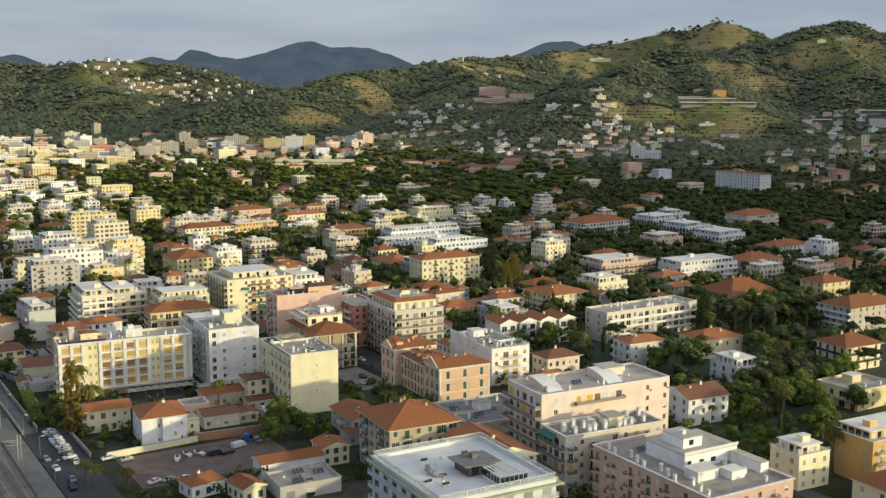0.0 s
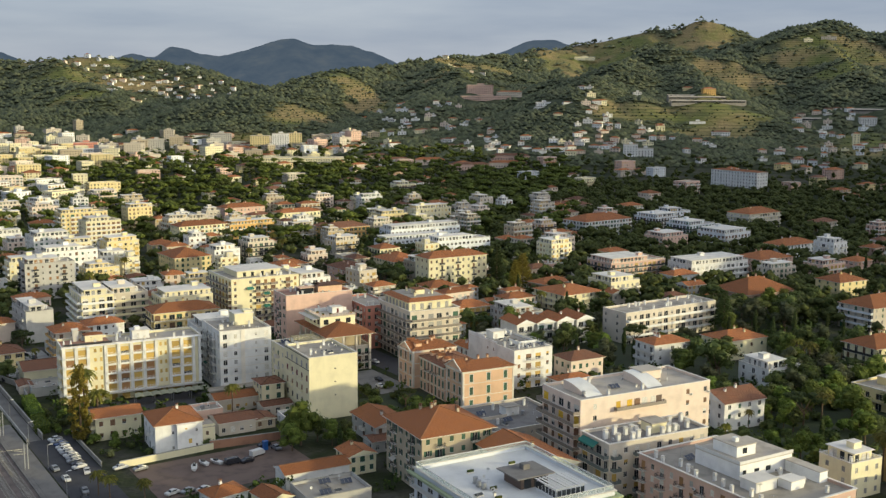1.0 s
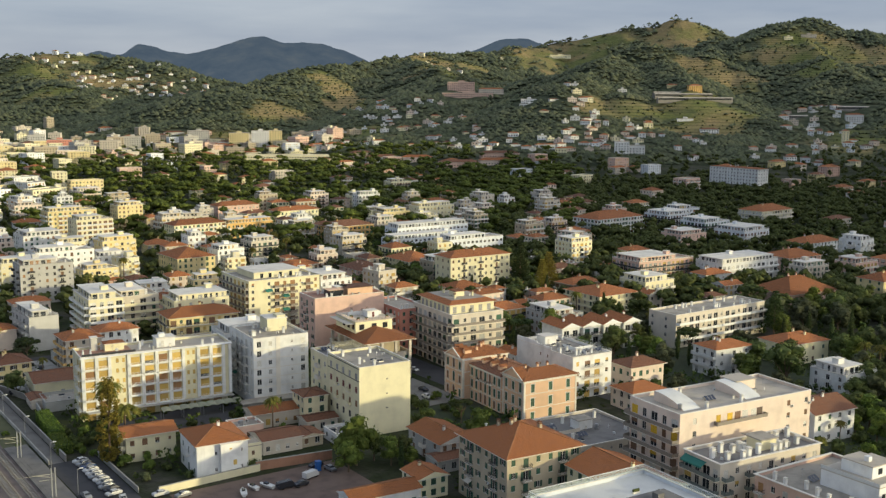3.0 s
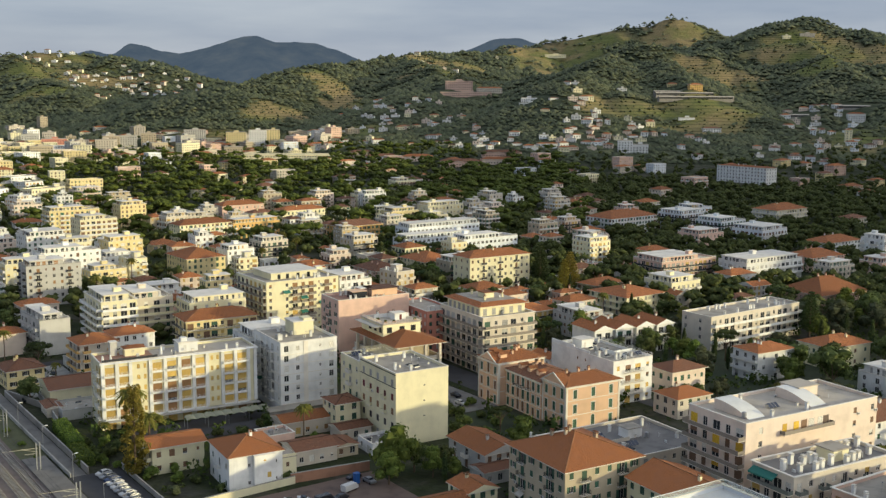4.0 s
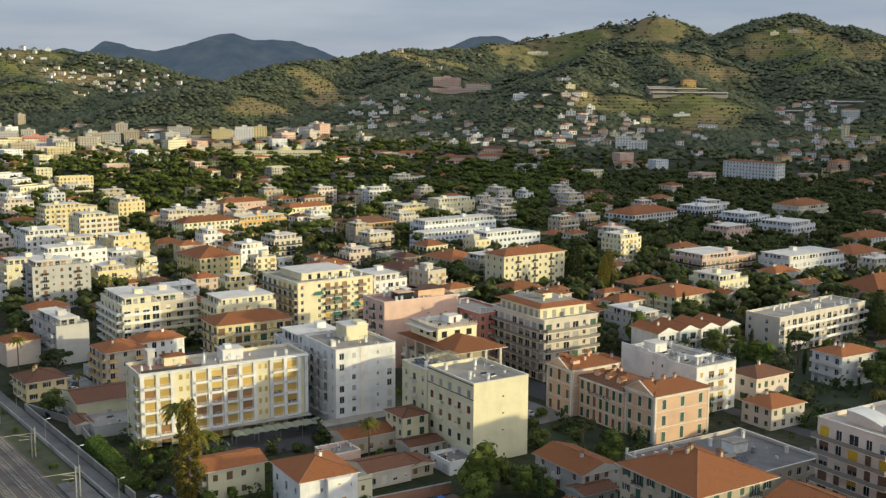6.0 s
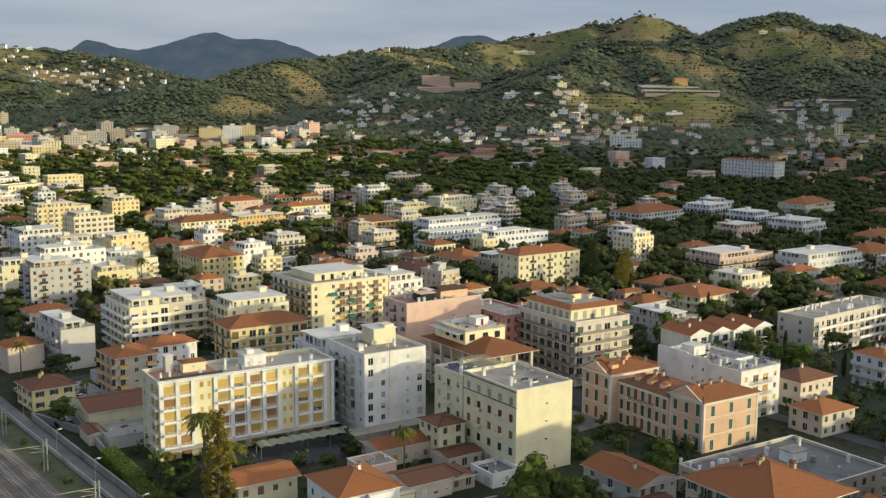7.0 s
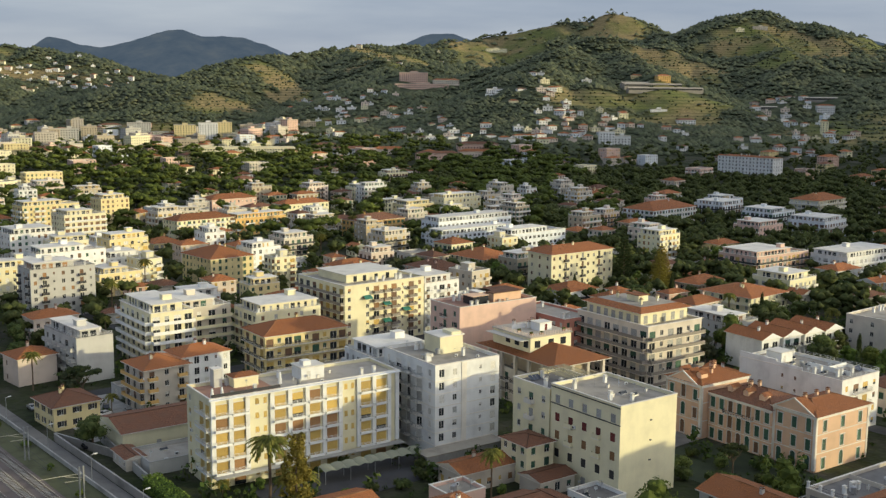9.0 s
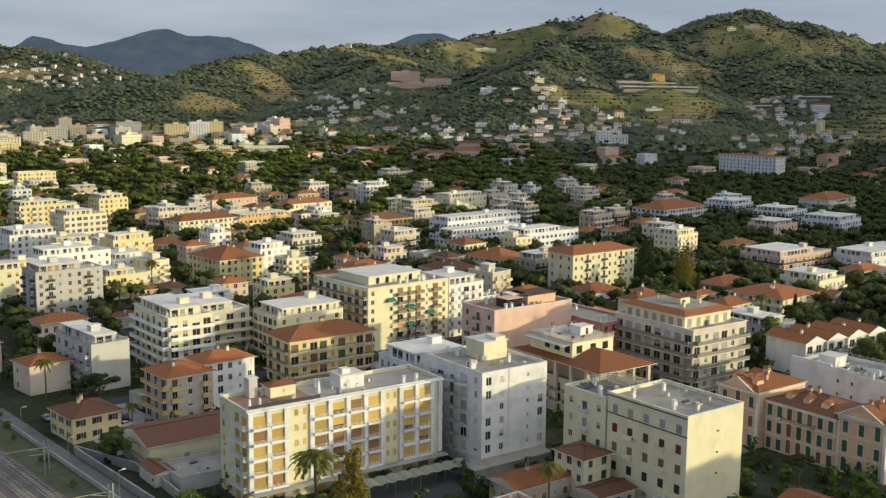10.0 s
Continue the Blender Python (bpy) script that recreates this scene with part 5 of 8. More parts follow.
peach_block, rg = building("apartment_block", 187.9, 233.0, 46.5, 19, 24.2, -5, 7, "peach", "flat", ".w.........w.w", "DdDdD", "", True, ("brown", "yellow", "white", "brown"), ("closed", "open", "half"), ("each", "long"), 2.2, RAIL_BEIGE, "panel", DECK_LIGHT,
                           hut=False, chimneys=3, label="peach apartment block with a large pale roof and yellow blinds")
for u0 in (4.5, 26.0):
    # curved ramps that rise to the north
    s = Shape()
    prof = [(3.5 + 11.5 * k / 10, 23.55 + 2.5 * math.sin(math.pi / 2 * min(1, k / 9.0)) ** 0.8 if k else 23.55) for k in range(11)]
    for (v0, z0), (v1, z1) in zip(prof, prof[1:]):
        s.face(((u0, v0, z0), (u0 + 5.5, v0, z0), (u0 + 5.5, v1, z1), (u0, v1, z1)), 0)
        s.face(((u0, v1, 23.5), (u0, v0, 23.5), (u0, v0, z0), (u0, v1, z1)), 1)
        s.face(((u0 + 5.5, v0, 23.5), (u0 + 5.5, v1, 23.5), (u0 + 5.5, v1, z1), (u0 + 5.5, v0, z0)), 1)
    s.face(((u0 + 5.5, 15, 23.5), (u0, 15, 23.5), (u0, 15, prof[-1][1]), (u0 + 5.5, 15, prof[-1][1])), 1)
    put("roof_lantern", s.data("roof_lantern", [DECK_WHITE, WALLS["peach"]]), peach_block, label="white curved roof lantern")
# top-floor loggia with yellow blinds and one long balcony
box_part("balcony", peach_block, [WALLS["peach"], RAIL_BEIGE], [(11.5, -1.5, 19.7, 29, -0.003, 19.95, 0), (11.5, -1.5, 19.95, 29, -1.42, 20.9, 1), (11.5, -1.42, 19.95, 11.58, -0.003, 20.9, 1), (28.92, -1.42, 19.95, 29, -0.003, 20.9, 1)])
for u, wd, mt in ((12.2, 1.5, SHUT["yellow"]), (16.0, 1.8, SHUT["yellow"]), (18.6, 2.0, SHUT["brown"]), (21.2, 2.0, SHUT["white"]), (24.4, 1.8, SHUT["white"]), (26.4, 2.0, BROWN_WOOD)):
    box_part("blind", peach_block, [mt], [(u, -0.06, 19.96, u + wd, -0.003, 22.3)])
box_part("roof_room", peach_block, [WALLS["peach"], DECK_LIGHT], [(30, 11, 23.5, 37, 17, 26.0, 0), (29.7, 10.7, 26.0, 37.3, 17.3, 26.2, 1)])

# the beige house with the great red hip roof, and its lower neighbour
building("apartment_house", 147, 250, 22, 22.5, 16.0, -5, 5, "tan", "hip", "wdwwdw", "wdwwdw", "", True, ("green",), ("leaf", "closed"), ("each", "each"), 1.0, IRON, "bars", tiles=TILES, chimneys=5, pitch=0.38, over=1.0,
         label="beige apartment house with a great red hipped roof and green shutters")
building("house", 160.5, 222, 16.5, 24, 12.6, -5, 4, "cream", "gable", "plain", "plain", "", True, ("green",), ("closed", "open"), tiles=TILES, chimneys=1, pitch=0.36, label="cream house with a red gabled roof")

# low grey terrace roof between the houses
low_roof, rg = building("garage_block", 172, 268, 40, 27, 6.6, -5, 2, "beige", "flat", "plain", "gggggg", "", True, ("grey",), deck=DECK_DARK, hut=False, chimneys=6, label="low beige garage block under a wide grey roof terrace")
building("house", 236, 297, 14, 11, 6.5, -5, 2, "beige", "hip", "plain", "plain", "", False, ("green",), tiles=TILES, chimneys=1)

# the ornate salmon villa: two pavilions and a long wing
villa, rg = building("villa", 199.7, 308.2, 20.5, 12, 13.6, -5, 3, "salmon", "hip", "ttt", "ttt", "", True, ("green",), ("framed", "arch", "framed"), (None, None), 0.9, IRON, "bars", tiles=TILES, chimneys=3, pitch=0.30, over=0.7, band=True,
                     label="ornate salmon villa pavilion with pale trim and red roof")
WING = [("villa_wing", 200.2, 320.2, 15, 19.5, 12.2, "blank", "ttttttt", TILES_BROWN), ("villa", 199.2, 340.0, 18, 12.0, 14.2, "blank", "ttt", TILES)]
for nm, vx, vy, vw, vd, vh, so, we, tl in WING:
    wing, rg = building(nm, vx, vy, vw, vd, vh, -5, 3, "salmon", "hip", so, we, "", True, ("green", "green", "brown"), ["framed", "framed", "arch", "arch", "arch", "framed", "framed"] if nm == "villa_wing" else ["framed", "arch", "framed"], (None, None), 0.9, IRON, "bars", tiles=tl, chimneys=4, pitch=0.32, over=0.5, band=True,
                        label="salmon villa wing with tall green shutters and tiled roof")
    if nm == "villa_wing":
        b = put("balcony", balcony_mesh(9.0, 1.0, "bars", IRON, TRIM), wing, at((0, 14.3, 8.13)) @ pose(0, 0, 0, 0, 0, -90))
        put("railing", rail_mesh(9.0, 1.0, "bars", IRON), b)
        box_part("cornice", wing, [TRIM], [(-0.3, 0, vh - 0.7, -0.003, vd, vh - 0.3)])
    for k in range(3):
        s = Shape()
        u, v = 2.2, vd * (0.25 + 0.25 * k)
        s.box(u, v - 0.8, vh + 0.5, u + 2.5, v + 0.8, vh + 2.0, 0)
        s.face(((u - 0.3, v - 1.1, vh + 2.0), (u + 3, v - 1.1, vh + 2.0), (u + 3, v, vh + 2.8), (u - 0.3, v, vh + 2.8)), 1)
        s.face(((u + 3, v + 1.1, vh + 2.0), (u - 0.3, v + 1.1, vh + 2.0), (u - 0.3, v, vh + 2.8), (u + 3, v, vh + 2.8)), 1)
        s.face(((u, v - 0.8, vh + 2.0), (u, v, vh + 2.7), (u, v + 0.8, vh + 2.0)), 0)
        put("dormer", s.data("dormer", [WALLS["salmon"], TILES]), wing)
for vy, vw in ((1.0, 10.0),):
    s = Shape()
    s.face(((-0.35, 11.5, 13.7), (-0.35, 0.5, 13.7), (-0.35, 6, 16.6)), 0)
    s.face(((-0.35, 0.5, 13.7), (3.5, 0.5, 13.7), (3.5, 6, 16.6), (-0.35, 6, 16.6)), 1, [(0.01, 0), (4, 0), (4, 6), (0, 6)])
    s.face(((3.5, 11.5, 13.7), (-0.35, 11.5, 13.7), (-0.35, 6, 16.6), (3.5, 6, 16.6)), 1, [(0.01, 0), (4, 0), (4, 6), (0, 6)])
    for p, q in (((-0.5, 0.2, 13.6), (-0.5, 6, 16.75)), ((-0.5, 6, 16.75), (-0.5, 11.8, 13.6)), ((-0.5, 0.2, 13.6), (-0.5, 11.8, 13.6))):
        s.tube(p, q, 0.22, n=4, m=2)
    put("pediment", s.data("pediment", [WALLS["salmon"], TILES, TRIM]), villa, label="pale-edged triangular pediment")
    put("pediment", s.data("pediment", [WALLS["salmon"], TILES, TRIM]), wing, label="pale-edged triangular pediment")

for vb, vw, vd, vh in ((villa, 20.5, 12, 13.6), (wing, 18, 12, 14.2)):
    box_part("cornice", vb, [TRIM], [(-0.35, -0.35, vh - 0.75, vw, -0.003, vh - 0.35), (-0.35, -0.003, vh - 0.75, -0.003, vd, vh - 0.35)])
    for u in (0.0, vw - 0.6):
        box_part("corner_pilaster", vb, [TRIM], [(u, -0.12, 0.5, u + 0.6, -0.003, vh - 0.8)])
    for v in (0.0, vd - 0.6):
        box_part("corner_pilaster", vb, [TRIM], [(-0.12, v, 0.5, -0.003, v + 0.6, vh - 0.8)])

# white block behind the villa
white_flat, rg = building("apartment_block", 229.7, 319, 17, 32, 14.6, -3, 4, "white", "flat", "wDDw", "...ss...", "", True, ("brown", "tan"), ("closed", "half"), ("each", "each"), 1.2, WHITE_METAL, "bars", DECK, hut=False, chimneys=7,
                          label="bright white apartment block with a cluttered flat roof")
box_part("roof_wall", white_flat, [WALLS["white"]], [(0, 20, 14.7, 0.3, 32, 16.2), (0, 12, 14.7, 0.3, 20, 15.6)])
rw = Shape()
for q in ((0.1, 0.1, 16.9, 0.16), (16.84, 0.16, 16.9, 31.9)):
    for z in (15.2, 15.6):
        rw.box(q[0], q[1], z, q[2], q[3], z + 0.05)
for k in range(9):
    rw.box(0.1 + k * 2.1, 0.1, 14.76, 0.16 + k * 2.1, 0.16, 15.6)
for k in range(15):
    rw.box(16.84, 0.16 + k * 2.2, 14.76, 16.9, 0.22 + k * 2.2, 15.6)
put("terrace_railing", rw.data("terrace_railing", [WHITE_METAL]), white_flat)
box_part("stair_hut", white_flat, [WALLS["white"], TRIM, FRAME], [(5, 22, 13.9, 10, 27, 16.7, 0), (4.7, 21.7, 16.7, 10.3, 27.3, 16.9, 1), (6, 21.95, 13.95, 6.9, 22.0, 15.9, 2)])
box_part("roof_screen", white_flat, [WALLS["white"]], [(8.2, 3, 13.9, 8.4, 16, 15.2), (8.4, 9.4, 13.9, 16.5, 9.6, 15.2)])
building("house", 253.8, 315.6, 15, 11, 8.4, -4, 2, "peach", "hip", "plain", "plain", "", False, ("green",), ("closed",), tiles=TILES_BROWN, chimneys=1, over=0.9)

# houses by the railway
rail_house, rg = building("house", 96.2, 318.6, 14.2, 16, 9.2, -6, 2, "white", "hip", ".s.s", "wdw", "", True, ("green",), ("closed", "open"), tiles=TILES, chimneys=1, over=0.6, rail=WHITE_METAL, label="white house with a red hipped roof and a small balcony")
box_part("bay", rail_house, [WALLS["white"], TRIM, SHUT["tan"]], [(6.2, -1.4, 0, 11.8, -0.003, 9.0, 0), (6.0, -1.6, 9.0, 12.0, -0.003, 9.2, 1), (9.6, -1.44, 3.0, 10.6, -1.403, 4.4, 2), (8.6, -1.44, 7.4, 9.3, -1.403, 7.8, 2)], "projecting white bay")
box_part("side_annexe", rail_house, [WALLS["cream"], DECK, SHUT["brown"]], [(14.25, 0.5, 0, 18.2, 8, 6.6, 0), (14.25, 0.4, 6.6, 18.4, 8.2, 6.8, 1), (15.4, 0.46, 4.2, 16.2, 0.497, 5.4, 2), (14.25, 0.5, 6.8, 18.2, 0.7, 7.5, 0)])
building("house", 84.8, 341.5, 14, 10.5, 7.4, -5, 2, "cream", "gable", "plain", "DD", "", True, ("brown",), tiles=TILES, chimneys=0, over=0.8, pitch=0.25)
building("house", 73.7, 447, 12.4, 13, 6.3, 2, 2, "yellow", "hip", "www", "www", "", True, ("black",), ("leaf",), tiles=TILES_BROWN, chimneys=2, over=0.7, label="yellow villa with black shutters and a brown tiled roof")
building("house", 80.7, 494.6, 11.8, 11, 8.4, 4, 2, "peach", "hip", ".", "w.", "", False, ("brown",), tiles=TILES, chimneys=1, over=0.7)
building("apartment_house", 98, 446, 13, 13, 12.4, 0, 4, "beige", "hip", "dwd", "DdD", "", True, ("brown", "white"), ("half", "open"), ("each", "long"), 1.2, WALLS["ochre"], "panel", tiles=TILES, chimneys=1, over=0.8)
building("apartment_house", 112, 452, 15, 11, 12.6, 0, 4, "white", "hip", "plain", "plain", "", False, ("brown", "white"), tiles=TILES, chimneys=2, over=0.6)
building("warehouse", 80, 419, 24, 17, 5.4, -4, 1, "cream", "gable", ".w.w", "....", "", True, ("grey",), tiles=TILES_BROWN, chimneys=0, over=0.5, pitch=0.22, label="low cream workshop under a long brown tiled roof")
building("garage_block", 79, 402, 20, 12, 3.2, -4, 1, "grey", "flat", "blank", "blank", "", True, deck=DECK, hut=False, chimneys=0, label="low grey concrete garage with a flat roof")
building("apartment_block", 118.5, 486, 14, 26, 18.6, -3, 6, "cream", "terrace", "bal", "DdDdDd", "", False, ("grey", "white"), ("half", "open"), ("long", "long"), 1.9, WALLS["white"], "panel", chimneys=3)
building("apartment_block", 133, 496, 18, 22, 16.5, -3, 5, "beige", "flat", "DdDd", "plain", "", False, ("green", "white"), ("half", "open"), ("long", "each"), 1.5, WALLS["cream"], "panel", chimneys=4)
building("apartment_block", 152, 480, 24, 16, 15.5, -3, 5, "cream", "flat", "wwsww", "bal", "", False, ("grey", "brown"), chimneys=3, hut=True)
building("apartment_block", 95.4, 487, 11.5, 24, 13.8, 2, 4, "grey", "flat", "..", "dDdDd", "", False, ("white", "grey"), ("half", "open"), ("each", "each"), 1.4, WALLS["grey"], "panel", chimneys=3)
# white block with grey walls, the shade on it put into the colour
building("apartment_block", 115.6, 584, 25, 14, 19.2, 0, 6, "grey", "flat", "wdswwds", "dwd", "", False, ("rust", "brown", "black"), ("closed", "open"), ("each", "each"), 1.1, IRON, "bars", chimneys=4)

# sheds and small houses behind the white house
building("shed", 127, 349, 15, 9, 4.6, -4, 1, "beige", "gable", "plain", "plain", "", True, tiles=TILES, chimneys=1, over=0.5, pitch=0.28)
building("shed", 139, 337, 10, 7, 3.6, -4, 1, "beige", "gable", "plain", "blank", "", True, tiles=TILES_BROWN, chimneys=0, over=0.5, pitch=0.22)
building("shed", 140.5, 322, 8.5, 9, 3.4, -4, 1, "white", "flat", "w", "wg", "", True, deck=DECK_DARK, hut=False, chimneys=0, label="low white lean-to with a dark flat roof")
building("shed", 131, 326, 7, 8, 3.2, -4, 1, "tan", "gable", "plain", "g", "", True, tiles=TILES_BROWN, chimneys=0, over=0.5, pitch=0.2)
building("shed", 117, 341, 9, 8, 4.6, -4, 1, "pink", "flat", "plain", "plain", "", True, deck=DECK, hut=False, chimneys=0)
building("shed", 119, 326, 12, 10, 4.2, -4, 1, "beige", "gable", "plain", "blank", "", True, tiles=TILES_BROWN, chimneys=0, over=0.5, pitch=0.24)
building("house", 156, 291, 12, 18, 6.2, -4, 2, "grey", "gable", "plain", "wdw", "", True, ("brown",), tiles=TILES, chimneys=1, over=0.7, pitch=0.3)
building("shed", 152, 286, 10, 7, 3.6, -4, 1, "grey", "gable", "plain", "plain", "", True, tiles=TILES_BROWN, chimneys=0, over=0.4, pitch=0.2)
building("house", 117, 272, 19, 8, 4.6, -4, 1, "white", "gable", "ww.ww", "w", "", True, ("green",), ("closed",), tiles=TILES, chimneys=0, over=0.5, pitch=0.32)
building("house", 137, 273, 8.5, 9, 5.6, -4, 2, "cream", "gable", "plain", "plain", "", True, ("green",), ("closed",), tiles=TILES, chimneys=1, over=0.5, pitch=0.32)
building("shed", 115, 254, 18, 13, 4.2, -4, 1, "grey", "flat", "gg.", "g.", "", True, deck=DECK, hut=False, chimneys=0)
building("house", 95, 268, 10, 8, 3.8, 8, 1, "white", "hip", "plain", "plain", "", True, ("green",), tiles=TILES, chimneys=1, over=0.5)
building("house", 106, 258, 7, 9, 4.0, 8, 1, "cream", "gable", "plain", "plain", "", True, ("green",), tiles=TILES, chimneys=0, over=0.5)

# the gardens' villas on the east side
building("villa", 292, 311, 18, 12, 10.5, -6, 3, "white", "hip", "wdw", "dwd", "", False, ("grey", "white"), ("open", "half"), ("each", "long"), 1.3, WHITE_METAL, "bars", tiles=TILES, chimneys=3, pitch=0.3)
building("villa", 328, 307, 22, 15, 8.2, -6, 2, "cream", "hip", "wwww", "www", "", False, ("green", "brown"), ("leaf", "closed"), tiles=TILES, chimneys=2, pitch=0.36)
building("house", 305, 266, 16, 15, 9.0, -4, 3, "white", "flat", "wdw", "wdw", "", False, ("grey", "brown"), ("open", "half"), ("each", "each"), 1.2, WHITE_METAL, "bars", deck=DECK_RED, chimneys=1)
building("villa", 362, 262, 20, 15, 10.2, -4, 3, "cream", "hip", "tt.t", "tttt", "", False, ("brown",), ("closed", "open"), ("long", "long"), 1.2, IRON, "bars", tiles=TILES, chimneys=3, over=1.3, pitch=0.42,
         label="cream villa with deep eaves, long balcony and a red cross-hipped roof")
building("villa", 321, 225, 22, 18, 7.4, 0, 2, "yellow", "flat", "ww.w", "DdDd", "", False, ("brown",), ("open",), ("each", "long"), 1.5, WALLS["yellow"], "panel", deck=DECK, chimneys=2)
building("apartment_block", 262, 176, 24, 14, 13.4, -4, 4, "ochre", "terrace", "dwdw", "w.w", "", False, ("white",), ("closed",), ("each", "each"), 1.4, CLEAR, "panel", deck=DECK_LIGHT, chimneys=1)
building("apartment_block", 242, 185, 12, 11, 10.2, -4, 3, "cream", "flat", "www", "ww", "", False, ("white", "grey"), ("closed",), deck=DECK_LIGHT, chimneys=1)
building("house", 258, 244, 17, 15, 9.2, -6, 3, "white", "gable", "wwww", "www", "", False, ("green", "grey"), ("closed", "open"), tiles=TILES_BROWN, chimneys=2)
building("house", 246, 158, 22, 13, 7.4, -4, 2, "cream", "hip", "wwww", "ww", "", False, ("grey",), tiles=TILES, chimneys=1)
building("apartment_block", 424, 307, 36, 19, 11.4, -2, 4, "beige", "hip", "wwwwwwww", "dwdwd", "", False, ("grey", "green"), ("closed", "open"), ("each", "long"), 1.4, WALLS["whiteblue"], "panel", tiles=TILES, chimneys=4, pitch=0.42)
building("apartment_block", 467, 357, 20, 16, 11.6, -4, 4, "yellow", "hip", "wwww", "www", "", False, ("green",), ("closed", "leaf"), tiles=TILES, chimneys=2, pitch=0.4)
building("villa", 415, 372, 32, 24, 8.0, -4, 2, "pink", "hip", "plain", "plain", "", False, ("green",), tiles=TILES, chimneys=3, pitch=0.5, over=1.0)

# terraced row with stepped red roofs, and the balconied condominium
for k in range(4):
    building("terraced_house", 268 + k * 9.6, 368 - k * 1.6, 8.2, 15, 10.6, -8, 3, "white", "gable", "DD", "...", "", True, ("brown", "green"), ("open", "half"), ("each", "each"), 1.4, IRON, "bars", tiles=TILES, chimneys=1, pitch=0.42,
             group="terraced houses with stepped roofs")
building("condominium", 313.5, 350.5, 55, 15, 13.8, 0, 4, "beige", "flat", "DwDDwDDwDDwDDwD", "w.w.", "", False, ("white", "grey"), ("half", "open"), ("long", "each"), 2.0, WALLS["white"], "panel", deck=DECK, hut=False, chimneys=14,
         label="pale beige condominium with rows of white balconies and roof chimneys")
building("villa", 333, 416, 25, 24, 8.8, 0, 3, "cream", "hip", "dwdwd", "dwdwdw", "", False, ("green", "grey"), ("closed", "open"), ("long", "long"), 1.4, WALLS["cream"], "panel", tiles=TILES, chimneys=3, pitch=0.25, over=1.0)
vt, rg = building("apartment_block", 369, 422, 20, 18, 11.0, 0, 3, "cream", "flat", "apt", "bal", "", False, ("grey",), chimneys=3)
building("apartment_block", 284, 392, 16, 20, 9.5, -4, 3, "grey", "flat", "plain", "plain", "", False, chimneys=6)

clutter(white_flat, 17, 32, 13.9, 10, random.Random(3))
clutter(low_roof, 40, 27, 5.9, 14, random.Random(4))
for k in range(10):
    box_part("roof_pillar", low_roof, [WALLS["white"], TRIM], [(0.1, 0.4 + k * 2.9, 6.76, 0.6, 0.9 + k * 2.9, 7.9, 0), (0.02, 0.32 + k * 2.9, 7.9, 0.68, 0.98 + k * 2.9, 8.02, 1)])
box_part("terrace_railing", low_roof, [IRON], [(0.3, 0.9, 7.1, 0.36, 26.4, 7.16), (0.3, 0.9, 7.55, 0.36, 26.4, 7.61)])
box_part("stair_hut", low_roof, [WALLS["white"], DECK], [(24, 14, 5.9, 29, 18, 8.6, 0), (23.7, 13.7, 8.6, 29.3, 18.3, 8.8, 1)])
box_part("partition_wall", low_roof, [WALLS["beige"], TRIM], [(14, 0.4, 5.9, 14.2, 26.5, 6.9, 0), (14.2, 13, 5.9, 23.8, 13.2, 6.9, 0)])


# ---- the middle of the town ----
MID = building
MID("apartment_block", 180, 664, 20, 13, 16.4, 4, wall="yellow", south="apt", west="plain", chimneys=2, rail=WALLS["yellow"])
MID("apartment_block", 144, 694, 22, 18, 18.4, 4, wall="white", chimneys=2)
MID("apartment_block", 136, 636, 31, 14, 17.0, 2, wall="white", chimneys=2, deck=DECK_LIGHT)
MID("apartment_block", 189, 745, 24, 16, 19.4, 4, wall="cream", south="bal", chimneys=3)
MID("apartment_block", 186, 801, 34, 14, 19.4, 4, wall="yellow", south="apt", west="apt")
MID("apartment_block", 240, 820, 19, 14, 18.4, 4, wall="yellow")
MID("apartment_house", 252, 741, 38, 16, 12.0, 4, wall="cream", roof="hip", south="apt", tiles=TILES)
MID("apartment_house", 202, 606, 22, 26, 12.4, 2, wall="yellow", roof="hip", shut=("green",), kinds=("closed", "leaf"), tiles=TILES, over=0.9, label="yellow apartment house with green shutters and a wide red roof")
MID("apartment_house", 322, 832, 36, 16, 11.4, 4, wall="pink", roof="hip", tiles=TILES)
MID("apartment_house", 347, 781, 36, 14, 11.4, 2, wall="cream", roof="hip", tiles=TILES)
MID("apartment_block", 290, 742, 36, 13, 10.6, 4, wall="ochre", south="apt", west="apt")
MID("apartment_block", 343, 689, 34, 18, 10.4, 3, wall="ochre", roof="hip", south="bal", west="bal", tiles=TILES_BROWN)
MID("school_block", 374, 655, 58, 16, 11.4, 0, wall="whiteblue", south="ribbon", west="ribbon", shut=("grey",), kinds=("half", "open"), deck=DECK_LIGHT, chimneys=0, label="long white school block with ribbon windows and flat roof", category="school")
MID("school_block", 352, 626, 52, 14, 9.0, 0, wall="whiteblue", south="ribbon", west="ribbon", shut=("grey",), kinds=("half", "open"), deck=DECK_LIGHT, chimneys=0, label="long white school block with ribbon windows and flat roof", category="school")
MID("school_block", 372, 592, 42, 15, 11.4, 0, wall="whiteblue", south="ribbon", west="ribbon", shut=("grey",), kinds=("half", "open"), deck=DECK_LIGHT, chimneys=0, label="long white school block with ribbon windows and flat roof", category="school")
MID("apartment_block", 441, 730, 33, 14, 14.4, 0, wall="cream")
MID("apartment_block", 412, 735, 24, 14, 11.4, 0, wall="yellow")
MID("house", 315, 551, 21, 24, 8.4, 0, wall="cream", roof="hip", tiles=TILES, over=0.9)
MID("house", 277, 540, 18, 22, 8.4, 0, wall="pink", roof="hip", tiles=TILES_BROWN, over=0.9)
MID("apartment_block", 411, 523, 16, 15, 15.4, 0, wall="cream", south="apt")
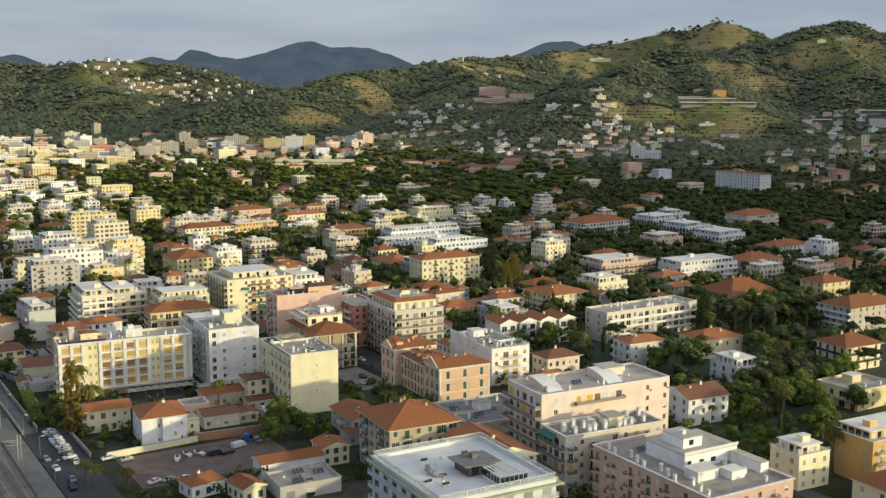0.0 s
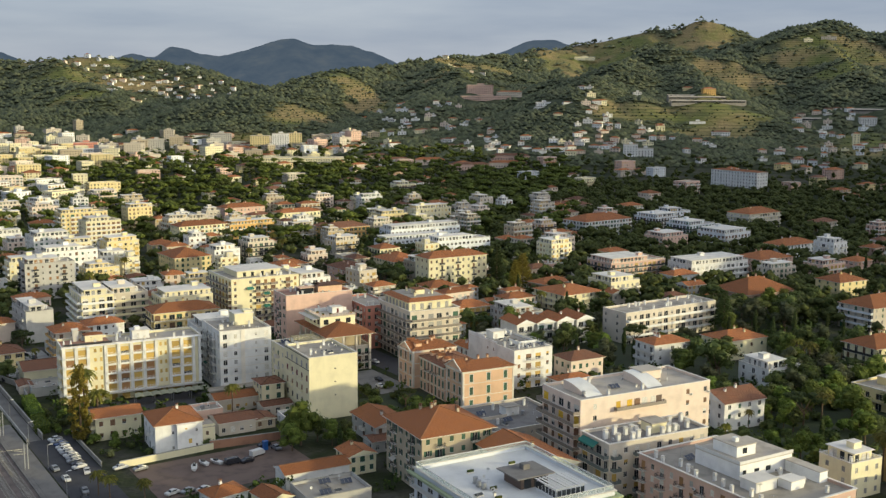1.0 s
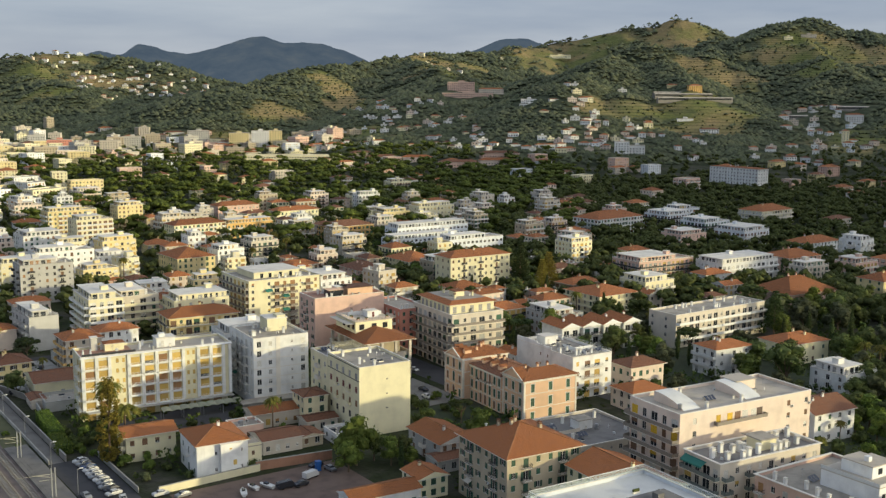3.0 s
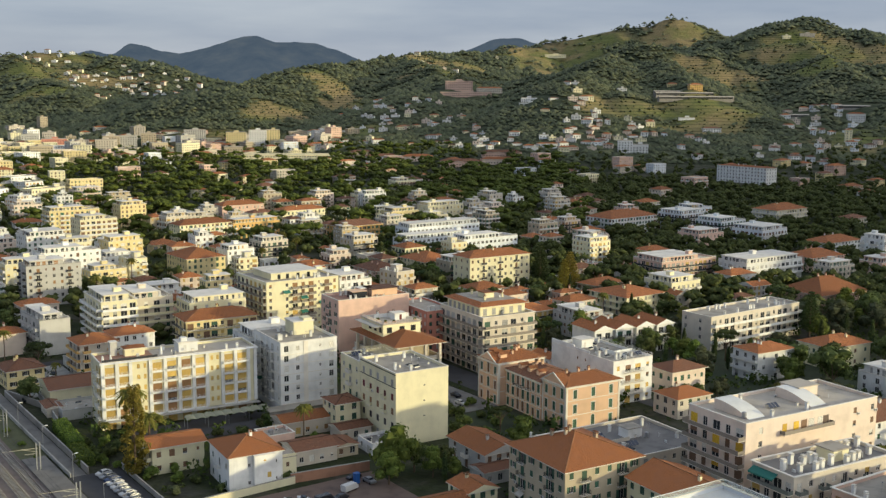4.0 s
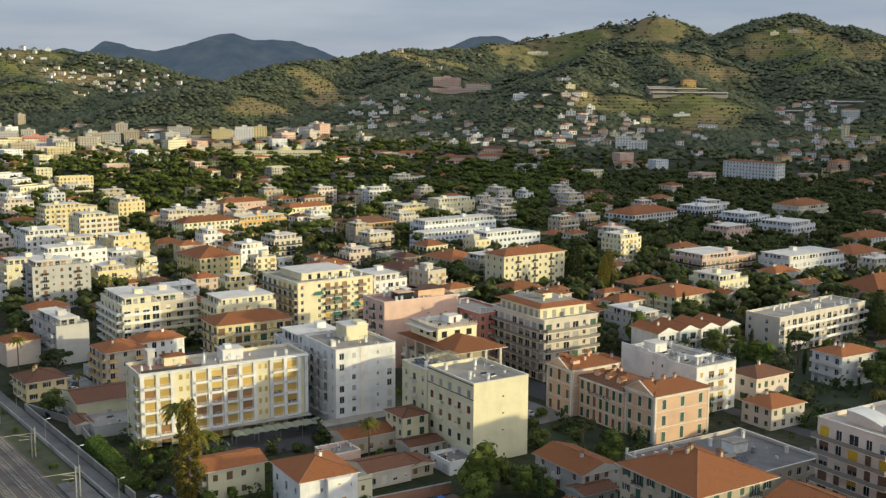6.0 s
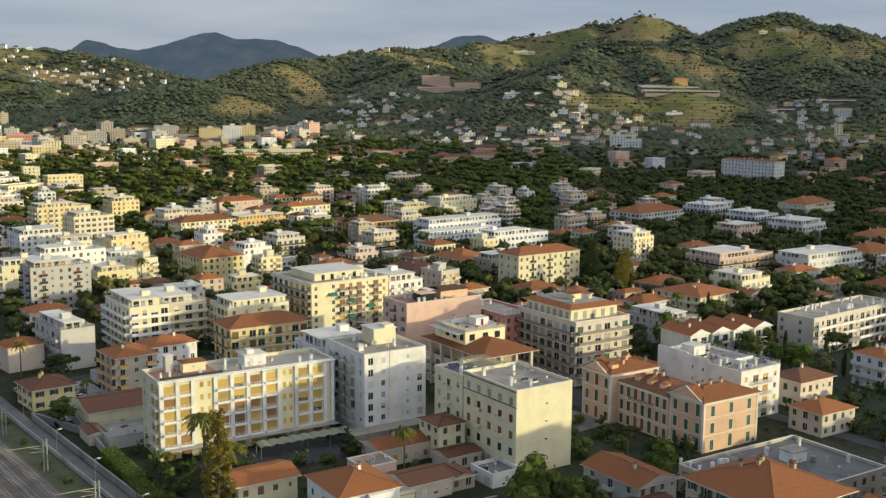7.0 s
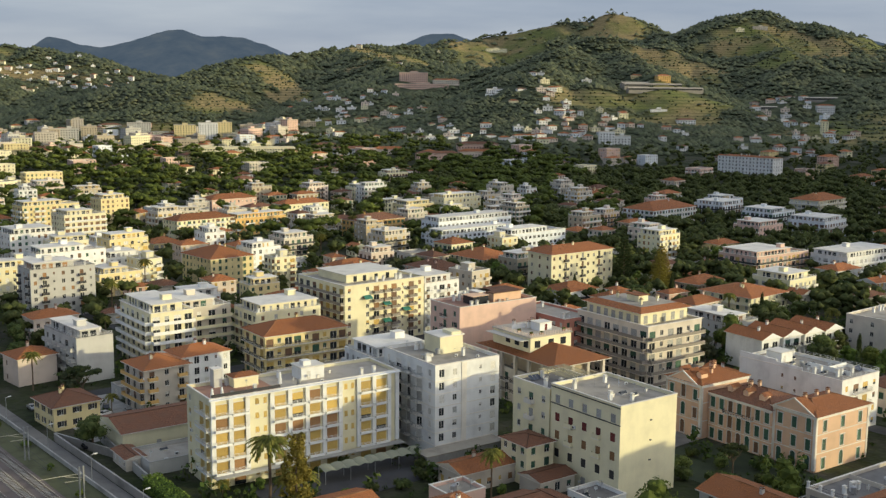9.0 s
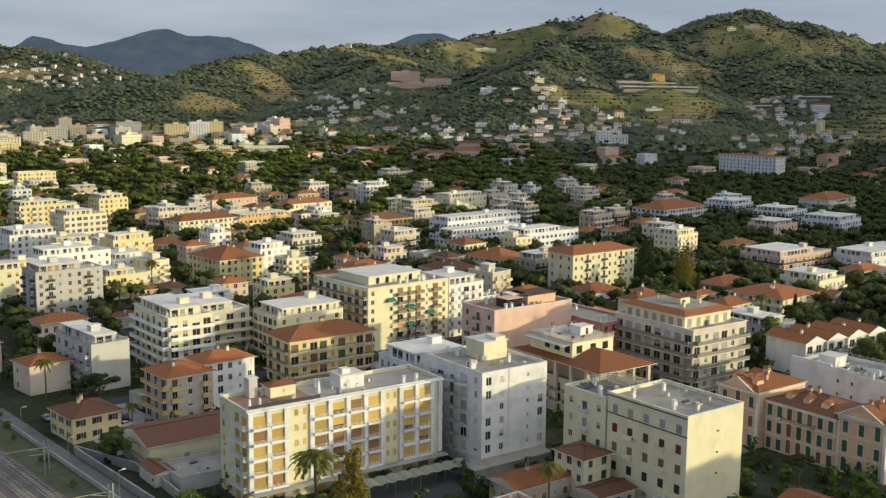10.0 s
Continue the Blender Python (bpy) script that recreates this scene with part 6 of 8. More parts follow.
MID("apartment_block", 405, 462, 40, 22, 12.4, -3, wall="pink", south="bal", west="bal", shut=("grey", "tan"))
MID("apartment_block", 446, 440, 44, 20, 11.0, -3, wall="white", south="bal", west="apt", shut=("white", "grey"), rail=WALLS["white"])
MID("apartment_block", 518, 536, 24, 18, 10.4, 0, wall="pink", west="bal")
MID("apartment_block", 514, 611, 48, 24, 12.4, 4, wall="whiteblue", roof="hip", south="bal", west="bal", tiles=TILES)
MID("apartment_block", 577, 604, 26, 22, 12.4, 4, wall="whiteblue", south="bal", west="bal")
MID("apartment_block", 568, 560, 28, 22, 12.4, 4, wall="whiteblue", south="bal", west="bal")
MID("apartment_block", 561, 520, 28, 24, 11.4, 4, wall="whiteblue", south="bal", west="bal")
MID("house", 507, 443, 28, 20, 8.4, -3, wall="pink", roof="hip", tiles=TILES)
MID("apartment_house", 654, 580, 38, 22, 12.4, 2, wall="cream", roof="hip", south="bal", west="bal", tiles=TILES)
MID("house", 566, 474, 34, 18, 8.4, 0, wall="white", roof="hip", tiles=TILES)
MID("house", 424, 432, 18, 12, 8.0, -4, wall="white", roof="hip", tiles=TILES)
# the pale hotel under the hill, and the long low hall
big_hotel, rg = MID("hotel", 862, 752, 16, 62, 16.6, 0, 5, "white", "hip", "wwww", "wdwdwdwdwdwdwdwd", near=False, shut=("grey", "brown"), kinds=("open", "open", "half"), bal=("each", "each"), rail=WALLS["white"], tiles=TILES, pitch=0.16, chimneys=5,
                    label="large pale hotel with rows of balconies below the hill", category="hotel", z0=10.5)
MID("factory_hall", 575, 1345, 130, 24, 8.5, -28, 2, "cream", "flat", "ribbon", "ribbon", shut=("grey",), kinds=("open",), deck=DECK_LIGHT, hut=False, chimneys=0, label="long low cream hall with ribbon windows", category="hall")


def clear(x, y, r):
    return all((x - a) ** 2 + (y - b) ** 2 > (r + c) ** 2 for a, b, c in TAKEN)


def in_sight(x, y, lo=-4, hi=70):
    return lo < math.degrees(math.atan2(x, y - 60)) < hi


# low houses and workshops in the gaps of the near town
rl = random.Random(31)
made = 0
for tries in range(6000):
    if made >= 42:
        break
    x, y = rl.uniform(84, 420), rl.uniform(330, 640)
    w, d = rl.uniform(6, 13), rl.uniform(6, 12)
    if 204 < x + w / 2 < 217 or 468 < y + d / 2 < 480 or not clear(x + w / 2, y + d / 2, math.hypot(w, d) / 2 * 0.8) or not in_sight(x, y):
        continue
    if x < 137 and y < 395 or (170 < x < 200 and 296 < y < 350):
        continue
    rfm = rl.choice(("flat", "hip", "gable", "hip"))
    building(rl.choice(("house", "workshop")), x, y, w, d, rl.uniform(3.2, 8.5), -4, wall=rl.choice(("cream", "beige", "white", "pink", "grey", "peach")), roof=rfm, south=rl.choice(("plain", "apt")), chimneys=1, hut=False,
             group="low houses between the blocks")
    made += 1

# blocks and houses packed between the measured ones
rp = random.Random(17)
made = 0
for tries in range(8000):
    if made >= 120:
        break
    a, r = radians(rp.uniform(2, 44)), rp.uniform(400, 900)
    x, y = r * math.sin(a), 80 + r * math.cos(a)
    w, d = rp.uniform(10, 22), rp.uniform(9, 15)
    if x < 84 or 204 < x + w / 2 < 217 or 466 < y + d / 2 < 482 or not clear(x + w / 2, y + d / 2, math.hypot(w, d) / 2 * 0.86):
        continue
    flat = rp.random() < 0.45
    # east of x 250 darker wall tones stand for the shaded house fronts
    building("apartment_block" if flat else "house", x, y, w, d, rp.uniform(9, 15) if flat else rp.uniform(6.5, 11), rp.uniform(-6, 6), wall=rp.choice(("cream", "yellow", "yellow", "white", "peach", "cream") if x < 250 else ("tan", "beige", "cream", "peach", "tan", "white", "beige")), roof="flat" if flat else "hip",
             south=rp.choice(("apt", "bal", "plain")), west=rp.choice(("apt", "bal", "plain")), chimneys=1, hut=flat, group="houses of the town", back="blank", tiles=rp.choice((TILES, TILES, TILES_BROWN)))
    made += 1

rf = random.Random(11)
made = 0
for tries in range(9000):
    if made >= 265:
        break
    a, r = radians(rf.uniform(1, 62) if rf.random() < 0.7 else rf.uniform(1, 16)), rf.uniform(400, 1750)
    x, y = r * math.sin(a), 80 + r * math.cos(a)
    if y < 395 and x < 430 or x < 30:
        continue
    if land(x, y) > base_height(x, y) + 6:
        continue
    deg = math.degrees(a)
    dense = 1.0 if (deg < 15 or (r < 900 and deg < 30)) else 0.55
    if 14 < deg < 40 and 900 < r < 1500:
        dense = 0.30
    if rf.random() > dense:
        continue
    city = deg < 16 and r > 500
    if city and rf.random() < 0.7:
        w, d, h, rfm = rf.uniform(14, 30), rf.uniform(12, 18), rf.uniform(11, 17 if r > 800 else 20), "flat"
        wl = rf.choice(("cream", "yellow", "white", "cream", "peach", "yellow"))
    elif rf.random() < 0.30:
        w, d, h, rfm = rf.uniform(14, 26), rf.uniform(11, 16), rf.uniform(9, 15), "flat"
        wl = rf.choice(("cream", "white", "whiteblue", "pink", "beige"))
    else:
        w, d, h, rfm = rf.uniform(10, 22), rf.uniform(9, 15), rf.uniform(6, 12), "hip"
        wl = rf.choice(("cream", "yellow", "pink", "white", "beige", "peach", "cream"))
    if not clear(x + w / 2, y + d / 2, math.hypot(w, d) / 2 * (0.92 if city else 1.02)):
        continue
    building("apartment_block" if rfm == "flat" else "house", x, y, w, d, h, rf.uniform(-8, 8) if deg > 14 else rf.choice((-5, 20, 4)), wall=wl, roof=rfm,
             south=rf.choice(("plain", "apt", "bal")) if r < 1100 else "plain", west=rf.choice(("plain", "apt")) if r < 1100 else "plain", chimneys=1 if r < 750 else 0, hut=rfm == "flat" and r < 1000 and rf.random() < 0.7, group="houses of the town", z0=land(x, y) - 0.3, back="blank")
    made += 1

def far_block(name, x, y, w, d, h, rot, wall, roof, label, group, sink=0.0):
    """A distant house in one mesh: walls, window openings, roof."""
    z = land(x, y) - sink
    if roof == "hip":
        s, top = hip_shape(w, d, h, 0.6, 0.36)
    else:
        s = Shape()
        s.box(-0.3, -0.3, h, w + 0.3, d + 0.3, h + 0.5, 1)
        s.box(w * 0.4, d * 0.4, h + 0.5, w * 0.65, d * 0.75, h + 2.8, 2)
    s.box(0, 0, -1.5, w, d, h - 0.01, 2)
    for f in range(max(1, int(h / 3.1))):
        zz = 1.0 + f * 3.1
        if zz + 1.5 > h:
            break
        for k in range(int(w / 3.4)):
            u = (k + 0.5) * w / int(w / 3.4)
            s.face(((u - 0.6, -0.05, zz), (u + 0.6, -0.05, zz), (u + 0.6, -0.05, zz + 1.5), (u - 0.6, -0.05, zz + 1.5)), 3)
        for k in range(int(d / 3.4)):
            u = (k + 0.5) * d / int(d / 3.4)
            s.face(((-0.05, u + 0.6, zz), (-0.05, u - 0.6, zz), (-0.05, u - 0.6, zz + 1.5), (-0.05, u + 0.6, zz + 1.5)), 3)
    tl = TILES if (int(x) + int(y)) % 3 else TILES_BROWN
    TAKEN.append((x + w / 2, y + d / 2, math.hypot(w, d) / 2))
    return tagged(put(name, s.data(name, [tl if roof == "hip" else DECK, DECK_LIGHT if roof != "hip" else TRIM, WALLS[wall], GLASS]), None, pose(x, y, z, 0, 0, rot)), label, "building" if "block" in name else "house", group)


# great buildings on the slopes: x, y, width, depth, height, turn, wall, roof
for x, y, w, d, h, rot, wl, rf, label in (
        (1150, 1700, 50, 16, 17, -34, "pink", "flat", "large dusty pink hotel high on the hillside"),
        (1110, 1660, 92, 14, 8, -34, "pink", "flat", "long low pink wing below the hillside hotel"),
        (1178, 1640, 46, 12, 8, -30, "beige", "hip", "long pale house with a tiled roof on the slope"),
        (1363, 1351, 17, 11, 8, -38, "yellow", "hip", "yellow house above the hillside greenhouses"),
        (1308, 1252, 21, 13, 10, -30, "ochre", "hip", "ochre house with an orange tiled roof"),
        (1259, 1364, 15, 11, 10, -38, "white", "flat", "white house among terraces on the hill"),
        (1877, 1513, 17, 11, 9, -42, "cream", "flat", "cream house under the hilltop"),
        (1905, 1492, 30, 10, 8, -46, "beige", "flat", "long pale house on the hilltop"),
        (2116, 2541, 62, 12, 9, -36, "cream", "flat", "pale buildings on the far crest"),
        (1050, 1360, 24, 13, 11, -38, "white", "flat", "bright white stepped villa on the slope"),
        (1040, 1352, 34, 9, 7, -38, "white", "flat", "bright white stepped villa on the slope"),
        (955, 1052, 18, 14, 17, -40, "white", "flat", "tall white house with a tower at the foot of the hill"),
        (972, 1044, 20, 13, 12, -40, "white", "flat", "white house at the foot of the hill"),
        (1190, 1120, 26, 11, 7, -40, "white", "hip", "white farmhouse below the brown field"),
        (1203, 1178, 24, 9, 6, -40, "white", "flat", "white sheds on the edge of the field"),
        (1465, 1071, 26, 12, 12, -44, "white", "hip", "white villa with cypresses on the slope"),
        (1330, 982, 9, 9, 20, -44, "cream", "hip", "cream bell tower beside the slope"),
        (740, 1135, 50, 15, 9, -30, "pink", "hip", "long pink house under a red tiled roof"),
        (785, 1112, 48, 15, 9, -30, "peach", "hip", "long peach house under a red tiled roof"),
        (815, 1150, 50, 15, 9, -30, "pink", "hip", "long pink house under a red tiled roof"),
        (698, 1240, 42, 15, 10, -28, "white", "hip", "long white house under a red tiled roof"),
        (742, 1222, 40, 16, 9, -28, "peach", "hip", "long peach house under a red tiled roof"),
        (672, 1607, 30, 16, 25, -24, "yellow", "flat", "yellow apartment tower in the valley"),
        (703, 1592, 27, 16, 27, -24, "white", "flat", "white apartment tower in the valley"),
        (728, 1582, 20, 16, 25, -24, "yellow", "flat", "yellow apartment tower in the valley"),
        (640, 1695, 34, 14, 22, -22, "grey", "flat", "grey apartment tower in the valley"),
        (575, 1706, 22, 15, 21, -20, "tan", "flat", "tan apartment tower in the valley"),
        (485, 1612, 23, 15, 23, -18, "tan", "flat", "tan apartment tower in the valley"),
        (511, 1616, 24, 15, 23, -18, "grey", "flat", "grey apartment tower in the valley"),
        (405, 1632, 34, 15, 20, -16, "rose", "flat", "brick red block in the valley"),
        (378, 1440, 60, 14, 9, -16, "cream", "hip", "long cream house under a tiled roof")):
    far_block("hill_house" if h < 20 else "apartment_block", x, y, w, d, h, rot, wl, rf, label, "", 1.5)

# glasshouses: long low bays with pale ridged roofs
for gx, gy, ln, wd, rot in ((1222, 1236, 124, 8, -24), (1238, 1258, 96, 8, -24), (1260, 1282, 60, 8, -26), (1095, 2188, 50, 26, -30), (1500, 1112, 62, 34, -42), (1425, 1150, 40, 12, -35)):
    g = Shape()
    bays = max(1, int(wd / 8))
    g.box(0, 0, -5, ln, wd, 3.0, 0)
    for k in range(bays):
        v0, v1 = wd * k / bays, wd * (k + 1) / bays
        g.face(((-0.4, v0 - 0.3, 3.05), (ln + 0.4, v0 - 0.3, 3.05), (ln + 0.4, (v0 + v1) / 2, 4.6), (-0.4, (v0 + v1) / 2, 4.6)), 1)
        g.face(((ln + 0.4, v1, 3.05), (-0.4, v1, 3.05), (-0.4, (v0 + v1) / 2, 4.6), (ln + 0.4, (v0 + v1) / 2, 4.6)), 1)
        for u in (0, ln):
            g.face(((u, v0, 3.0), (u, v1, 3.0), (u, (v0 + v1) / 2, 4.5)), 1)
    for q in range(int(ln / 3.2)):
        g.box(0.4 + q * 3.2, -0.06, 0.3, 3.0 + q * 3.2, 0, 2.8, 2)
    ob = put("greenhouse", g.data("greenhouse", [STONE, DECK_LIGHT, GLASS]), None, pose(gx, gy, land(gx + ln * 0.4, gy - ln * 0.2) - 0.2, 0, 0, rot))
    TAKEN.append((gx + ln * 0.45, gy - ln * 0.2, ln * 0.4))
    tagged(ob, "long low pale-roofed greenhouse on the hillside", "greenhouse", "hillside greenhouses")

# the far end of the town in the valley
rv = random.Random(41)
made = 0
for tries in range(6000):
    if made >= 105:
        break
    a, r = radians(rv.uniform(9, 30)), rv.uniform(1420, 2150)
    x, y = r * math.sin(a), 60 + r * math.cos(a)
    if land(x, y) > 30 or not clear(x, y, 9):
        continue
    tall = rv.random() < 0.40
    w, d, h = (rv.uniform(14, 30), rv.uniform(12, 16), rv.uniform(12, 21)) if tall else (rv.uniform(12, 34), rv.uniform(9, 14), rv.uniform(6, 10))
    # dim wall tones stand for the haze and shade over the valley
    wl = rv.choice(("cream", "beige", "tan", "pink", "beige", "white", "grey"))
    far_block("apartment_block" if tall else "house", x, y, w, d, h, rv.uniform(-25, 20), wl, "flat" if tall or rv.random() < 0.4 else "hip", "distant pale apartment block in the valley" if tall else "distant pale house in the valley",
              "distant town in the valley")
    made += 1
# villages on the slopes: centre, reach, houses
VILLAGES = ((985, 1616, 75, 15), (970, 1511, 75, 13), (903, 1541, 60, 8), (1028, 1207, 45, 9), (1093, 1205, 50, 9), (1001, 1144, 55, 12), (925, 1360, 55, 9), (879, 1199, 60, 9), (911, 1156, 45, 7), (936, 1118, 45, 8),
            (1050, 1279, 45, 5), (1117, 1315, 50, 5), (1025, 1809, 60, 6), (798, 1589, 70, 9), (773, 1442, 70, 10), (860, 1290, 60, 8))
FAR_VILLAGES = ((1438, 1151, 70, 8), (1368, 1050, 60, 9), (1285, 965, 60, 10), (1161, 947, 80, 11), (1477, 1117, 50, 4), (774, 2665, 50, 10), (855, 2592, 60, 9), (892, 2511, 70, 12), (1010, 2600, 60, 10), (930, 2700, 90, 8), (700, 2880, 120, 12),
                (690, 2420, 70, 5), (1450, 2340, 150, 9), (1800, 2480, 90, 4), (1060, 1040, 80, 10))
for vx, vy, vr, vn in VILLAGES + FAR_VILLAGES:
    made = 0
    for tries in range(60):
        if made >= vn:
            break
        a, r = rv.uniform(0, 2 * math.pi), vr * math.sqrt(rv.random())
        x, y = vx + r * math.cos(a), vy + r * math.sin(a)
        if not clear(x, y, 6):
            continue
        far_block("hill_house", x, y, rv.uniform(8, 15), rv.uniform(7, 10), rv.uniform(4.5, 8.5), rv.uniform(-55, -10), rv.choice(("white", "white", "cream", "whiteblue", "peach", "white")), rv.choice(("hip", "hip", "flat")),
                  "distant pale house on the wooded hillside", "distant houses on the hillside", 1.5)
        made += 1


# ---- trees ----
def leaves(s, rng, cx, cy, cz, rx, ry, rz, n, size, m=0, shell=0.55):
    """n leaf sprays inside an ellipsoid, thicker towards its skin."""
    for _ in range(n):
        while True:
            a, b, c = rng.uniform(-1, 1), rng.uniform(-1, 1), rng.uniform(-1, 1)
            q = a * a + b * b + c * c
            if 0.01 < q <= 1 and (q > shell * shell or rng.random() < 0.3):
                break
        p = Vector((cx + a * rx, cy + b * ry, cz + c * rz))
        nrm = (Vector((a, b, c + 0.35)).normalized() + Vector((rng.uniform(-1, 1), rng.uniform(-1, 1), rng.uniform(-1, 1))) * 0.7).normalized()
        u = nrm.orthogonal().normalized()
        u = (Matrix.Rotation(rng.uniform(0, 6.28), 3, nrm) @ u) * size * rng.uniform(0.6, 1.3)
        v = nrm.cross(u) * rng.uniform(0.6, 1.0)
        s.face((tuple(p - u), tuple(p - v * 0.7), tuple(p + u), tuple(p + v * 0.7)), m)


def heart(s, rng, cx, cy, cz, r, squash=0.8):
    """A dented lump of close leaves inside a crown."""
    p = [(0, 0, 1), (0, 0, -1)]
    for k in range(5):
        a = 2 * math.pi * k / 5 + rng.uniform(-0.2, 0.2)
        p += [(0.87 * math.cos(a), 0.87 * math.sin(a), 0.5), (0.87 * math.cos(a + 0.63), 0.87 * math.sin(a + 0.63), -0.5)]
    p = [(cx + x * r * q, cy + y * r * q, cz + z * r * q * squash) for (x, y, z), q in ((v, rng.uniform(0.75, 1.1)) for v in p)]
    up, lo = [2, 4, 6, 8, 10], [3, 5, 7, 9, 11]
    for k in range(5):
        j = (k + 1) % 5
        for t in ((0, up[k], up[j]), (up[k], lo[k], up[j]), (up[j], lo[k], lo[j]), (1, lo[j], lo[k])):
            s.face([p[i] for i in t])


def make_tree(name, trunk, crown, leaf, label):
    def thing():
        base = new(name, None)
        put("trunk", trunk.data("trunk", [BARK]), base)
        put("crown", crown.data("crown", [leaf]), base)
        tagged(base, label, "tree")
        return base
    return thing()


def limbs(s, rng, h0, h1, r, spread, n):
    s.tube((0, 0, -0.3), (0, 0, h0), r, r * 0.7, 8)
    for k in range(n):
        a = 2 * math.pi * k / n + rng.uniform(-0.4, 0.4)
        s.tube((0, 0, h0 * rng.uniform(0.75, 1.0)), (spread * math.cos(a), spread * math.sin(a), h1 * rng.uniform(0.85, 1.05)), r * 0.45, r * 0.12, 5)


def broad_tree(seed, leaf, label):
    rng = random.Random(seed)
    t, c = Shape(), Shape()
    limbs(t, rng, 2.6, 5.2, 0.24, 2.0, 6)
    for k in range(12):
        a, q = rng.uniform(0, 6.28), rng.uniform(0.3, 2.6)
        r = rng.uniform(1.1, 1.9)
        z = rng.uniform(3.4, 7.2) - q * 0.35
        heart(c, rng, q * math.cos(a), q * math.sin(a), z, r * 0.92)
        leaves(c, rng, q * math.cos(a), q * math.sin(a), z, r * 1.05, r * 1.05, r * 0.85, 72, 0.30, shell=0.8)
    return make_tree("broadleaf_tree", t, c, leaf, label)


def umbrella_pine(seed):
    rng = random.Random(seed)
    t, c = Shape(), Shape()
    limbs(t, rng, 6.0, 9.2, 0.3, 3.2, 8)
    for k in range(16):
        a, q = rng.uniform(0, 6.28), 4.4 * math.sqrt(rng.random())
        r = rng.uniform(1.2, 1.9)
        z = 10.2 - q * 0.18 + rng.uniform(-0.3, 0.4)
        heart(c, rng, q * math.cos(a), q * math.sin(a), z, r * 0.95, 0.5)
        leaves(c, rng, q * math.cos(a), q * math.sin(a), z, r, r, r * 0.52, 80, 0.30, shell=0.8)
    return make_tree("umbrella_pine", t, c, LEAF_PINE, "dark green umbrella pine with a flat spreading crown")


def cypress(seed):
    rng = random.Random(seed)
    t, c = Shape(), Shape()
    t.tube((0, 0, -0.3), (0, 0, 8), 0.18, 0.05, 6)
    for k in range(12):
        z = 1.0 + k * 0.85
        r = 1.15 * math.sin(math.pi * min(1, (k + 1.6) / 13.6)) ** 0.8 + 0.1
        heart(c, rng, 0, 0, z, r * 0.85, 0.9)
        leaves(c, rng, 0, 0, z, r, r, 0.8, 60, 0.24)
    return make_tree("cypress", t, c, LEAF_PINE, "slender dark green cypress")


def araucaria(seed, leaf=None):
    rng = random.Random(seed)
    t, c = Shape(), Shape()
    t.tube((0, 0, -0.3), (0, 0, 20), 0.32, 0.05, 7)
    for k in range(15):
        z = 4.0 + k * 1.12
        r = 4.6 * (1 - k / 16.5) ** 0.8
        n = 6 if k < 11 else 5
        for j in range(n):
            a = 2 * math.pi * (j + 0.5 * (k % 2)) / n + rng.uniform(-0.15, 0.15)
            e = (r * math.cos(a), r * math.sin(a), z + 0.1 * r)
            t.tube((0, 0, z - 0.15 * r), e, 0.04, 0.015, 4)
            for q in (0.45, 0.75, 1.0):
                leaves(c, rng, e[0] * q, e[1] * q, z + 0.1 * r * q + 0.1, 0.30 * r * 0.6 + 0.3, 0.30 * r * 0.6 + 0.3, 0.34, 22, 0.32)
    return make_tree("araucaria", t, c, leaf or LEAF_PINE, "tall layered araucaria conifer among the houses")


def tall_conifer(seed):
    """A high, ragged column of drooping golden-green sprays."""
    rng = random.Random(seed)
    t, c = Shape(), Shape()
    t.tube((0, 0, -0.3), (0.3, 0.2, 22), 0.4, 0.06, 8)
    for k in range(34):
        z = 2.2 + k * 0.62
        r = 4.0 * min(1, (k + 4) / 10) * (1 - k / 36.0) ** 0.55
        for j in range(3):
            a = rng.uniform(0, 6.28)
            q = r * rng.uniform(0.35, 0.95)
            e = (q * math.cos(a), q * math.sin(a), z + rng.uniform(-0.5, 0.4))
            if j == 0:
                t.tube((0.1, 0.1, z), e, 0.05, 0.02, 4)
            leaves(c, rng, *e, rng.uniform(0.6, 1.15), rng.uniform(0.6, 1.15), rng.uniform(0.6, 1.0), 52, 0.32)
    return make_tree("conifer", t, c, LEAF_GOLD, "tall ragged conifer with golden-green sprays beside the street")


def hedge(x, y, length, width, high, rot, label):
    """A clipped hedge: a rounded box of small leaf sprays round a dense heart."""
    rng = random.Random(int(x * 3 + y))
    base = new("hedge", None)
    base.matrix_basis = pose(x, y, land(x, y), 0, 0, rot)
    c, s = Shape(), Shape()
    c.box(0.35, 0.35, 0, width - 0.35, length - 0.35, high - 0.35)
    put("heart", c.data("heart", [CLUMP_LEAF]), base)
    for _ in range(int((width * length + 2 * high * (width + length)) * 11)):
        f = rng.random() * (width * length + 2 * high * (width + length))
        lump = 0.3 * math.sin(rng.uniform(0, 6.28))
        if f < width * length:
            leaves(s, rng, rng.uniform(0.1, width - 0.1), rng.uniform(0.1, length - 0.1), high + lump * 0.5, 0.2, 0.2, 0.12, 1, 0.24)
        elif f < width * length + 2 * high * width:
            leaves(s, rng, rng.uniform(0.1, width - 0.1), rng.choice((0.15, length - 0.15)), rng.uniform(0, high), 0.2, 0.25, 0.2, 1, 0.24)
        else:
            leaves(s, rng, rng.choice((0.15, width - 0.15)), rng.uniform(0.1, length - 0.1), rng.uniform(0, high), 0.25, 0.2, 0.2, 1, 0.24)
    put("leaf_skin", s.data("leaf_skin", [LEAF_BRIGHT]), base)
    TAKEN.append((x + width / 2, y + length / 2, 3.0))
    return tagged(base, label, "hedge")


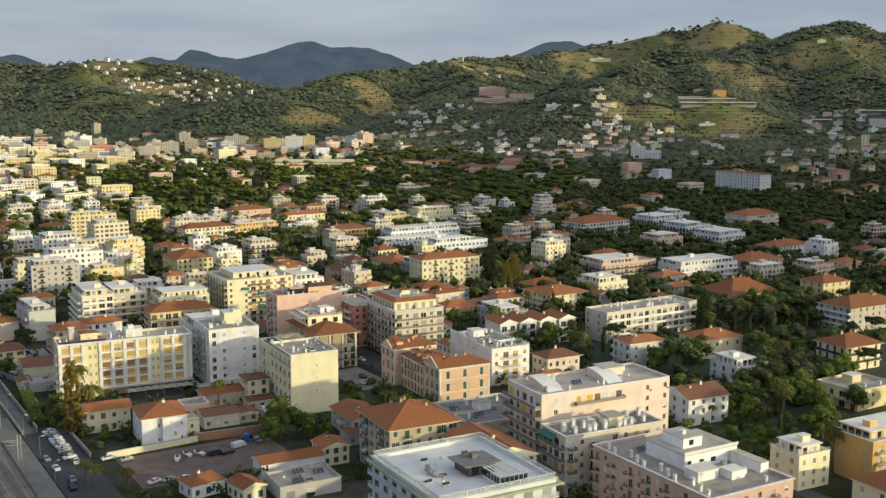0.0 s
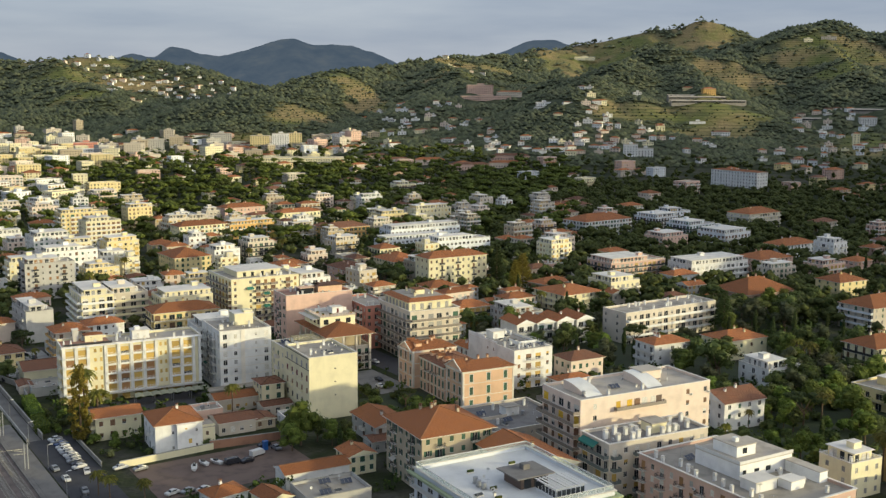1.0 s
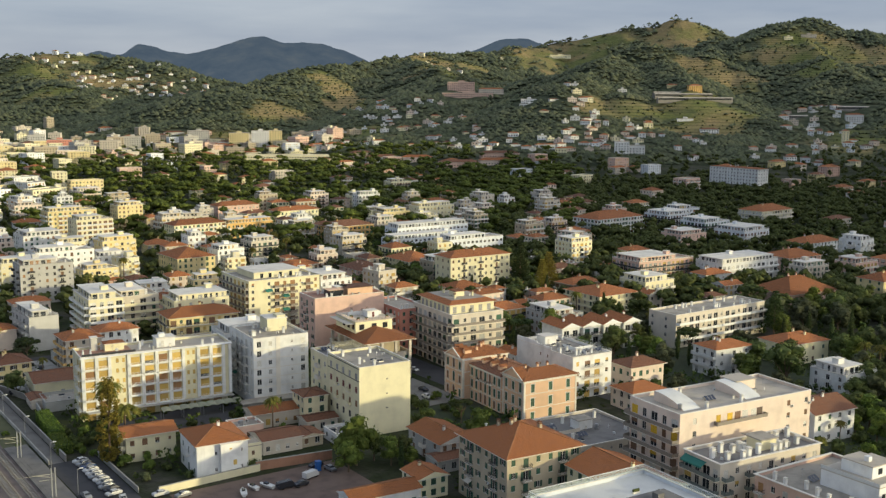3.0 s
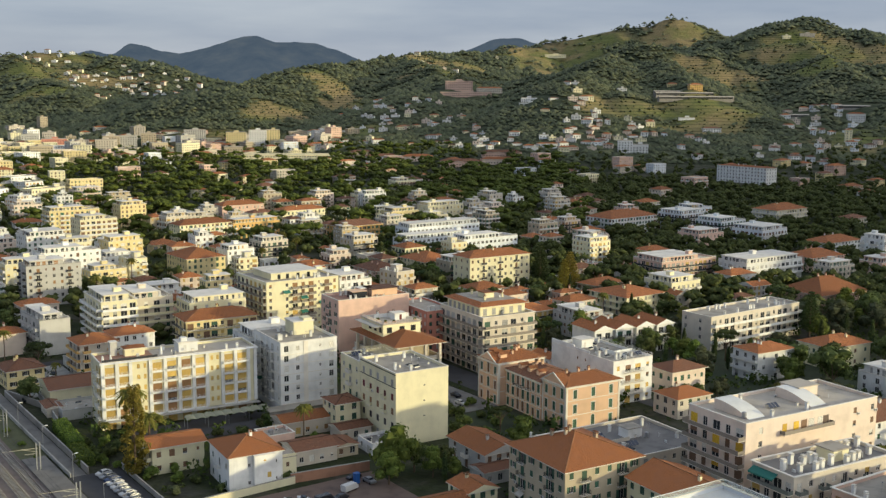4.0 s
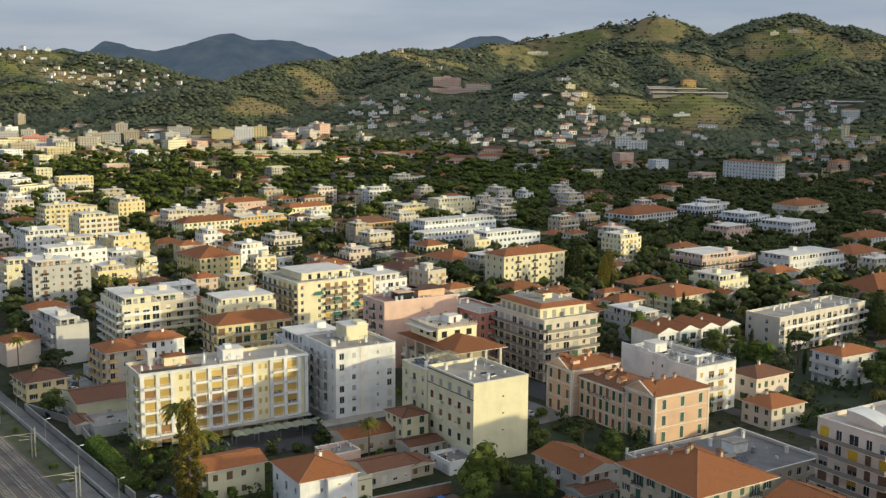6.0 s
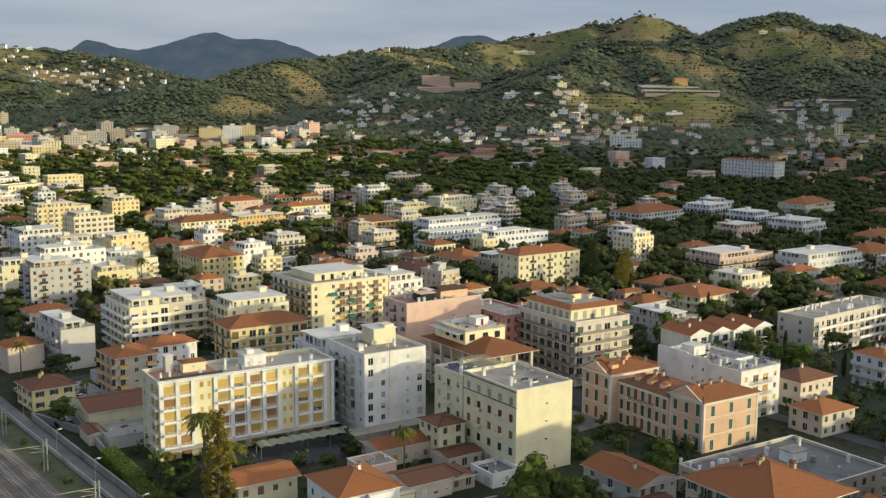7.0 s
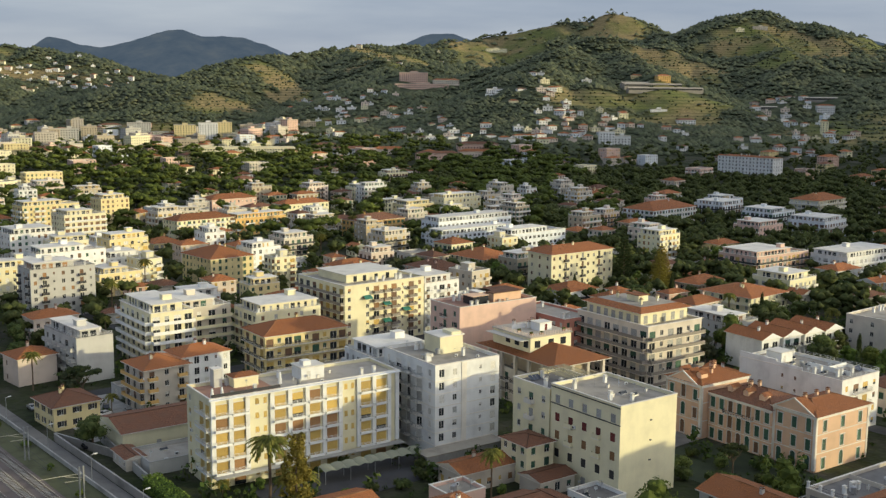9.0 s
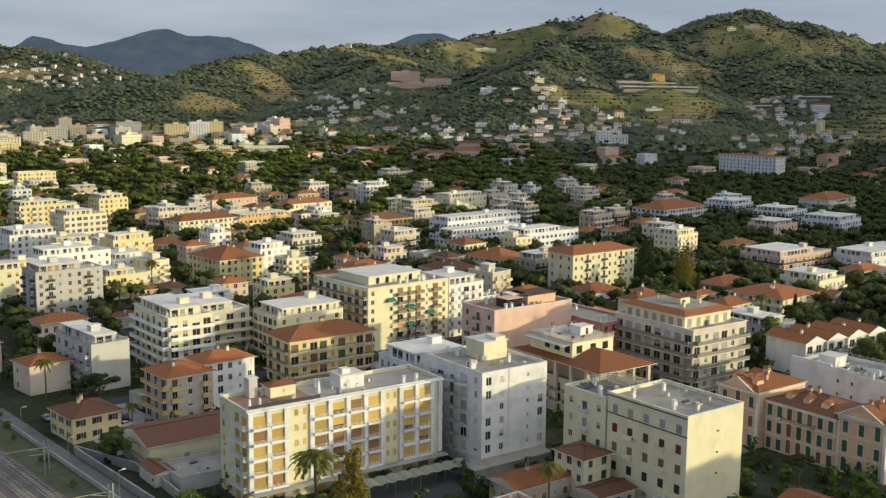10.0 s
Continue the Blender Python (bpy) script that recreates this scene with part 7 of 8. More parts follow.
def palm(seed, tall=8.0):
    rng = random.Random(seed)
    t, c = Shape(), Shape()
    t.tube((0, 0, -0.3), (0.15, 0.1, tall * 0.5), 0.24, 0.2, 8)
    t.tube((0.15, 0.1, tall * 0.5), (0.1, 0, tall), 0.2, 0.26, 8)
    for k in range(46):
        a = 2 * math.pi * k / 46 * 5 + rng.uniform(-0.2, 0.2)
        rise = rng.uniform(-0.5, 1.2)
        ln = rng.uniform(2.5, 3.3)
        pts = []
        for j in range(6):
            q = j / 5
            pts.append(Vector((0.1 + math.cos(a) * ln * q * (0.6 if rise > 0.9 else 1), math.sin(a) * ln * q * (0.6 if rise > 0.9 else 1), tall + rise * 1.7 * q - 2.0 * q * q)))
        side = Vector((-math.sin(a), math.cos(a), 0))
        for j in range(5):
            p, q = pts[j], pts[j + 1]
            for sgn in (-1, 1):
                wd = 0.55 * (1 - abs(j - 2) / 4)
                c.face((tuple(p), tuple(q), tuple(q + side * sgn * wd - Vector((0, 0, wd * 0.6)))))
                c.face((tuple(p), tuple(p + side * sgn * wd * 0.9 - Vector((0, 0, wd * 0.5))), tuple((p + q) / 2 + side * sgn * wd * 0.8 - Vector((0, 0, wd * 0.4)))))
    return make_tree("palm_tree", t, c, PALM_LEAF, "fan palm with a bare trunk and drooping fronds")


def bush(seed, leaf, label):
    rng = random.Random(seed)
    t, c = Shape(), Shape()
    t.tube((0, 0, -0.3), (0, 0, 0.8), 0.08, 0.04, 5)
    for k in range(5):
        r = rng.uniform(0.7, 1.1)
        e = (rng.uniform(-0.9, 0.9), rng.uniform(-0.9, 0.9), rng.uniform(0.7, 1.4))
        heart(c, rng, *e, r * 0.88)
        leaves(c, rng, *e, r, r, r * 0.8, 60, 0.18, shell=0.8)
    base = make_tree("bush", t, c, leaf, label)
    tagged(base, category="bush")
    return base


KIT = {
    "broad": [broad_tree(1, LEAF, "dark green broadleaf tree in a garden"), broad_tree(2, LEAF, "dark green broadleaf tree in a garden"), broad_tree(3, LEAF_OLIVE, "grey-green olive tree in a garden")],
    "bright": [broad_tree(4, LEAF_BRIGHT, "bright green broadleaf tree with a dense crown"), broad_tree(5, LEAF_BRIGHT, "bright green broadleaf tree with a dense crown")],
    "pine": [umbrella_pine(6), umbrella_pine(7)],
    "cypress": [cypress(8)],
    "araucaria": [araucaria(9), araucaria(10, LEAF_GOLD)],
    "conifer": [tall_conifer(21)],
    "palm": [palm(11, 8.5), palm(12, 11.0)],
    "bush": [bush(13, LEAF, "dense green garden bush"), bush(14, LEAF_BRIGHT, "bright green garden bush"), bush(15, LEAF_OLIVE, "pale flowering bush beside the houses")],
}
USED = set()
rt = random.Random(5)


def tree(kind, x, y, scale=1.0, which=None):
    src = KIT[kind][which if which is not None else rt.randrange(len(KIT[kind]))]
    scale *= 1.25 if kind in ("broad", "bright") else 1.0
    m = pose(x, y, land(x, y), 0, 0, rt.uniform(0, 360)) @ Matrix.Diagonal((scale * rt.uniform(0.9, 1.1), scale * rt.uniform(0.9, 1.1), scale * rt.uniform(0.92, 1.08), 1))
    TAKEN.append((x, y, 2.0 * scale))
    if src.name not in USED:
        USED.add(src.name)
        src.matrix_basis = m
        return src
    ob = copy_thing(src, pose(0, 0, 0))
    ob.matrix_basis = m
    return ob


# trees that stand out, one by one
tree("conifer", 80.6, 342.5, 1.0, 0)
tree("palm", 87, 363, 1.6, 1)
tree("palm", 89.5, 357, 1.45, 0)
hedge(70.6, 358, 13, 4.4, 3.0, -4, "clipped bright green hedge beside the lane")
hedge(72.2, 372, 23, 4.2, 3.3, -4, "clipped bright green hedge beside the lane")
tree("palm", 84, 377, 0.6, 0)
tree("bright", 137, 304.5, 1.42, 0)
tree("bright", 132.5, 301, 1.0, 1)
tree("bright", 145, 299, 0.85, 1)
tree("bright", 149, 295, 0.6, 0)
tree("broad", 143, 305, 0.9, 0)
tree("broad", 150, 301, 0.7, 1)
tree("palm", 91, 452, 0.7, 0)
tree("bright", 277, 386, 1.55, 0)
tree("bright", 284, 380, 1.3, 1)
tree("araucaria", 347, 492, 1.15, 0)
tree("araucaria", 353, 476, 1.1, 1)
tree("araucaria", 341, 467, 0.9, 1)
tree("pine", 294, 525, 0.85)
tree("pine", 305, 519, 0.8)
tree("pine", 293, 572, 0.8)
tree("broad", 312, 507, 1.1)
tree("broad", 303, 362, 1.1)
tree("bright", 297, 355, 0.8)
for x, y in ((253, 309), (259, 308), (265, 306), (270, 308), (247, 309)):
    tree("broad", x, y, 0.62)
for x, y, q in ((311, 310, 1.3), (322, 302, 1.3), (307, 291, 1.4), (297, 300, 1.2), (287, 250, 1.1), (329, 276, 1.2), (304, 255, 1.2), (328, 259, 1.3), (341, 268, 1.2), (291, 344, 1.0),
                (345, 290, 1.3), (352, 300, 1.2), (368, 300, 1.3), (382, 285, 1.3), (392, 330, 1.4), (410, 345, 1.5), (398, 352, 1.4), (423, 365, 1.4), (440, 350, 1.4), (374, 348, 1.5), (383, 341, 1.5),
                (300, 243, 1.2), (315, 245, 1.3), (330, 246, 1.2), (276, 235, 0.9), (345, 250, 1.3), (360, 285, 1.1)):
    tree("bright" if int(x) % 3 == 0 else "broad", x, y, q)
for x, y, q in ((307, 232, 1.2), (286, 212, 1.15), (300, 222, 1.0), (316, 256, 1.1), (338, 280, 1.1)):
    tree("bright", x, y, q)
for x, y, q in ((290, 231, 1.15), (262, 189, 1.25), (333, 382, 1.1), (327, 379, 0.9), (345, 286, 1.0), (430, 362, 1.2), (320, 721, 1.2), (345, 700, 1.1), (352, 690, 1.2), (277, 660, 1.1), (288, 648, 1.1), (282, 655, 0.9),
                (262, 640, 1.0), (255, 652, 1.0), (300, 690, 1.1), (378, 700, 1.1), (540, 600, 1.1), (548, 603, 1.1), (556, 600, 1.1), (250, 236, 0.7)):
    tree("palm", x, y, q)
for x, y in ((381, 316), (372, 330), (328, 408), (362, 312), (316, 493), (334, 455), (430, 330), (445, 640)):
    tree("cypress", x, y, rt.uniform(0.9, 1.3))
tree("araucaria", 366, 343, 1.0, 0)
tree("araucaria", 383, 372, 0.7, 0)
for x, y in ((186, 324), (184, 312), (187, 333), (181, 338), (189, 306), (178, 330), (182, 345), (176, 318), (172, 325), (192, 345), (190, 300)):
    tree("bush", x, y, rt.uniform(1.3, 2.0), rt.choice((0, 0, 1)))
for k in range(8):
    tree("bush", 77.5 + rt.uniform(-0.6, 1.0), 356 + k * 3.6, rt.uniform(0.9, 1.3), rt.choice((0, 1)))
tree("bush", 84, 326, 1.3, 2)
for x, y in ((88, 333), (92, 330), (100, 322), (105, 321), (112, 318), (90, 340), (95, 321), (84, 340), (86, 351), (81, 347), (79, 352), (92, 350), (88, 356)):
    tree("bush", x, y, rt.uniform(1.0, 1.8), rt.choice((0, 1, 0)))
for x, y in ((73, 296), (75, 292), (82, 284)):
    tree("palm", x, y, 0.78, 0)
for x, y in ((66, 470), (64, 440), (63, 420), (62, 400), (62.5, 385), (63, 372), (64, 460), (67, 480), (70, 489)):
    tree("bush", x, y, rt.uniform(0.6, 1.0), 1)
for x, y in ((90, 478), (102, 512), (100, 530), (108, 560), (88, 520), (96, 545)):
    tree("broad", x, y, rt.uniform(0.7, 1.0))

for x, y, q in ((305, 230, 1.25), (290, 217, 0.95), (296, 212, 0.7), (309, 247, 0.9), (289, 256, 0.8), (277, 243, 0.7), (330, 255, 1.1), (312, 243, 0.85), (286, 226, 0.55)):
    tree("bright", x, y, q)
for x, y, q in ((317, 256, 1.25), (318, 267, 1.2), (282, 245, 0.9), (291, 246, 0.95), (301, 258, 1.1), (301, 287, 1.7), (301, 305, 1.1), (277, 232, 0.7), (325, 262, 1.15), (283, 236, 0.7), (296, 250, 0.8)):
    tree("broad", x, y, q, 0 if int(x) % 2 else 1)
for x, y, q in ((343, 278, 1.1), (265, 240, 0.62), (269, 194, 1.2), (284, 227, 1.2)):
    tree("palm", x, y, q, 1)
for x, y in ((277, 227), (280, 220), (274, 224), (271, 230), (284, 214), (270, 215), (276, 210), (265, 222), (268, 206), (282, 206), (288, 238), (294, 236), (272, 238), (262, 228), (258, 236), (292, 224)):
    tree("bush", x, y, rt.uniform(1.5, 2.4), rt.choice((0, 1, 0)))

for x, y, q in ((95, 380, 1.3), (99, 379, 1.0), (104, 381, 1.2), (110, 380, 0.9), (117, 380, 1.3), (124, 379, 1.0), (130, 377, 1.4), (84, 366, 1.8), (91, 363, 1.6), (96, 358, 1.7), (102, 357, 1.5), (92, 354, 1.9), (86, 357, 2.0),
                (112, 362, 1.3), (119, 360, 1.4), (126, 362, 1.5), (131, 368, 1.4), (106, 363, 1.2), (82, 372, 1.5), (80, 362, 1.6), (134, 344, 1.2), (99, 366, 1.3)):
    tree("bush", x, y, q, rt.choice((0, 0, 1)))
for x, y, q in ((255, 205, 0.8), (258, 214, 0.9), (250, 212, 0.7), (263, 212, 0.8), (256, 196, 0.6)):
    tree("bright", x, y, q)

# the wooded gardens east of the blocks
made = 0
for tries in range(3000):
    if made >= 46:
        break
    x, y = rt.uniform(268, 460), rt.uniform(195, 400)
    if not clear(x, y, 1.0) or x > 300 + (y - 150) * 0.9:
        continue
    tree(rt.choice(("broad", "broad", "broad", "bright", "cypress", "pine", "broad")), x, y, rt.uniform(0.8, 1.3))
    made += 1

# trees between the villas and the condominium
made = 0
for tries in range(2500):
    if made >= 34:
        break
    x, y = rt.uniform(255, 345), rt.uniform(322, 408)
    if not clear(x, y, 0.6) or 239 < x < 247:
        continue
    tree(rt.choice(("broad", "bright", "broad", "cypress", "broad", "bright")), x, y, rt.uniform(0.7, 1.25))
    made += 1

# undergrowth of the wooded gardens
made = 0
for tries in range(1500):
    if made >= 20:
        break
    x, y = rt.uniform(250, 350), rt.uniform(190, 300)
    if not clear(x, y, 0.2) or x > 262 + (y - 170) * 1.1:
        continue
    tree("bush", x, y, rt.uniform(1.4, 2.6), rt.choice((0, 0, 1)))
    made += 1

# gardens of the near town
made = 0
for tries in range(4000):
    if made >= 75:
        break
    a, r = radians(rt.uniform(2, 60)), rt.uniform(230, 760)
    x, y = r * math.sin(a), 80 + r * math.cos(a)
    if x < 60 or (x < 138 and y < 322) or not clear(x, y, 1.2) or land(x, y) > 14:
        continue
    right = math.degrees(a) > 30
    kind = rt.choice(("broad", "broad", "pine", "broad", "cypress", "palm", "bright") if right else ("broad", "pine", "bush", "palm", "broad", "bush"))
    tree(kind, x, y, rt.uniform(0.7, 1.2))
    made += 1


# woods: clumped crowns, one joined sheet for each stretch
OCTA = (np.array([(1, 0, 0), (0, 1, 0), (-1, 0, 0), (0, -1, 0), (0, 0, 1), (0, 0, -1)], float) * 1.15,
        np.array([(0, 1, 4), (1, 2, 4), (2, 3, 4), (3, 0, 4), (1, 0, 5), (2, 1, 5), (3, 2, 5), (0, 3, 5)]))


def clumps(name, centres, radii, label, material, squash=0.75, seed=1, category="woods", ball=OCTA, smooth=False):
    """Rough lumps of foliage, each a dented ball."""
    rng = np.random.default_rng(seed)
    BV, BF = ball
    n = len(centres)
    C, R = np.asarray(centres, float), np.asarray(radii, float)
    V = BV[None] * (1 + rng.uniform(-0.38, 0.38, (n, len(BV), 1)))
    ang = rng.uniform(0, 6.28, n)
    co, si = np.cos(ang)[:, None], np.sin(ang)[:, None]
    V = np.stack([V[..., 0] * co - V[..., 1] * si, V[..., 0] * si + V[..., 1] * co, V[..., 2] * squash], -1) * R[:, None, None] + C[:, None, :]
    F = (BF[None] + (np.arange(n) * len(BV))[:, None, None]).reshape(-1, 3)
    me = bpy.data.meshes.new(name)
    me.vertices.add(V.shape[0] * V.shape[1])
    me.vertices.foreach_set("co", V.ravel())
    me.loops.add(F.size)
    me.loops.foreach_set("vertex_index", F.ravel().astype(np.int32))
    me.polygons.add(len(F))
    me.polygons.foreach_set("loop_start", np.arange(0, F.size, 3, dtype=np.int32))
    if smooth:
        me.polygons.foreach_set("use_smooth", np.ones(len(F), dtype=bool))
    me.update()
    me.materials.append(material)
    return tagged(new(name, me), label, category, kind="stuff")


def sprays(name, centres, radii, label, material, per=14, squash=0.8, seed=1, category="shrubs"):
    """Foliage as loose leaf sprays scattered round each centre."""
    rng = np.random.default_rng(seed)
    C, R = np.repeat(np.asarray(centres, float), per, 0), np.repeat(np.asarray(radii, float), per)
    n = len(C)
    d = rng.normal(size=(n, 3))
    d /= np.linalg.norm(d, axis=1)[:, None]
    p = C + d * (R * rng.uniform(0.45, 1.05, n))[:, None] * (1, 1, squash)
    nrm = d + rng.normal(scale=0.45, size=(n, 3)) + (0, 0, 0.3)
    nrm /= np.linalg.norm(nrm, axis=1)[:, None]
    u = np.cross(nrm, rng.normal(size=(n, 3)))
    u /= np.linalg.norm(u, axis=1)[:, None]
    v = np.cross(nrm, u)
    su, sv = (R * rng.uniform(0.32, 0.62, n))[:, None], (R * rng.uniform(0.22, 0.45, n))[:, None]
    V = np.stack([p - u * su, p - v * sv, p + u * su, p + v * sv], 1)
    me = bpy.data.meshes.new(name)
    me.vertices.add(n * 4)
    me.vertices.foreach_set("co", V.ravel())
    me.loops.add(n * 4)
    me.loops.foreach_set("vertex_index", np.arange(n * 4, dtype=np.int32))
    me.polygons.add(n)
    me.polygons.foreach_set("loop_start", np.arange(0, n * 4, 4, dtype=np.int32))
    me.update()
    me.materials.append(material)
    return tagged(new(name, me), label, category, kind="stuff")


def town_woods():
    rng = np.random.default_rng(3)
    cs, rs = [], []
    tk = np.array(TAKEN)
    n = 0
    while n < 5600:
        a, r = math.radians(rng.uniform(0, 63)), 430 + 1400 * rng.random() ** 0.8
        if rng.random() < 0.4:
            a, r = math.radians(rng.uniform(32, 63)), rng.uniform(480, 1150)
        x, y = r * math.sin(a), 80 + r * math.cos(a)
        z = land(x, y)
        if z > base_height(x, y) + 12 or x < 30 or np.any((tk[:, 0] - x) ** 2 + (tk[:, 1] - y) ** 2 < (tk[:, 2] * 0.93 + 2.0) ** 2):
            n += 0.06
            continue
        deg = math.degrees(a)
        if deg < 13 and rng.random() < 0.35:
            n += 0.1
            continue
        n += 1
        flat = rng.random() < 0.4
        h = rng.uniform(5, 9.5)
        k = 6 if r < 1100 else 4
        for _ in range(k):
            q, b = rng.uniform(0, 3.4 if flat else 2.2), rng.uniform(0, 6.28)
            cs.append((x + q * math.cos(b), y + q * math.sin(b), z + h + rng.uniform(-0.5, 0.6) if flat else z + h * rng.uniform(0.35, 1.0)))
            rs.append(rng.uniform(1.7, 3.1))
    sprays("town_woods", cs, rs, "dark pines and garden trees filling the middle of the town", LEAF, 5, 0.75, 2, "woods")
    clumps("town_woods", cs, np.array(rs) * 0.86, "dense crowns of pines and garden trees in the town", LEAF, 0.70, 22, ball=OCTA, smooth=True)


def pine_belt():
    """The belt of umbrella pines and parks between the town and the valley."""
    rng = np.random.default_rng(12)
    tk = np.array(TAKEN)
    cs, rs = [], []
    n = 0
    while n < 900:
        a, r = math.radians(rng.uniform(7, 42)), rng.uniform(700, 1500)
        x, y = r * math.sin(a), 60 + r * math.cos(a)
        n += 0.2
        if land(x, y) > 22 or np.any((tk[:, 0] - x) ** 2 + (tk[:, 1] - y) ** 2 < (tk[:, 2] * 0.95 + 3.0) ** 2):
            continue
        n += 0.8
        h, wide = rng.uniform(8, 13), rng.uniform(3.5, 6.5)
        for _ in range(7):
            q, b = wide * math.sqrt(rng.random()), rng.uniform(0, 6.28)
            cs.append((x + q * math.cos(b), y + q * math.sin(b), land(x, y) + h - 0.12 * q + rng.uniform(-0.6, 0.6)))
            rs.append(rng.uniform(2.2, 3.8))
        for k in range(3):
            cs.append((x + rng.uniform(-4, 4), y + rng.uniform(-4, 4), land(x, y) + h * rng.uniform(0.2, 0.6)))
            rs.append(rng.uniform(1.8, 3.0))
    sprays("pine_belt", cs, rs, "belt of green umbrella pines beyond the town roofs", LEAF_BRIGHT, 5, 0.6, 13, "woods")
    clumps("pine_belt", cs, np.array(rs) * 0.92, "dense flat crowns of umbrella pines", LEAF_BRIGHT, 0.55, 23, ball=OCTA, smooth=True)


# a crown seen from far off: a ring of six round a raised middle
DOME = (np.array([(math.cos(k * math.pi / 3), math.sin(k * math.pi / 3), -0.35) for k in range(6)] + [(0.0, 0.0, 1.0)]), np.array([(k, (k + 1) % 6, 6) for k in range(6)]))


def hill_woods():
    rng = np.random.default_rng(4)
    n = 300000
    a, r = np.radians(rng.uniform(4, 66, n)), np.sqrt(rng.uniform(950 ** 2, 3550 ** 2, n))
    X, Y = r * np.sin(a), 80 + r * np.cos(a)
    Z = heights(X, Y)
    thin = np.where(r > 2500, 0.33, np.where(r > 1900, 0.55, 0.9))
    keep = (Z > 15) & (openness(X, Y) < rng.normal(-0.05, 0.10, n)) & (rng.random(n) < thin)
    keep |= (Z > 15) & (rng.random(n) < 0.02)
    tk = np.array([t for t in TAKEN if t[1] > 900])
    X, Y, Z, r = X[keep], Y[keep], Z[keep], r[keep]
    grid = set()
    for cx, cy, cr in tk:
        for gx in range(int((cx - cr) // 6), int((cx + cr) // 6) + 1):
            for gy in range(int((cy - cr - 8) // 6), int((cy + cr) // 6) + 1):
                grid.add((gx, gy))
    ok = np.array([(int(p // 6), int(q // 6)) not in grid for p, q in zip(X, Y)])
    X, Y, Z, r = X[ok], Y[ok], Z[ok], r[ok]
    R = 2.0 + 3.2 * rng.random(len(X)) ** 2
    R = R * np.clip(r / 1600, 0.9, 1.8)
    C = np.stack([X, Y, Z + R * 0.55], -1)
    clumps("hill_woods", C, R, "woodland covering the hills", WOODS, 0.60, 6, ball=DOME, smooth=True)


def shrubs():
    """Low garden planting on the open ground of the near town."""
    rng = np.random.default_rng(8)
    tk = np.array([q for q in TAKEN if q[0] < 720 and q[1] < 900])
    cs, rs = [], []
    for _ in range(10000):
        a, r = math.radians(rng.uniform(4, 62)), 180 + 620 * rng.random() ** 0.7
        x, y = r * math.sin(a), 60 + r * math.cos(a)
        if x < 82 or (x < 138 and 280 < y < 322) or 204 < x < 217 or 133 < x < 138 or 470 < y < 479 or 239 < x < 247 or (185 < x < 200 and 340 < y < 372):
            continue
        if math.sin(x / 13.0) + math.sin(y / 17.0 + x / 29.0) < -0.5 or land(x, y) > 8:
            continue
        if np.any((tk[:, 0] - x) ** 2 + (tk[:, 1] - y) ** 2 < (tk[:, 2] * 0.86) ** 2):
            continue
        big = rng.random() < 0.35
        for _ in range(6 if big else 2):
            R = rng.uniform(0.9, 1.7) if big else rng.uniform(0.4, 1.0)
            q = 1.8 if big else 0.9
            cs.append((x + rng.uniform(-q, q), y + rng.uniform(-q, q), rng.uniform(0.3, 4.2) if big else rng.uniform(0.1, 0.9)))
            rs.append(R)
    sprays("garden_shrubs", cs, rs, "garden shrubs and hedges between the houses", CLUMP_LEAF, 8, 0.85, 9)


def scrub():
    """Low bushes on the open terraces of the hills."""
    rng = np.random.default_rng(10)
    n = 60000
    a, r = np.radians(rng.uniform(2, 64, n)), np.sqrt(rng.uniform(1050 ** 2, 2900 ** 2, n))
    X, Y = r * np.sin(a), 80 + r * np.cos(a)
    Z = heights(X, Y)
    row = np.round(Z / 5.0) * 5.0
    keep = (Z > 16) & (np.abs(Z - row) < 1.2) & (openness(X, Y) > -0.1)
    X, Y, Z = X[keep], Y[keep], Z[keep]
    R = rng.uniform(1.0, 2.4, len(X))
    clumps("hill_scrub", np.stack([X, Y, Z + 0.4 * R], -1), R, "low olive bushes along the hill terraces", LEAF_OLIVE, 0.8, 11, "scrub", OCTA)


town_woods()
pine_belt()
shrubs()
hill_woods()
scrub()


# ---- railway, road and yards ----
def sheet(name, x0, y0, x1, y1, z, mat, label, cat, thick=0.25):
    s = Shape()
    s.box(x0, y0, z - thick, x1, y1, z)
    return tagged(put(name, s.data(name, [mat])), label, cat, kind="structure")


BALLAST = worn("railway_ballast", (0.15, 0.12, 0.105), stain=0.4, streaks=False, grain=1.5, relief=0.08)
GRASS = worn("rough_grass", (0.10, 0.105, 0.045), stain=0.45, streaks=False, grain=1.2, relief=0.08)
sheet("railway_bed", 38, 150, 59.3, 640, 0.12, BALLAST, "brown railway ballast bed", "railway")
sheet("grass_verge", 59.3, 372, 66.5, 640, 0.10, GRASS, "rough grass verge beside the railway", "verge")
sheet("platform", 59.3, 150, 65.5, 372, 0.55, PAVING, "pale station platform edge", "platform", 0.7)
sheet("road", 66.2, 150, 79.5, 352, 0.06, ASPHALT, "grey asphalt street with parked cars", "road")
sheet("lane", 66.9, 352, 70.8, 640, 0.06, PAVING, "narrow paved lane beside the railway", "road")
sheet("yard", 86, 283, 134, 312, 0.07, YARD, "reddish earth yard used as parking", "yard")
sheet("courtyard", 186, 340, 200, 372, 0.07, PAVING, "paved court beside the villa", "yard")
sheet("street", 133.8, 350, 137, 620, 0.05, ASPHALT, "narrow asphalt street between blocks", "road")
sheet("street", 204, 352, 217, 620, 0.05, ASPHALT, "narrow asphalt street between blocks", "road")
sheet("street", 86, 471, 300, 478, 0.045, ASPHALT, "narrow asphalt street between blocks", "road")
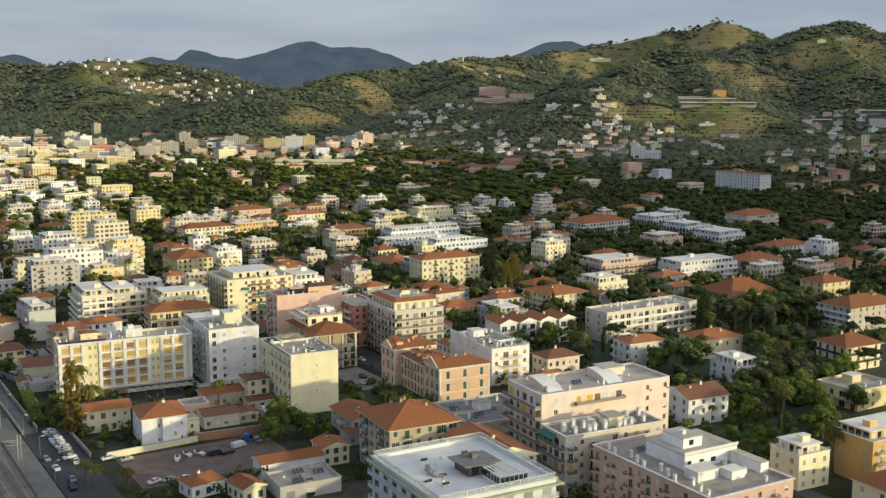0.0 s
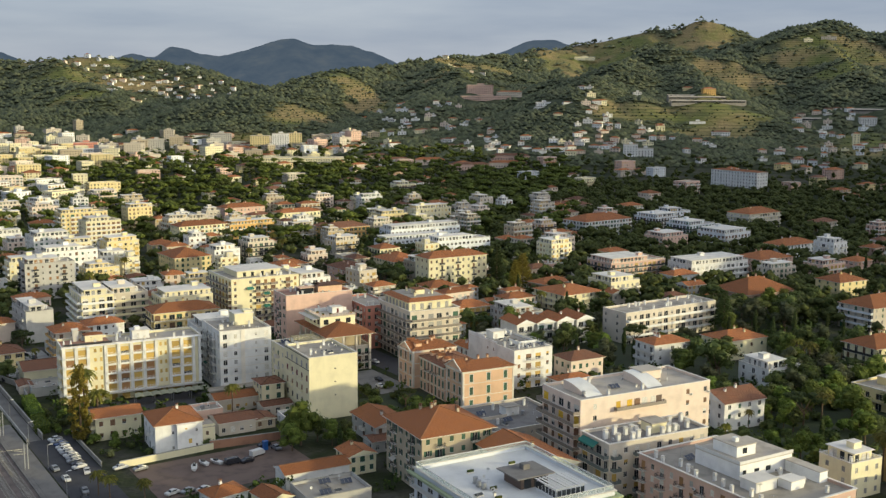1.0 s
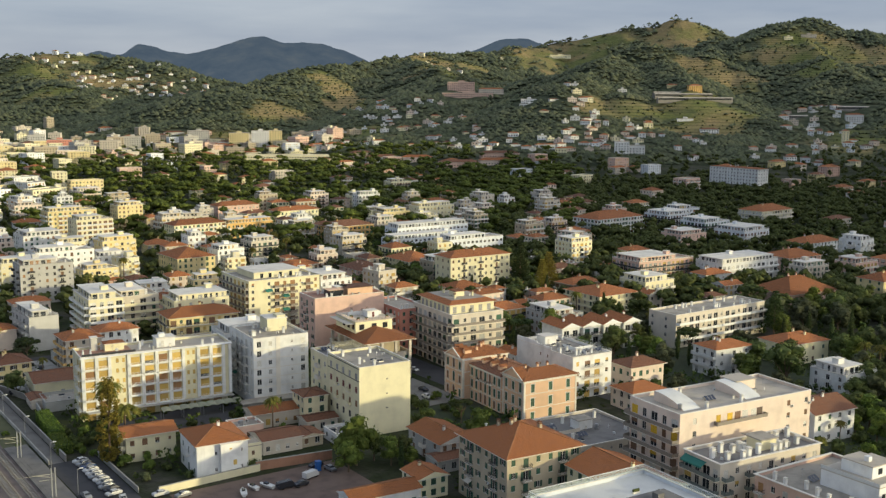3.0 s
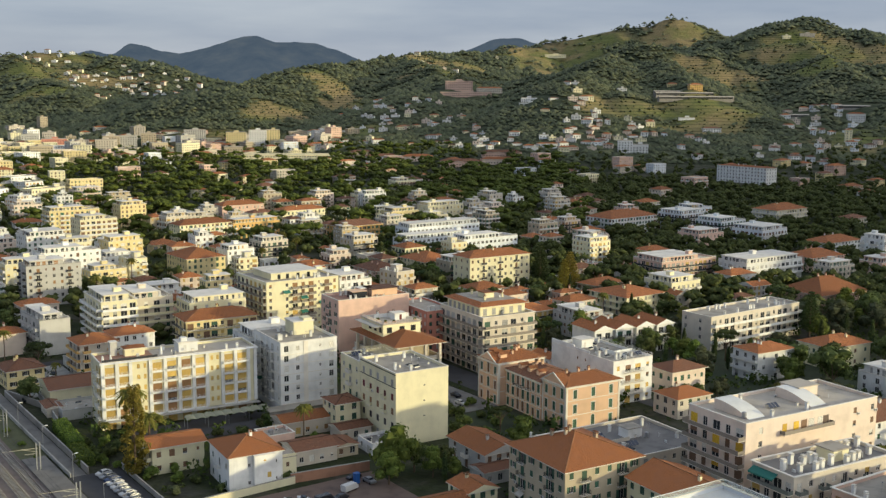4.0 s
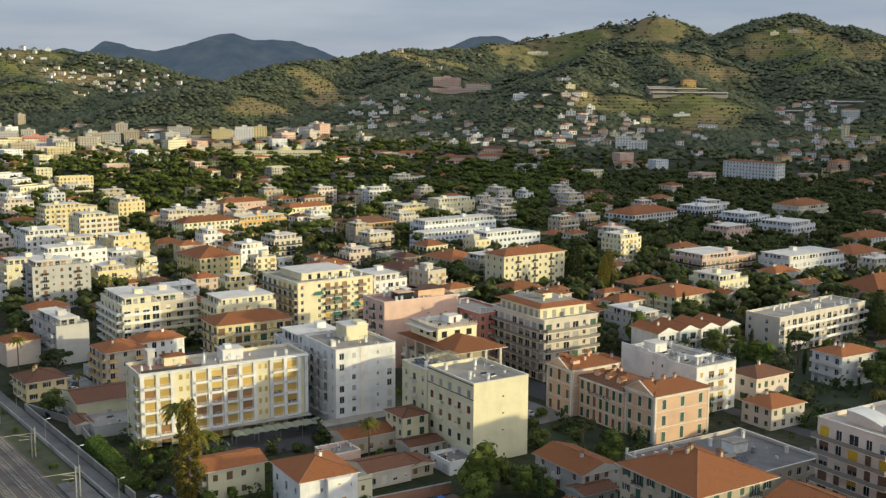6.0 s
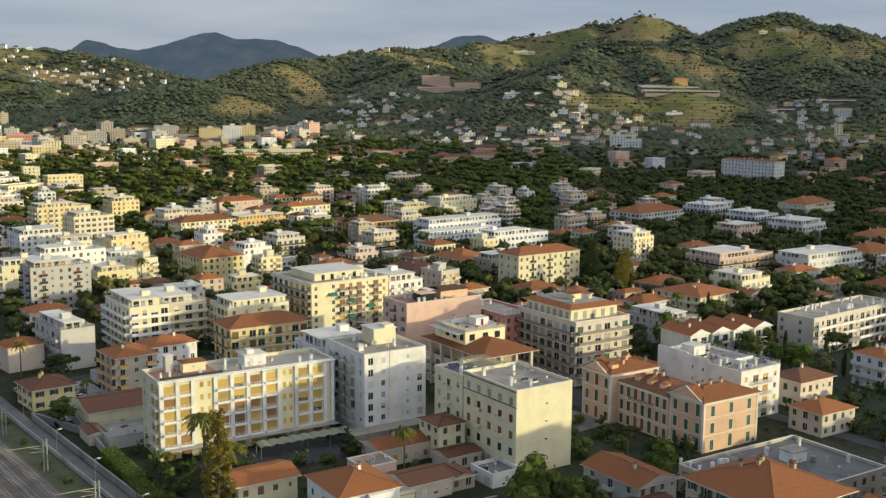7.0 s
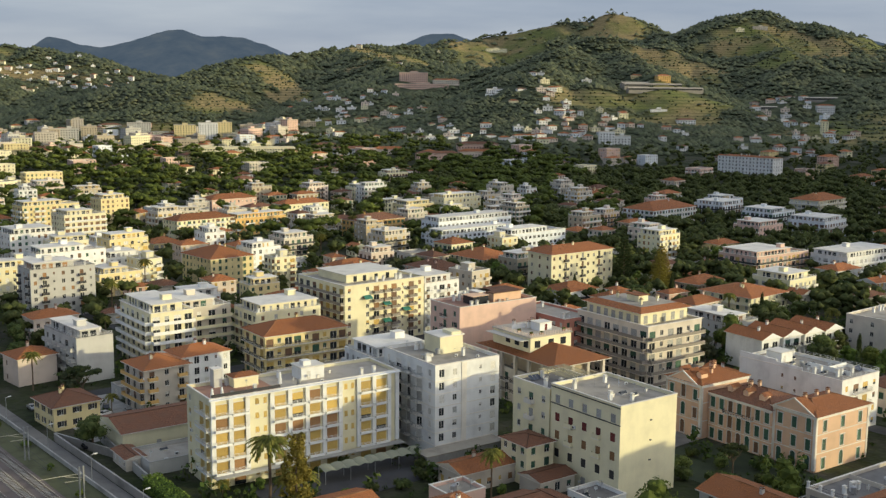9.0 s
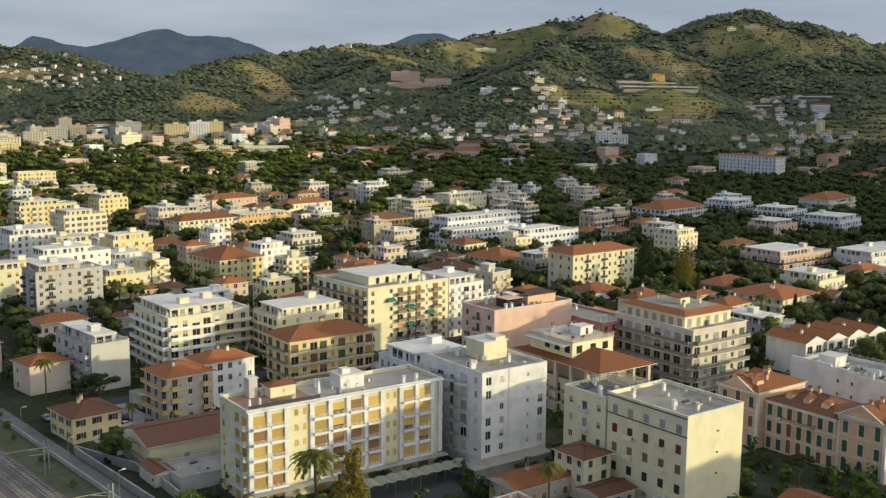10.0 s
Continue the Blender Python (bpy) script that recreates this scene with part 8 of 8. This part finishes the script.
sheet("street", 240, 150, 246, 620, 0.045, ASPHALT, "narrow asphalt street between blocks", "road")
# lawn green darkened to stand for the deep shade in the gardens
LAWN = worn("shade_darkened_lawn", (0.034, 0.050, 0.018), stain=0.45, streaks=False, grain=1.2, relief=0.08)
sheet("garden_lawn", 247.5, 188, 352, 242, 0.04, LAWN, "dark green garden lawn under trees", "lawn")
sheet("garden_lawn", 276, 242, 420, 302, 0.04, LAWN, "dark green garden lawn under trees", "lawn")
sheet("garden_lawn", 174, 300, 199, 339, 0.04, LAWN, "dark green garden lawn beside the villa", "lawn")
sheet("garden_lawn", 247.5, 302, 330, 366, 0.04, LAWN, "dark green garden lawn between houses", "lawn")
rail_steel = plain("rusty_rail", (0.20, 0.15, 0.12), 0.4, 0.7)
sl = Shape()
sl.box(-1.25, 0, 0.10, 1.25, 0.26, 0.25)
sleeper_me = sl.data("sleeper", [CONCRETE])
for u in (43.5, 48.3, 53.0, 57.2):
    tr_ob = new("railway_track", None)
    for k in (-0.72, 0.72):
        s = Shape()
        s.box(u + k - 0.04, 150, 0.26, u + k + 0.04, 640, 0.42, 0)
        put("rail", s.data("rail", [rail_steel]), tr_ob)
    # the nearest sleepers one by one, the rest joined
    for k in range(70):
        put("sleeper", sleeper_me, tr_ob, Matrix.Translation((u, 305 + k * 1.0, 0)))
    s = Shape()
    for k in list(range(55)) + list(range(125, 330)):
        s.box(u - 1.25, 250 + k * 1.0, 0.10, u + 1.25, 250.26 + k * 1.0, 0.25)
    put("far_sleeper", s.data("far_sleeper", [CONCRETE]), tr_ob, kind="stuff")
    tagged(tr_ob, "railway track with rusty rails on concrete sleepers", "railway track", "railway tracks")


def mast(x, y):
    base = new("catenary_mast", None)
    base.matrix_basis = pose(x, y, 0)
    for k in (-0.45, 0.45):
        s = Shape()
        s.box(k - 0.14, -0.14, 0, k + 0.14, 0.14, 8.2)
        put("post", s.data("post", [GALV]), base)
    s = Shape()
    s.tube((0, 0, 6.6), (-4.2, 0, 6.9), 0.06, n=5)
    s.tube((0, 0, 5.6), (-4.2, 0, 6.9), 0.05, n=5)
    s.tube((0, 0, 5.2), (-3.6, 0, 5.4), 0.05, n=5)
    s.tube((-4.2, 0, 6.9), (-9, 0, 7.1), 0.05, n=5)
    put("arm", s.data("arm", [plain("pale_steel", (0.6, 0.56, 0.42), 0.5)]), base)
    return tagged(base, "paired grey catenary mast with pale arms over the tracks", "mast", "railway masts")


m0 = mast(61.0, 326)
for y in (361, 396, 430, 466, 502):
    copy_thing(m0, pose(61.0, y, 0))
s = Shape()
for x, z in ((57.2, 5.5), (53.0, 5.5), (57.2, 6.9), (53.0, 7.0)):
    s.tube((x, 200, z), (x, 600, z), 0.025, n=4)
tagged(put("overhead_wire", s.data("overhead_wire", [IRON])), "thin overhead railway wires", "wire")


def street_lamp(x, y, rot=0):
    base = new("street_lamp", None)
    base.matrix_basis = pose(x, y, 0, 0, 0, rot)
    s = Shape()
    s.tube((0, 0, 0), (0, 0, 7.0), 0.09, 0.06, 6)
    put("pole", s.data("pole", [GALV]), base)
    s = Shape()
    s.tube((0, 0, 6.9), (0.9, 0, 7.1), 0.05, n=5)
    s.box(0.6, -0.18, 7.0, 1.5, 0.18, 7.18)
    put("lamp_head", s.data("lamp_head", [WHITE_METAL]), base)
    return tagged(base, "grey street lamp with a flat head", "street lamp", "street lamps")


l0 = street_lamp(65.8, 300)
for y in (325, 350, 378, 405, 432, 462):
    copy_thing(l0, pose(66.7, y, 0, 0, 0, 0))


def wall_line(name, x0, y0, x1, y1, h, t, mat, label):
    L, a = math.hypot(x1 - x0, y1 - y0), math.degrees(math.atan2(y1 - y0, x1 - x0))
    s = Shape()
    s.box(0, -t / 2, -0.2, L, t / 2, h, 0)
    s.box(-0.06, -t / 2 - 0.06, h, L + 0.06, t / 2 + 0.06, h + 0.12, 1)
    return tagged(put(name, s.data(name, [mat, CONCRETE]), None, pose(x0, y0, 0, 0, 0, a)), label, "wall", kind="structure")


wall_line("garden_wall", 71.2, 352, 71.2, 440, 1.9, 0.3, STONE, "grey stone garden wall along the lane")
wall_line("garden_wall", 66.6, 352, 66.6, 470, 1.1, 0.25, CONCRETE, "low concrete wall along the railway")
wall_line("garden_wall", 84, 314, 113, 315.5, 2.0, 0.3, WALLS["cream"], "pale rendered garden wall beside the yard")
wall_line("garden_wall", 112, 316, 134, 313, 2.6, 0.3, BRICKWALL, "brick red yard wall")
wall_line("garden_wall", 80, 352, 80, 318, 1.4, 0.25, CONCRETE, "low concrete wall beside the street")
wall_line("garden_wall", 174, 300, 196, 298, 1.6, 0.3, STONE, "grey stone garden wall")
wall_line("garden_wall", 71.5, 440, 78, 418, 2.0, 0.3, STONE, "grey stone garden wall along the lane")

PAINTS = [plain("paint_white", (0.62, 0.62, 0.61), 0.3), plain("paint_silver", (0.35, 0.36, 0.37), 0.3, 0.5), plain("paint_dark", (0.03, 0.032, 0.04), 0.25), plain("paint_blue", (0.04, 0.07, 0.16), 0.25), plain("paint_red", (0.30, 0.03, 0.03), 0.3)]


def car_body():
    """Body profile swept across, narrowed at the roof."""
    prof = [(-2.05, 0.35), (-2.1, 0.75), (-1.9, 0.95), (-1.1, 1.02), (-0.55, 1.45), (0.9, 1.48), (1.65, 1.02), (2.05, 0.95), (2.1, 0.5), (2.0, 0.35)]
    s = Shape()
    half = [0.82 if z < 1.1 else 0.64 for _, z in prof]
    n = len(prof)
    for k in range(n):
        (a, b), (c, d) = prof[k], prof[(k + 1) % n]
        s.face(((a, -half[k], b), (a, half[k], b), (c, half[(k + 1) % n], d), (c, -half[(k + 1) % n], d)))
    s.face([(a, -h, b) for (a, b), h in zip(prof, half)][::-1])
    s.face([(a, h, b) for (a, b), h in zip(prof, half)])
    return s


def pane_mesh(name, pts):
    s = Shape()
    s.face(pts)
    return s.data(name, [GLASS])


CAR_PANES = [
    ("windscreen", pane_mesh("windscreen", ((-1.08, -0.72, 1.06), (-1.08, 0.72, 1.06), (-0.6, 0.6, 1.43), (-0.6, -0.6, 1.43)))),
    ("rear_window", pane_mesh("rear_window", ((1.66, 0.72, 1.05), (1.66, -0.72, 1.05), (0.98, -0.6, 1.47), (0.98, 0.6, 1.47)))),
    ("side_window", pane_mesh("side_window", ((-0.95, -0.80, 1.05), (1.4, -0.80, 1.05), (0.85, -0.675, 1.42), (-0.55, -0.675, 1.42)))),
    ("side_window", pane_mesh("side_window", ((-0.95, 0.80, 1.05), (1.4, 0.80, 1.05), (0.85, 0.675, 1.42), (-0.55, 0.675, 1.42)))),
]
VAN_PANES = [("windscreen", pane_mesh("windscreen", ((1.52, -0.8, 1.93), (2.12, -0.8, 1.16), (2.12, 0.8, 1.16), (1.52, 0.8, 1.93))))]
CAR_KIT = {}


def car(x, y, rot, paint, van=False):
    base = new("van" if van else "car", None)
    base.matrix_basis = pose(x, y, 0.07, 0, 0, rot)
    if van:
        s = Shape()
        s.box(-2.4, -0.9, 0.4, 1.5, 0.9, 1.95)
        s.box(1.5, -0.86, 0.4, 2.3, 0.86, 1.15)
        s.face(((1.5, -0.86, 1.95), (1.5, -0.86, 1.15), (2.1, -0.86, 1.15)))
        s.face(((1.5, 0.86, 1.15), (1.5, 0.86, 1.95), (2.1, 0.86, 1.15)))
        body = CAR_KIT.setdefault(("v", paint), s.data("body", [PAINTS[paint]]))
    else:
        body = CAR_KIT.get(paint) or CAR_KIT.setdefault(paint, car_body().data("body", [PAINTS[paint]]))
    put("body", body, base)
    for nm, me in VAN_PANES if van else CAR_PANES:
        put(nm, me, base)
    wm = CAR_KIT.get("w")
    if wm is None:
        s = Shape()
        s.tube((0, -0.1, 0), (0, 0.1, 0), 0.31, n=12)
        wm = CAR_KIT.setdefault("w", s.data("wheel", [RUBBER]))
    for a, b in ((-1.3, -0.78), (-1.3, 0.78), (1.3, -0.78), (1.3, 0.78)):
        put("wheel", wm, base, at((a, b, 0.31)))
    nm = ("white", "silver grey", "black", "dark blue", "red")[paint]
    return tagged(base, f"{nm} {'delivery van' if van else 'small car'} parked on the ground", "van" if van else "car", "parked cars")


rc = random.Random(21)
for k in range(11):
    car(74.5 + rc.uniform(-0.3, 0.3), 349 - k * 2.9, 12 + rc.uniform(-4, 4), rc.choice((0, 1, 2, 1, 3, 0)))
for x, y, r, c in ((75, 315, 80, 0), (70.5, 300, 85, 1), (68.5, 312, 92, 0), (69, 294, 90, 2), (84, 313, 5, 0), (88.5, 309, 10, 1), (90, 286, 20, 0), (94, 285, 20, 1), (98, 284, 22, 0), (129, 305, 95, 1), (127, 309.5, 10, 2), (67.8, 322, 95, 1)):
    car(x, y, r, c)
car(122, 303, 15, 0, True)
car(113, 300, 5, 2, True)
car(117, 299, 8, 2)
for x, y, c in ((136, 420, 2), (135.5, 440, 0), (205.8, 450, 1), (206, 380, 0), (372, 318, 0), (242, 260, 1), (242.5, 280, 2), (76, 470, 1), (75, 430, 2), (78, 436, 0), (107, 470, 1), (190, 348, 0), (194, 356, 2)):
    car(x, y, 90, c)
for k in range(16):
    car(500 + (k % 8) * 3.4, 590 + (k // 8) * 8 - (k % 8) * 0.4, 80, rc.choice((0, 1, 2, 3)))


def boat(x, y, rot, ln=5.0):
    base = new("boat", None)
    base.matrix_basis = pose(x, y, 0.1, 0, 0, rot)
    s = Shape()
    st = [(-0.5, 0.8, 0.1), (0.1, 0.9, 0.05), (0.35, 0.6, 0.1), (0.5, 0.02, 0.35)]
    for (a, h, z), (b, h2, z2) in zip(st, st[1:]):
        for q in (-1, 1):
            s.face(((a * ln, q * h * 0.45, z), (b * ln, q * h2 * 0.45, z2), (b * ln, q * h2, 0.95), (a * ln, q * h, 0.9)))
        s.face(((a * ln, -h, 0.9), (b * ln, -h2, 0.95), (b * ln, h2, 0.95), (a * ln, h, 0.9)))
        s.face(((a * ln, -h * 0.45, z), (a * ln, h * 0.45, z), (b * ln, h2 * 0.45, z2), (b * ln, -h2 * 0.45, z2)))
    s.face(((-0.5 * ln, -0.36, 0.1), (-0.5 * ln, -0.8, 0.9), (-0.5 * ln, 0.8, 0.9), (-0.5 * ln, 0.36, 0.1)))
    put("hull", s.data("hull", [WHITE_METAL]), base)
    s = Shape()
    s.box(-0.5, -0.45, 0.9, 0.8, 0.45, 1.4)
    put("cabin", s.data("cabin", [GLASS]), base)
    return tagged(base, "small white boat stored in the yard", "boat", "boats in the yard")


boat(102, 302, 70)
boat(105.5, 304, 100, 4.4)
boat(109, 303, 110, 4.8)
s = Shape()
s.box(0, 0, 0.05, 1.3, 1.3, 2.6)
s.box(-0.1, -0.1, 2.6, 1.4, 1.4, 2.75)
tagged(put("portable_toilet", s.data("portable_toilet", [BLUE]), None, pose(125.5, 306, 0.05)), "blue plastic cabin beside the yard wall", "cabin")


# the long pale canopy and the yard before the cream block
sheet("yard", 92, 362, 134, 381, 0.05, ASPHALT, "dark paved yard before the cream block", "yard")
canopy = new("canopy", None)
canopy.matrix_basis = pose(107, 372.5, 0, 0, 0, -6)
CANOPY = plain("pale_green_canopy_cloth", (0.30, 0.31, 0.23), 0.9)
for k in range(9):
    cs = Shape()
    for j in range(4):
        za, zb = 2.9 + 0.35 * math.sin(math.pi * j / 4), 2.9 + 0.35 * math.sin(math.pi * (j + 1) / 4)
        cs.face(((k * 2.9 + j * 0.72, 0, za), (k * 2.9 + (j + 1) * 0.72, 0, zb), (k * 2.9 + (j + 1) * 0.72, 3.4, zb + 0.5), (k * 2.9 + j * 0.72, 3.4, za + 0.5)))
    put("canopy_bay", cs.data("canopy_bay", [CANOPY]), canopy)
for k in range(5):
    for v in (0.05, 3.35):
        cs = Shape()
        cs.box(k * 6.4, v - 0.05, 0, k * 6.4 + 0.1, v + 0.05, 3.0 if v < 1 else 3.4)
        put("post", cs.data("post", [GALV]), canopy)
tagged(canopy, "long pale green scalloped canopy over a yard", "canopy")

# paved court, annexe and lean-tos by the yellow villa and the workshop
sheet("courtyard", 78.5, 433, 98, 472, 0.05, CONCRETE, "pale concrete court between low buildings", "yard")
building("shed", 87, 438, 6, 5, 3.0, 2, 1, "yellow", "gable", "plain", "plain", "", True, tiles=TILES, chimneys=0, over=0.4, pitch=0.25, label="low yellow annexe with a red tiled roof")
building("shed", 99, 464, 12, 7, 3.4, 0, 1, "grey", "flat", "g.", "g", "", True, deck=DECK, hut=False, chimneys=0, label="low grey garage with a flat roof")
building("shed", 76, 408, 4.5, 9, 3.0, -4, 1, "beige", "gable", "plain", "plain", "", True, tiles=TILES_BROWN, chimneys=0, over=0.5, pitch=0.22, label="small lean-to with a brown tiled roof beside the lane")
wall_line("garden_wall", 76.5, 398, 80, 432, 2.2, 0.3, CONCRETE, "weathered concrete yard wall")
wall_line("garden_wall", 80, 433, 98, 434, 1.8, 0.3, STONE, "grey stone garden wall")
for x, y, r, p in ((89, 452, 20, 0), (92, 458, 70, 2), (95, 450, 85, 1), (89, 465, 10, 2)):
    car(x, y, r, p)
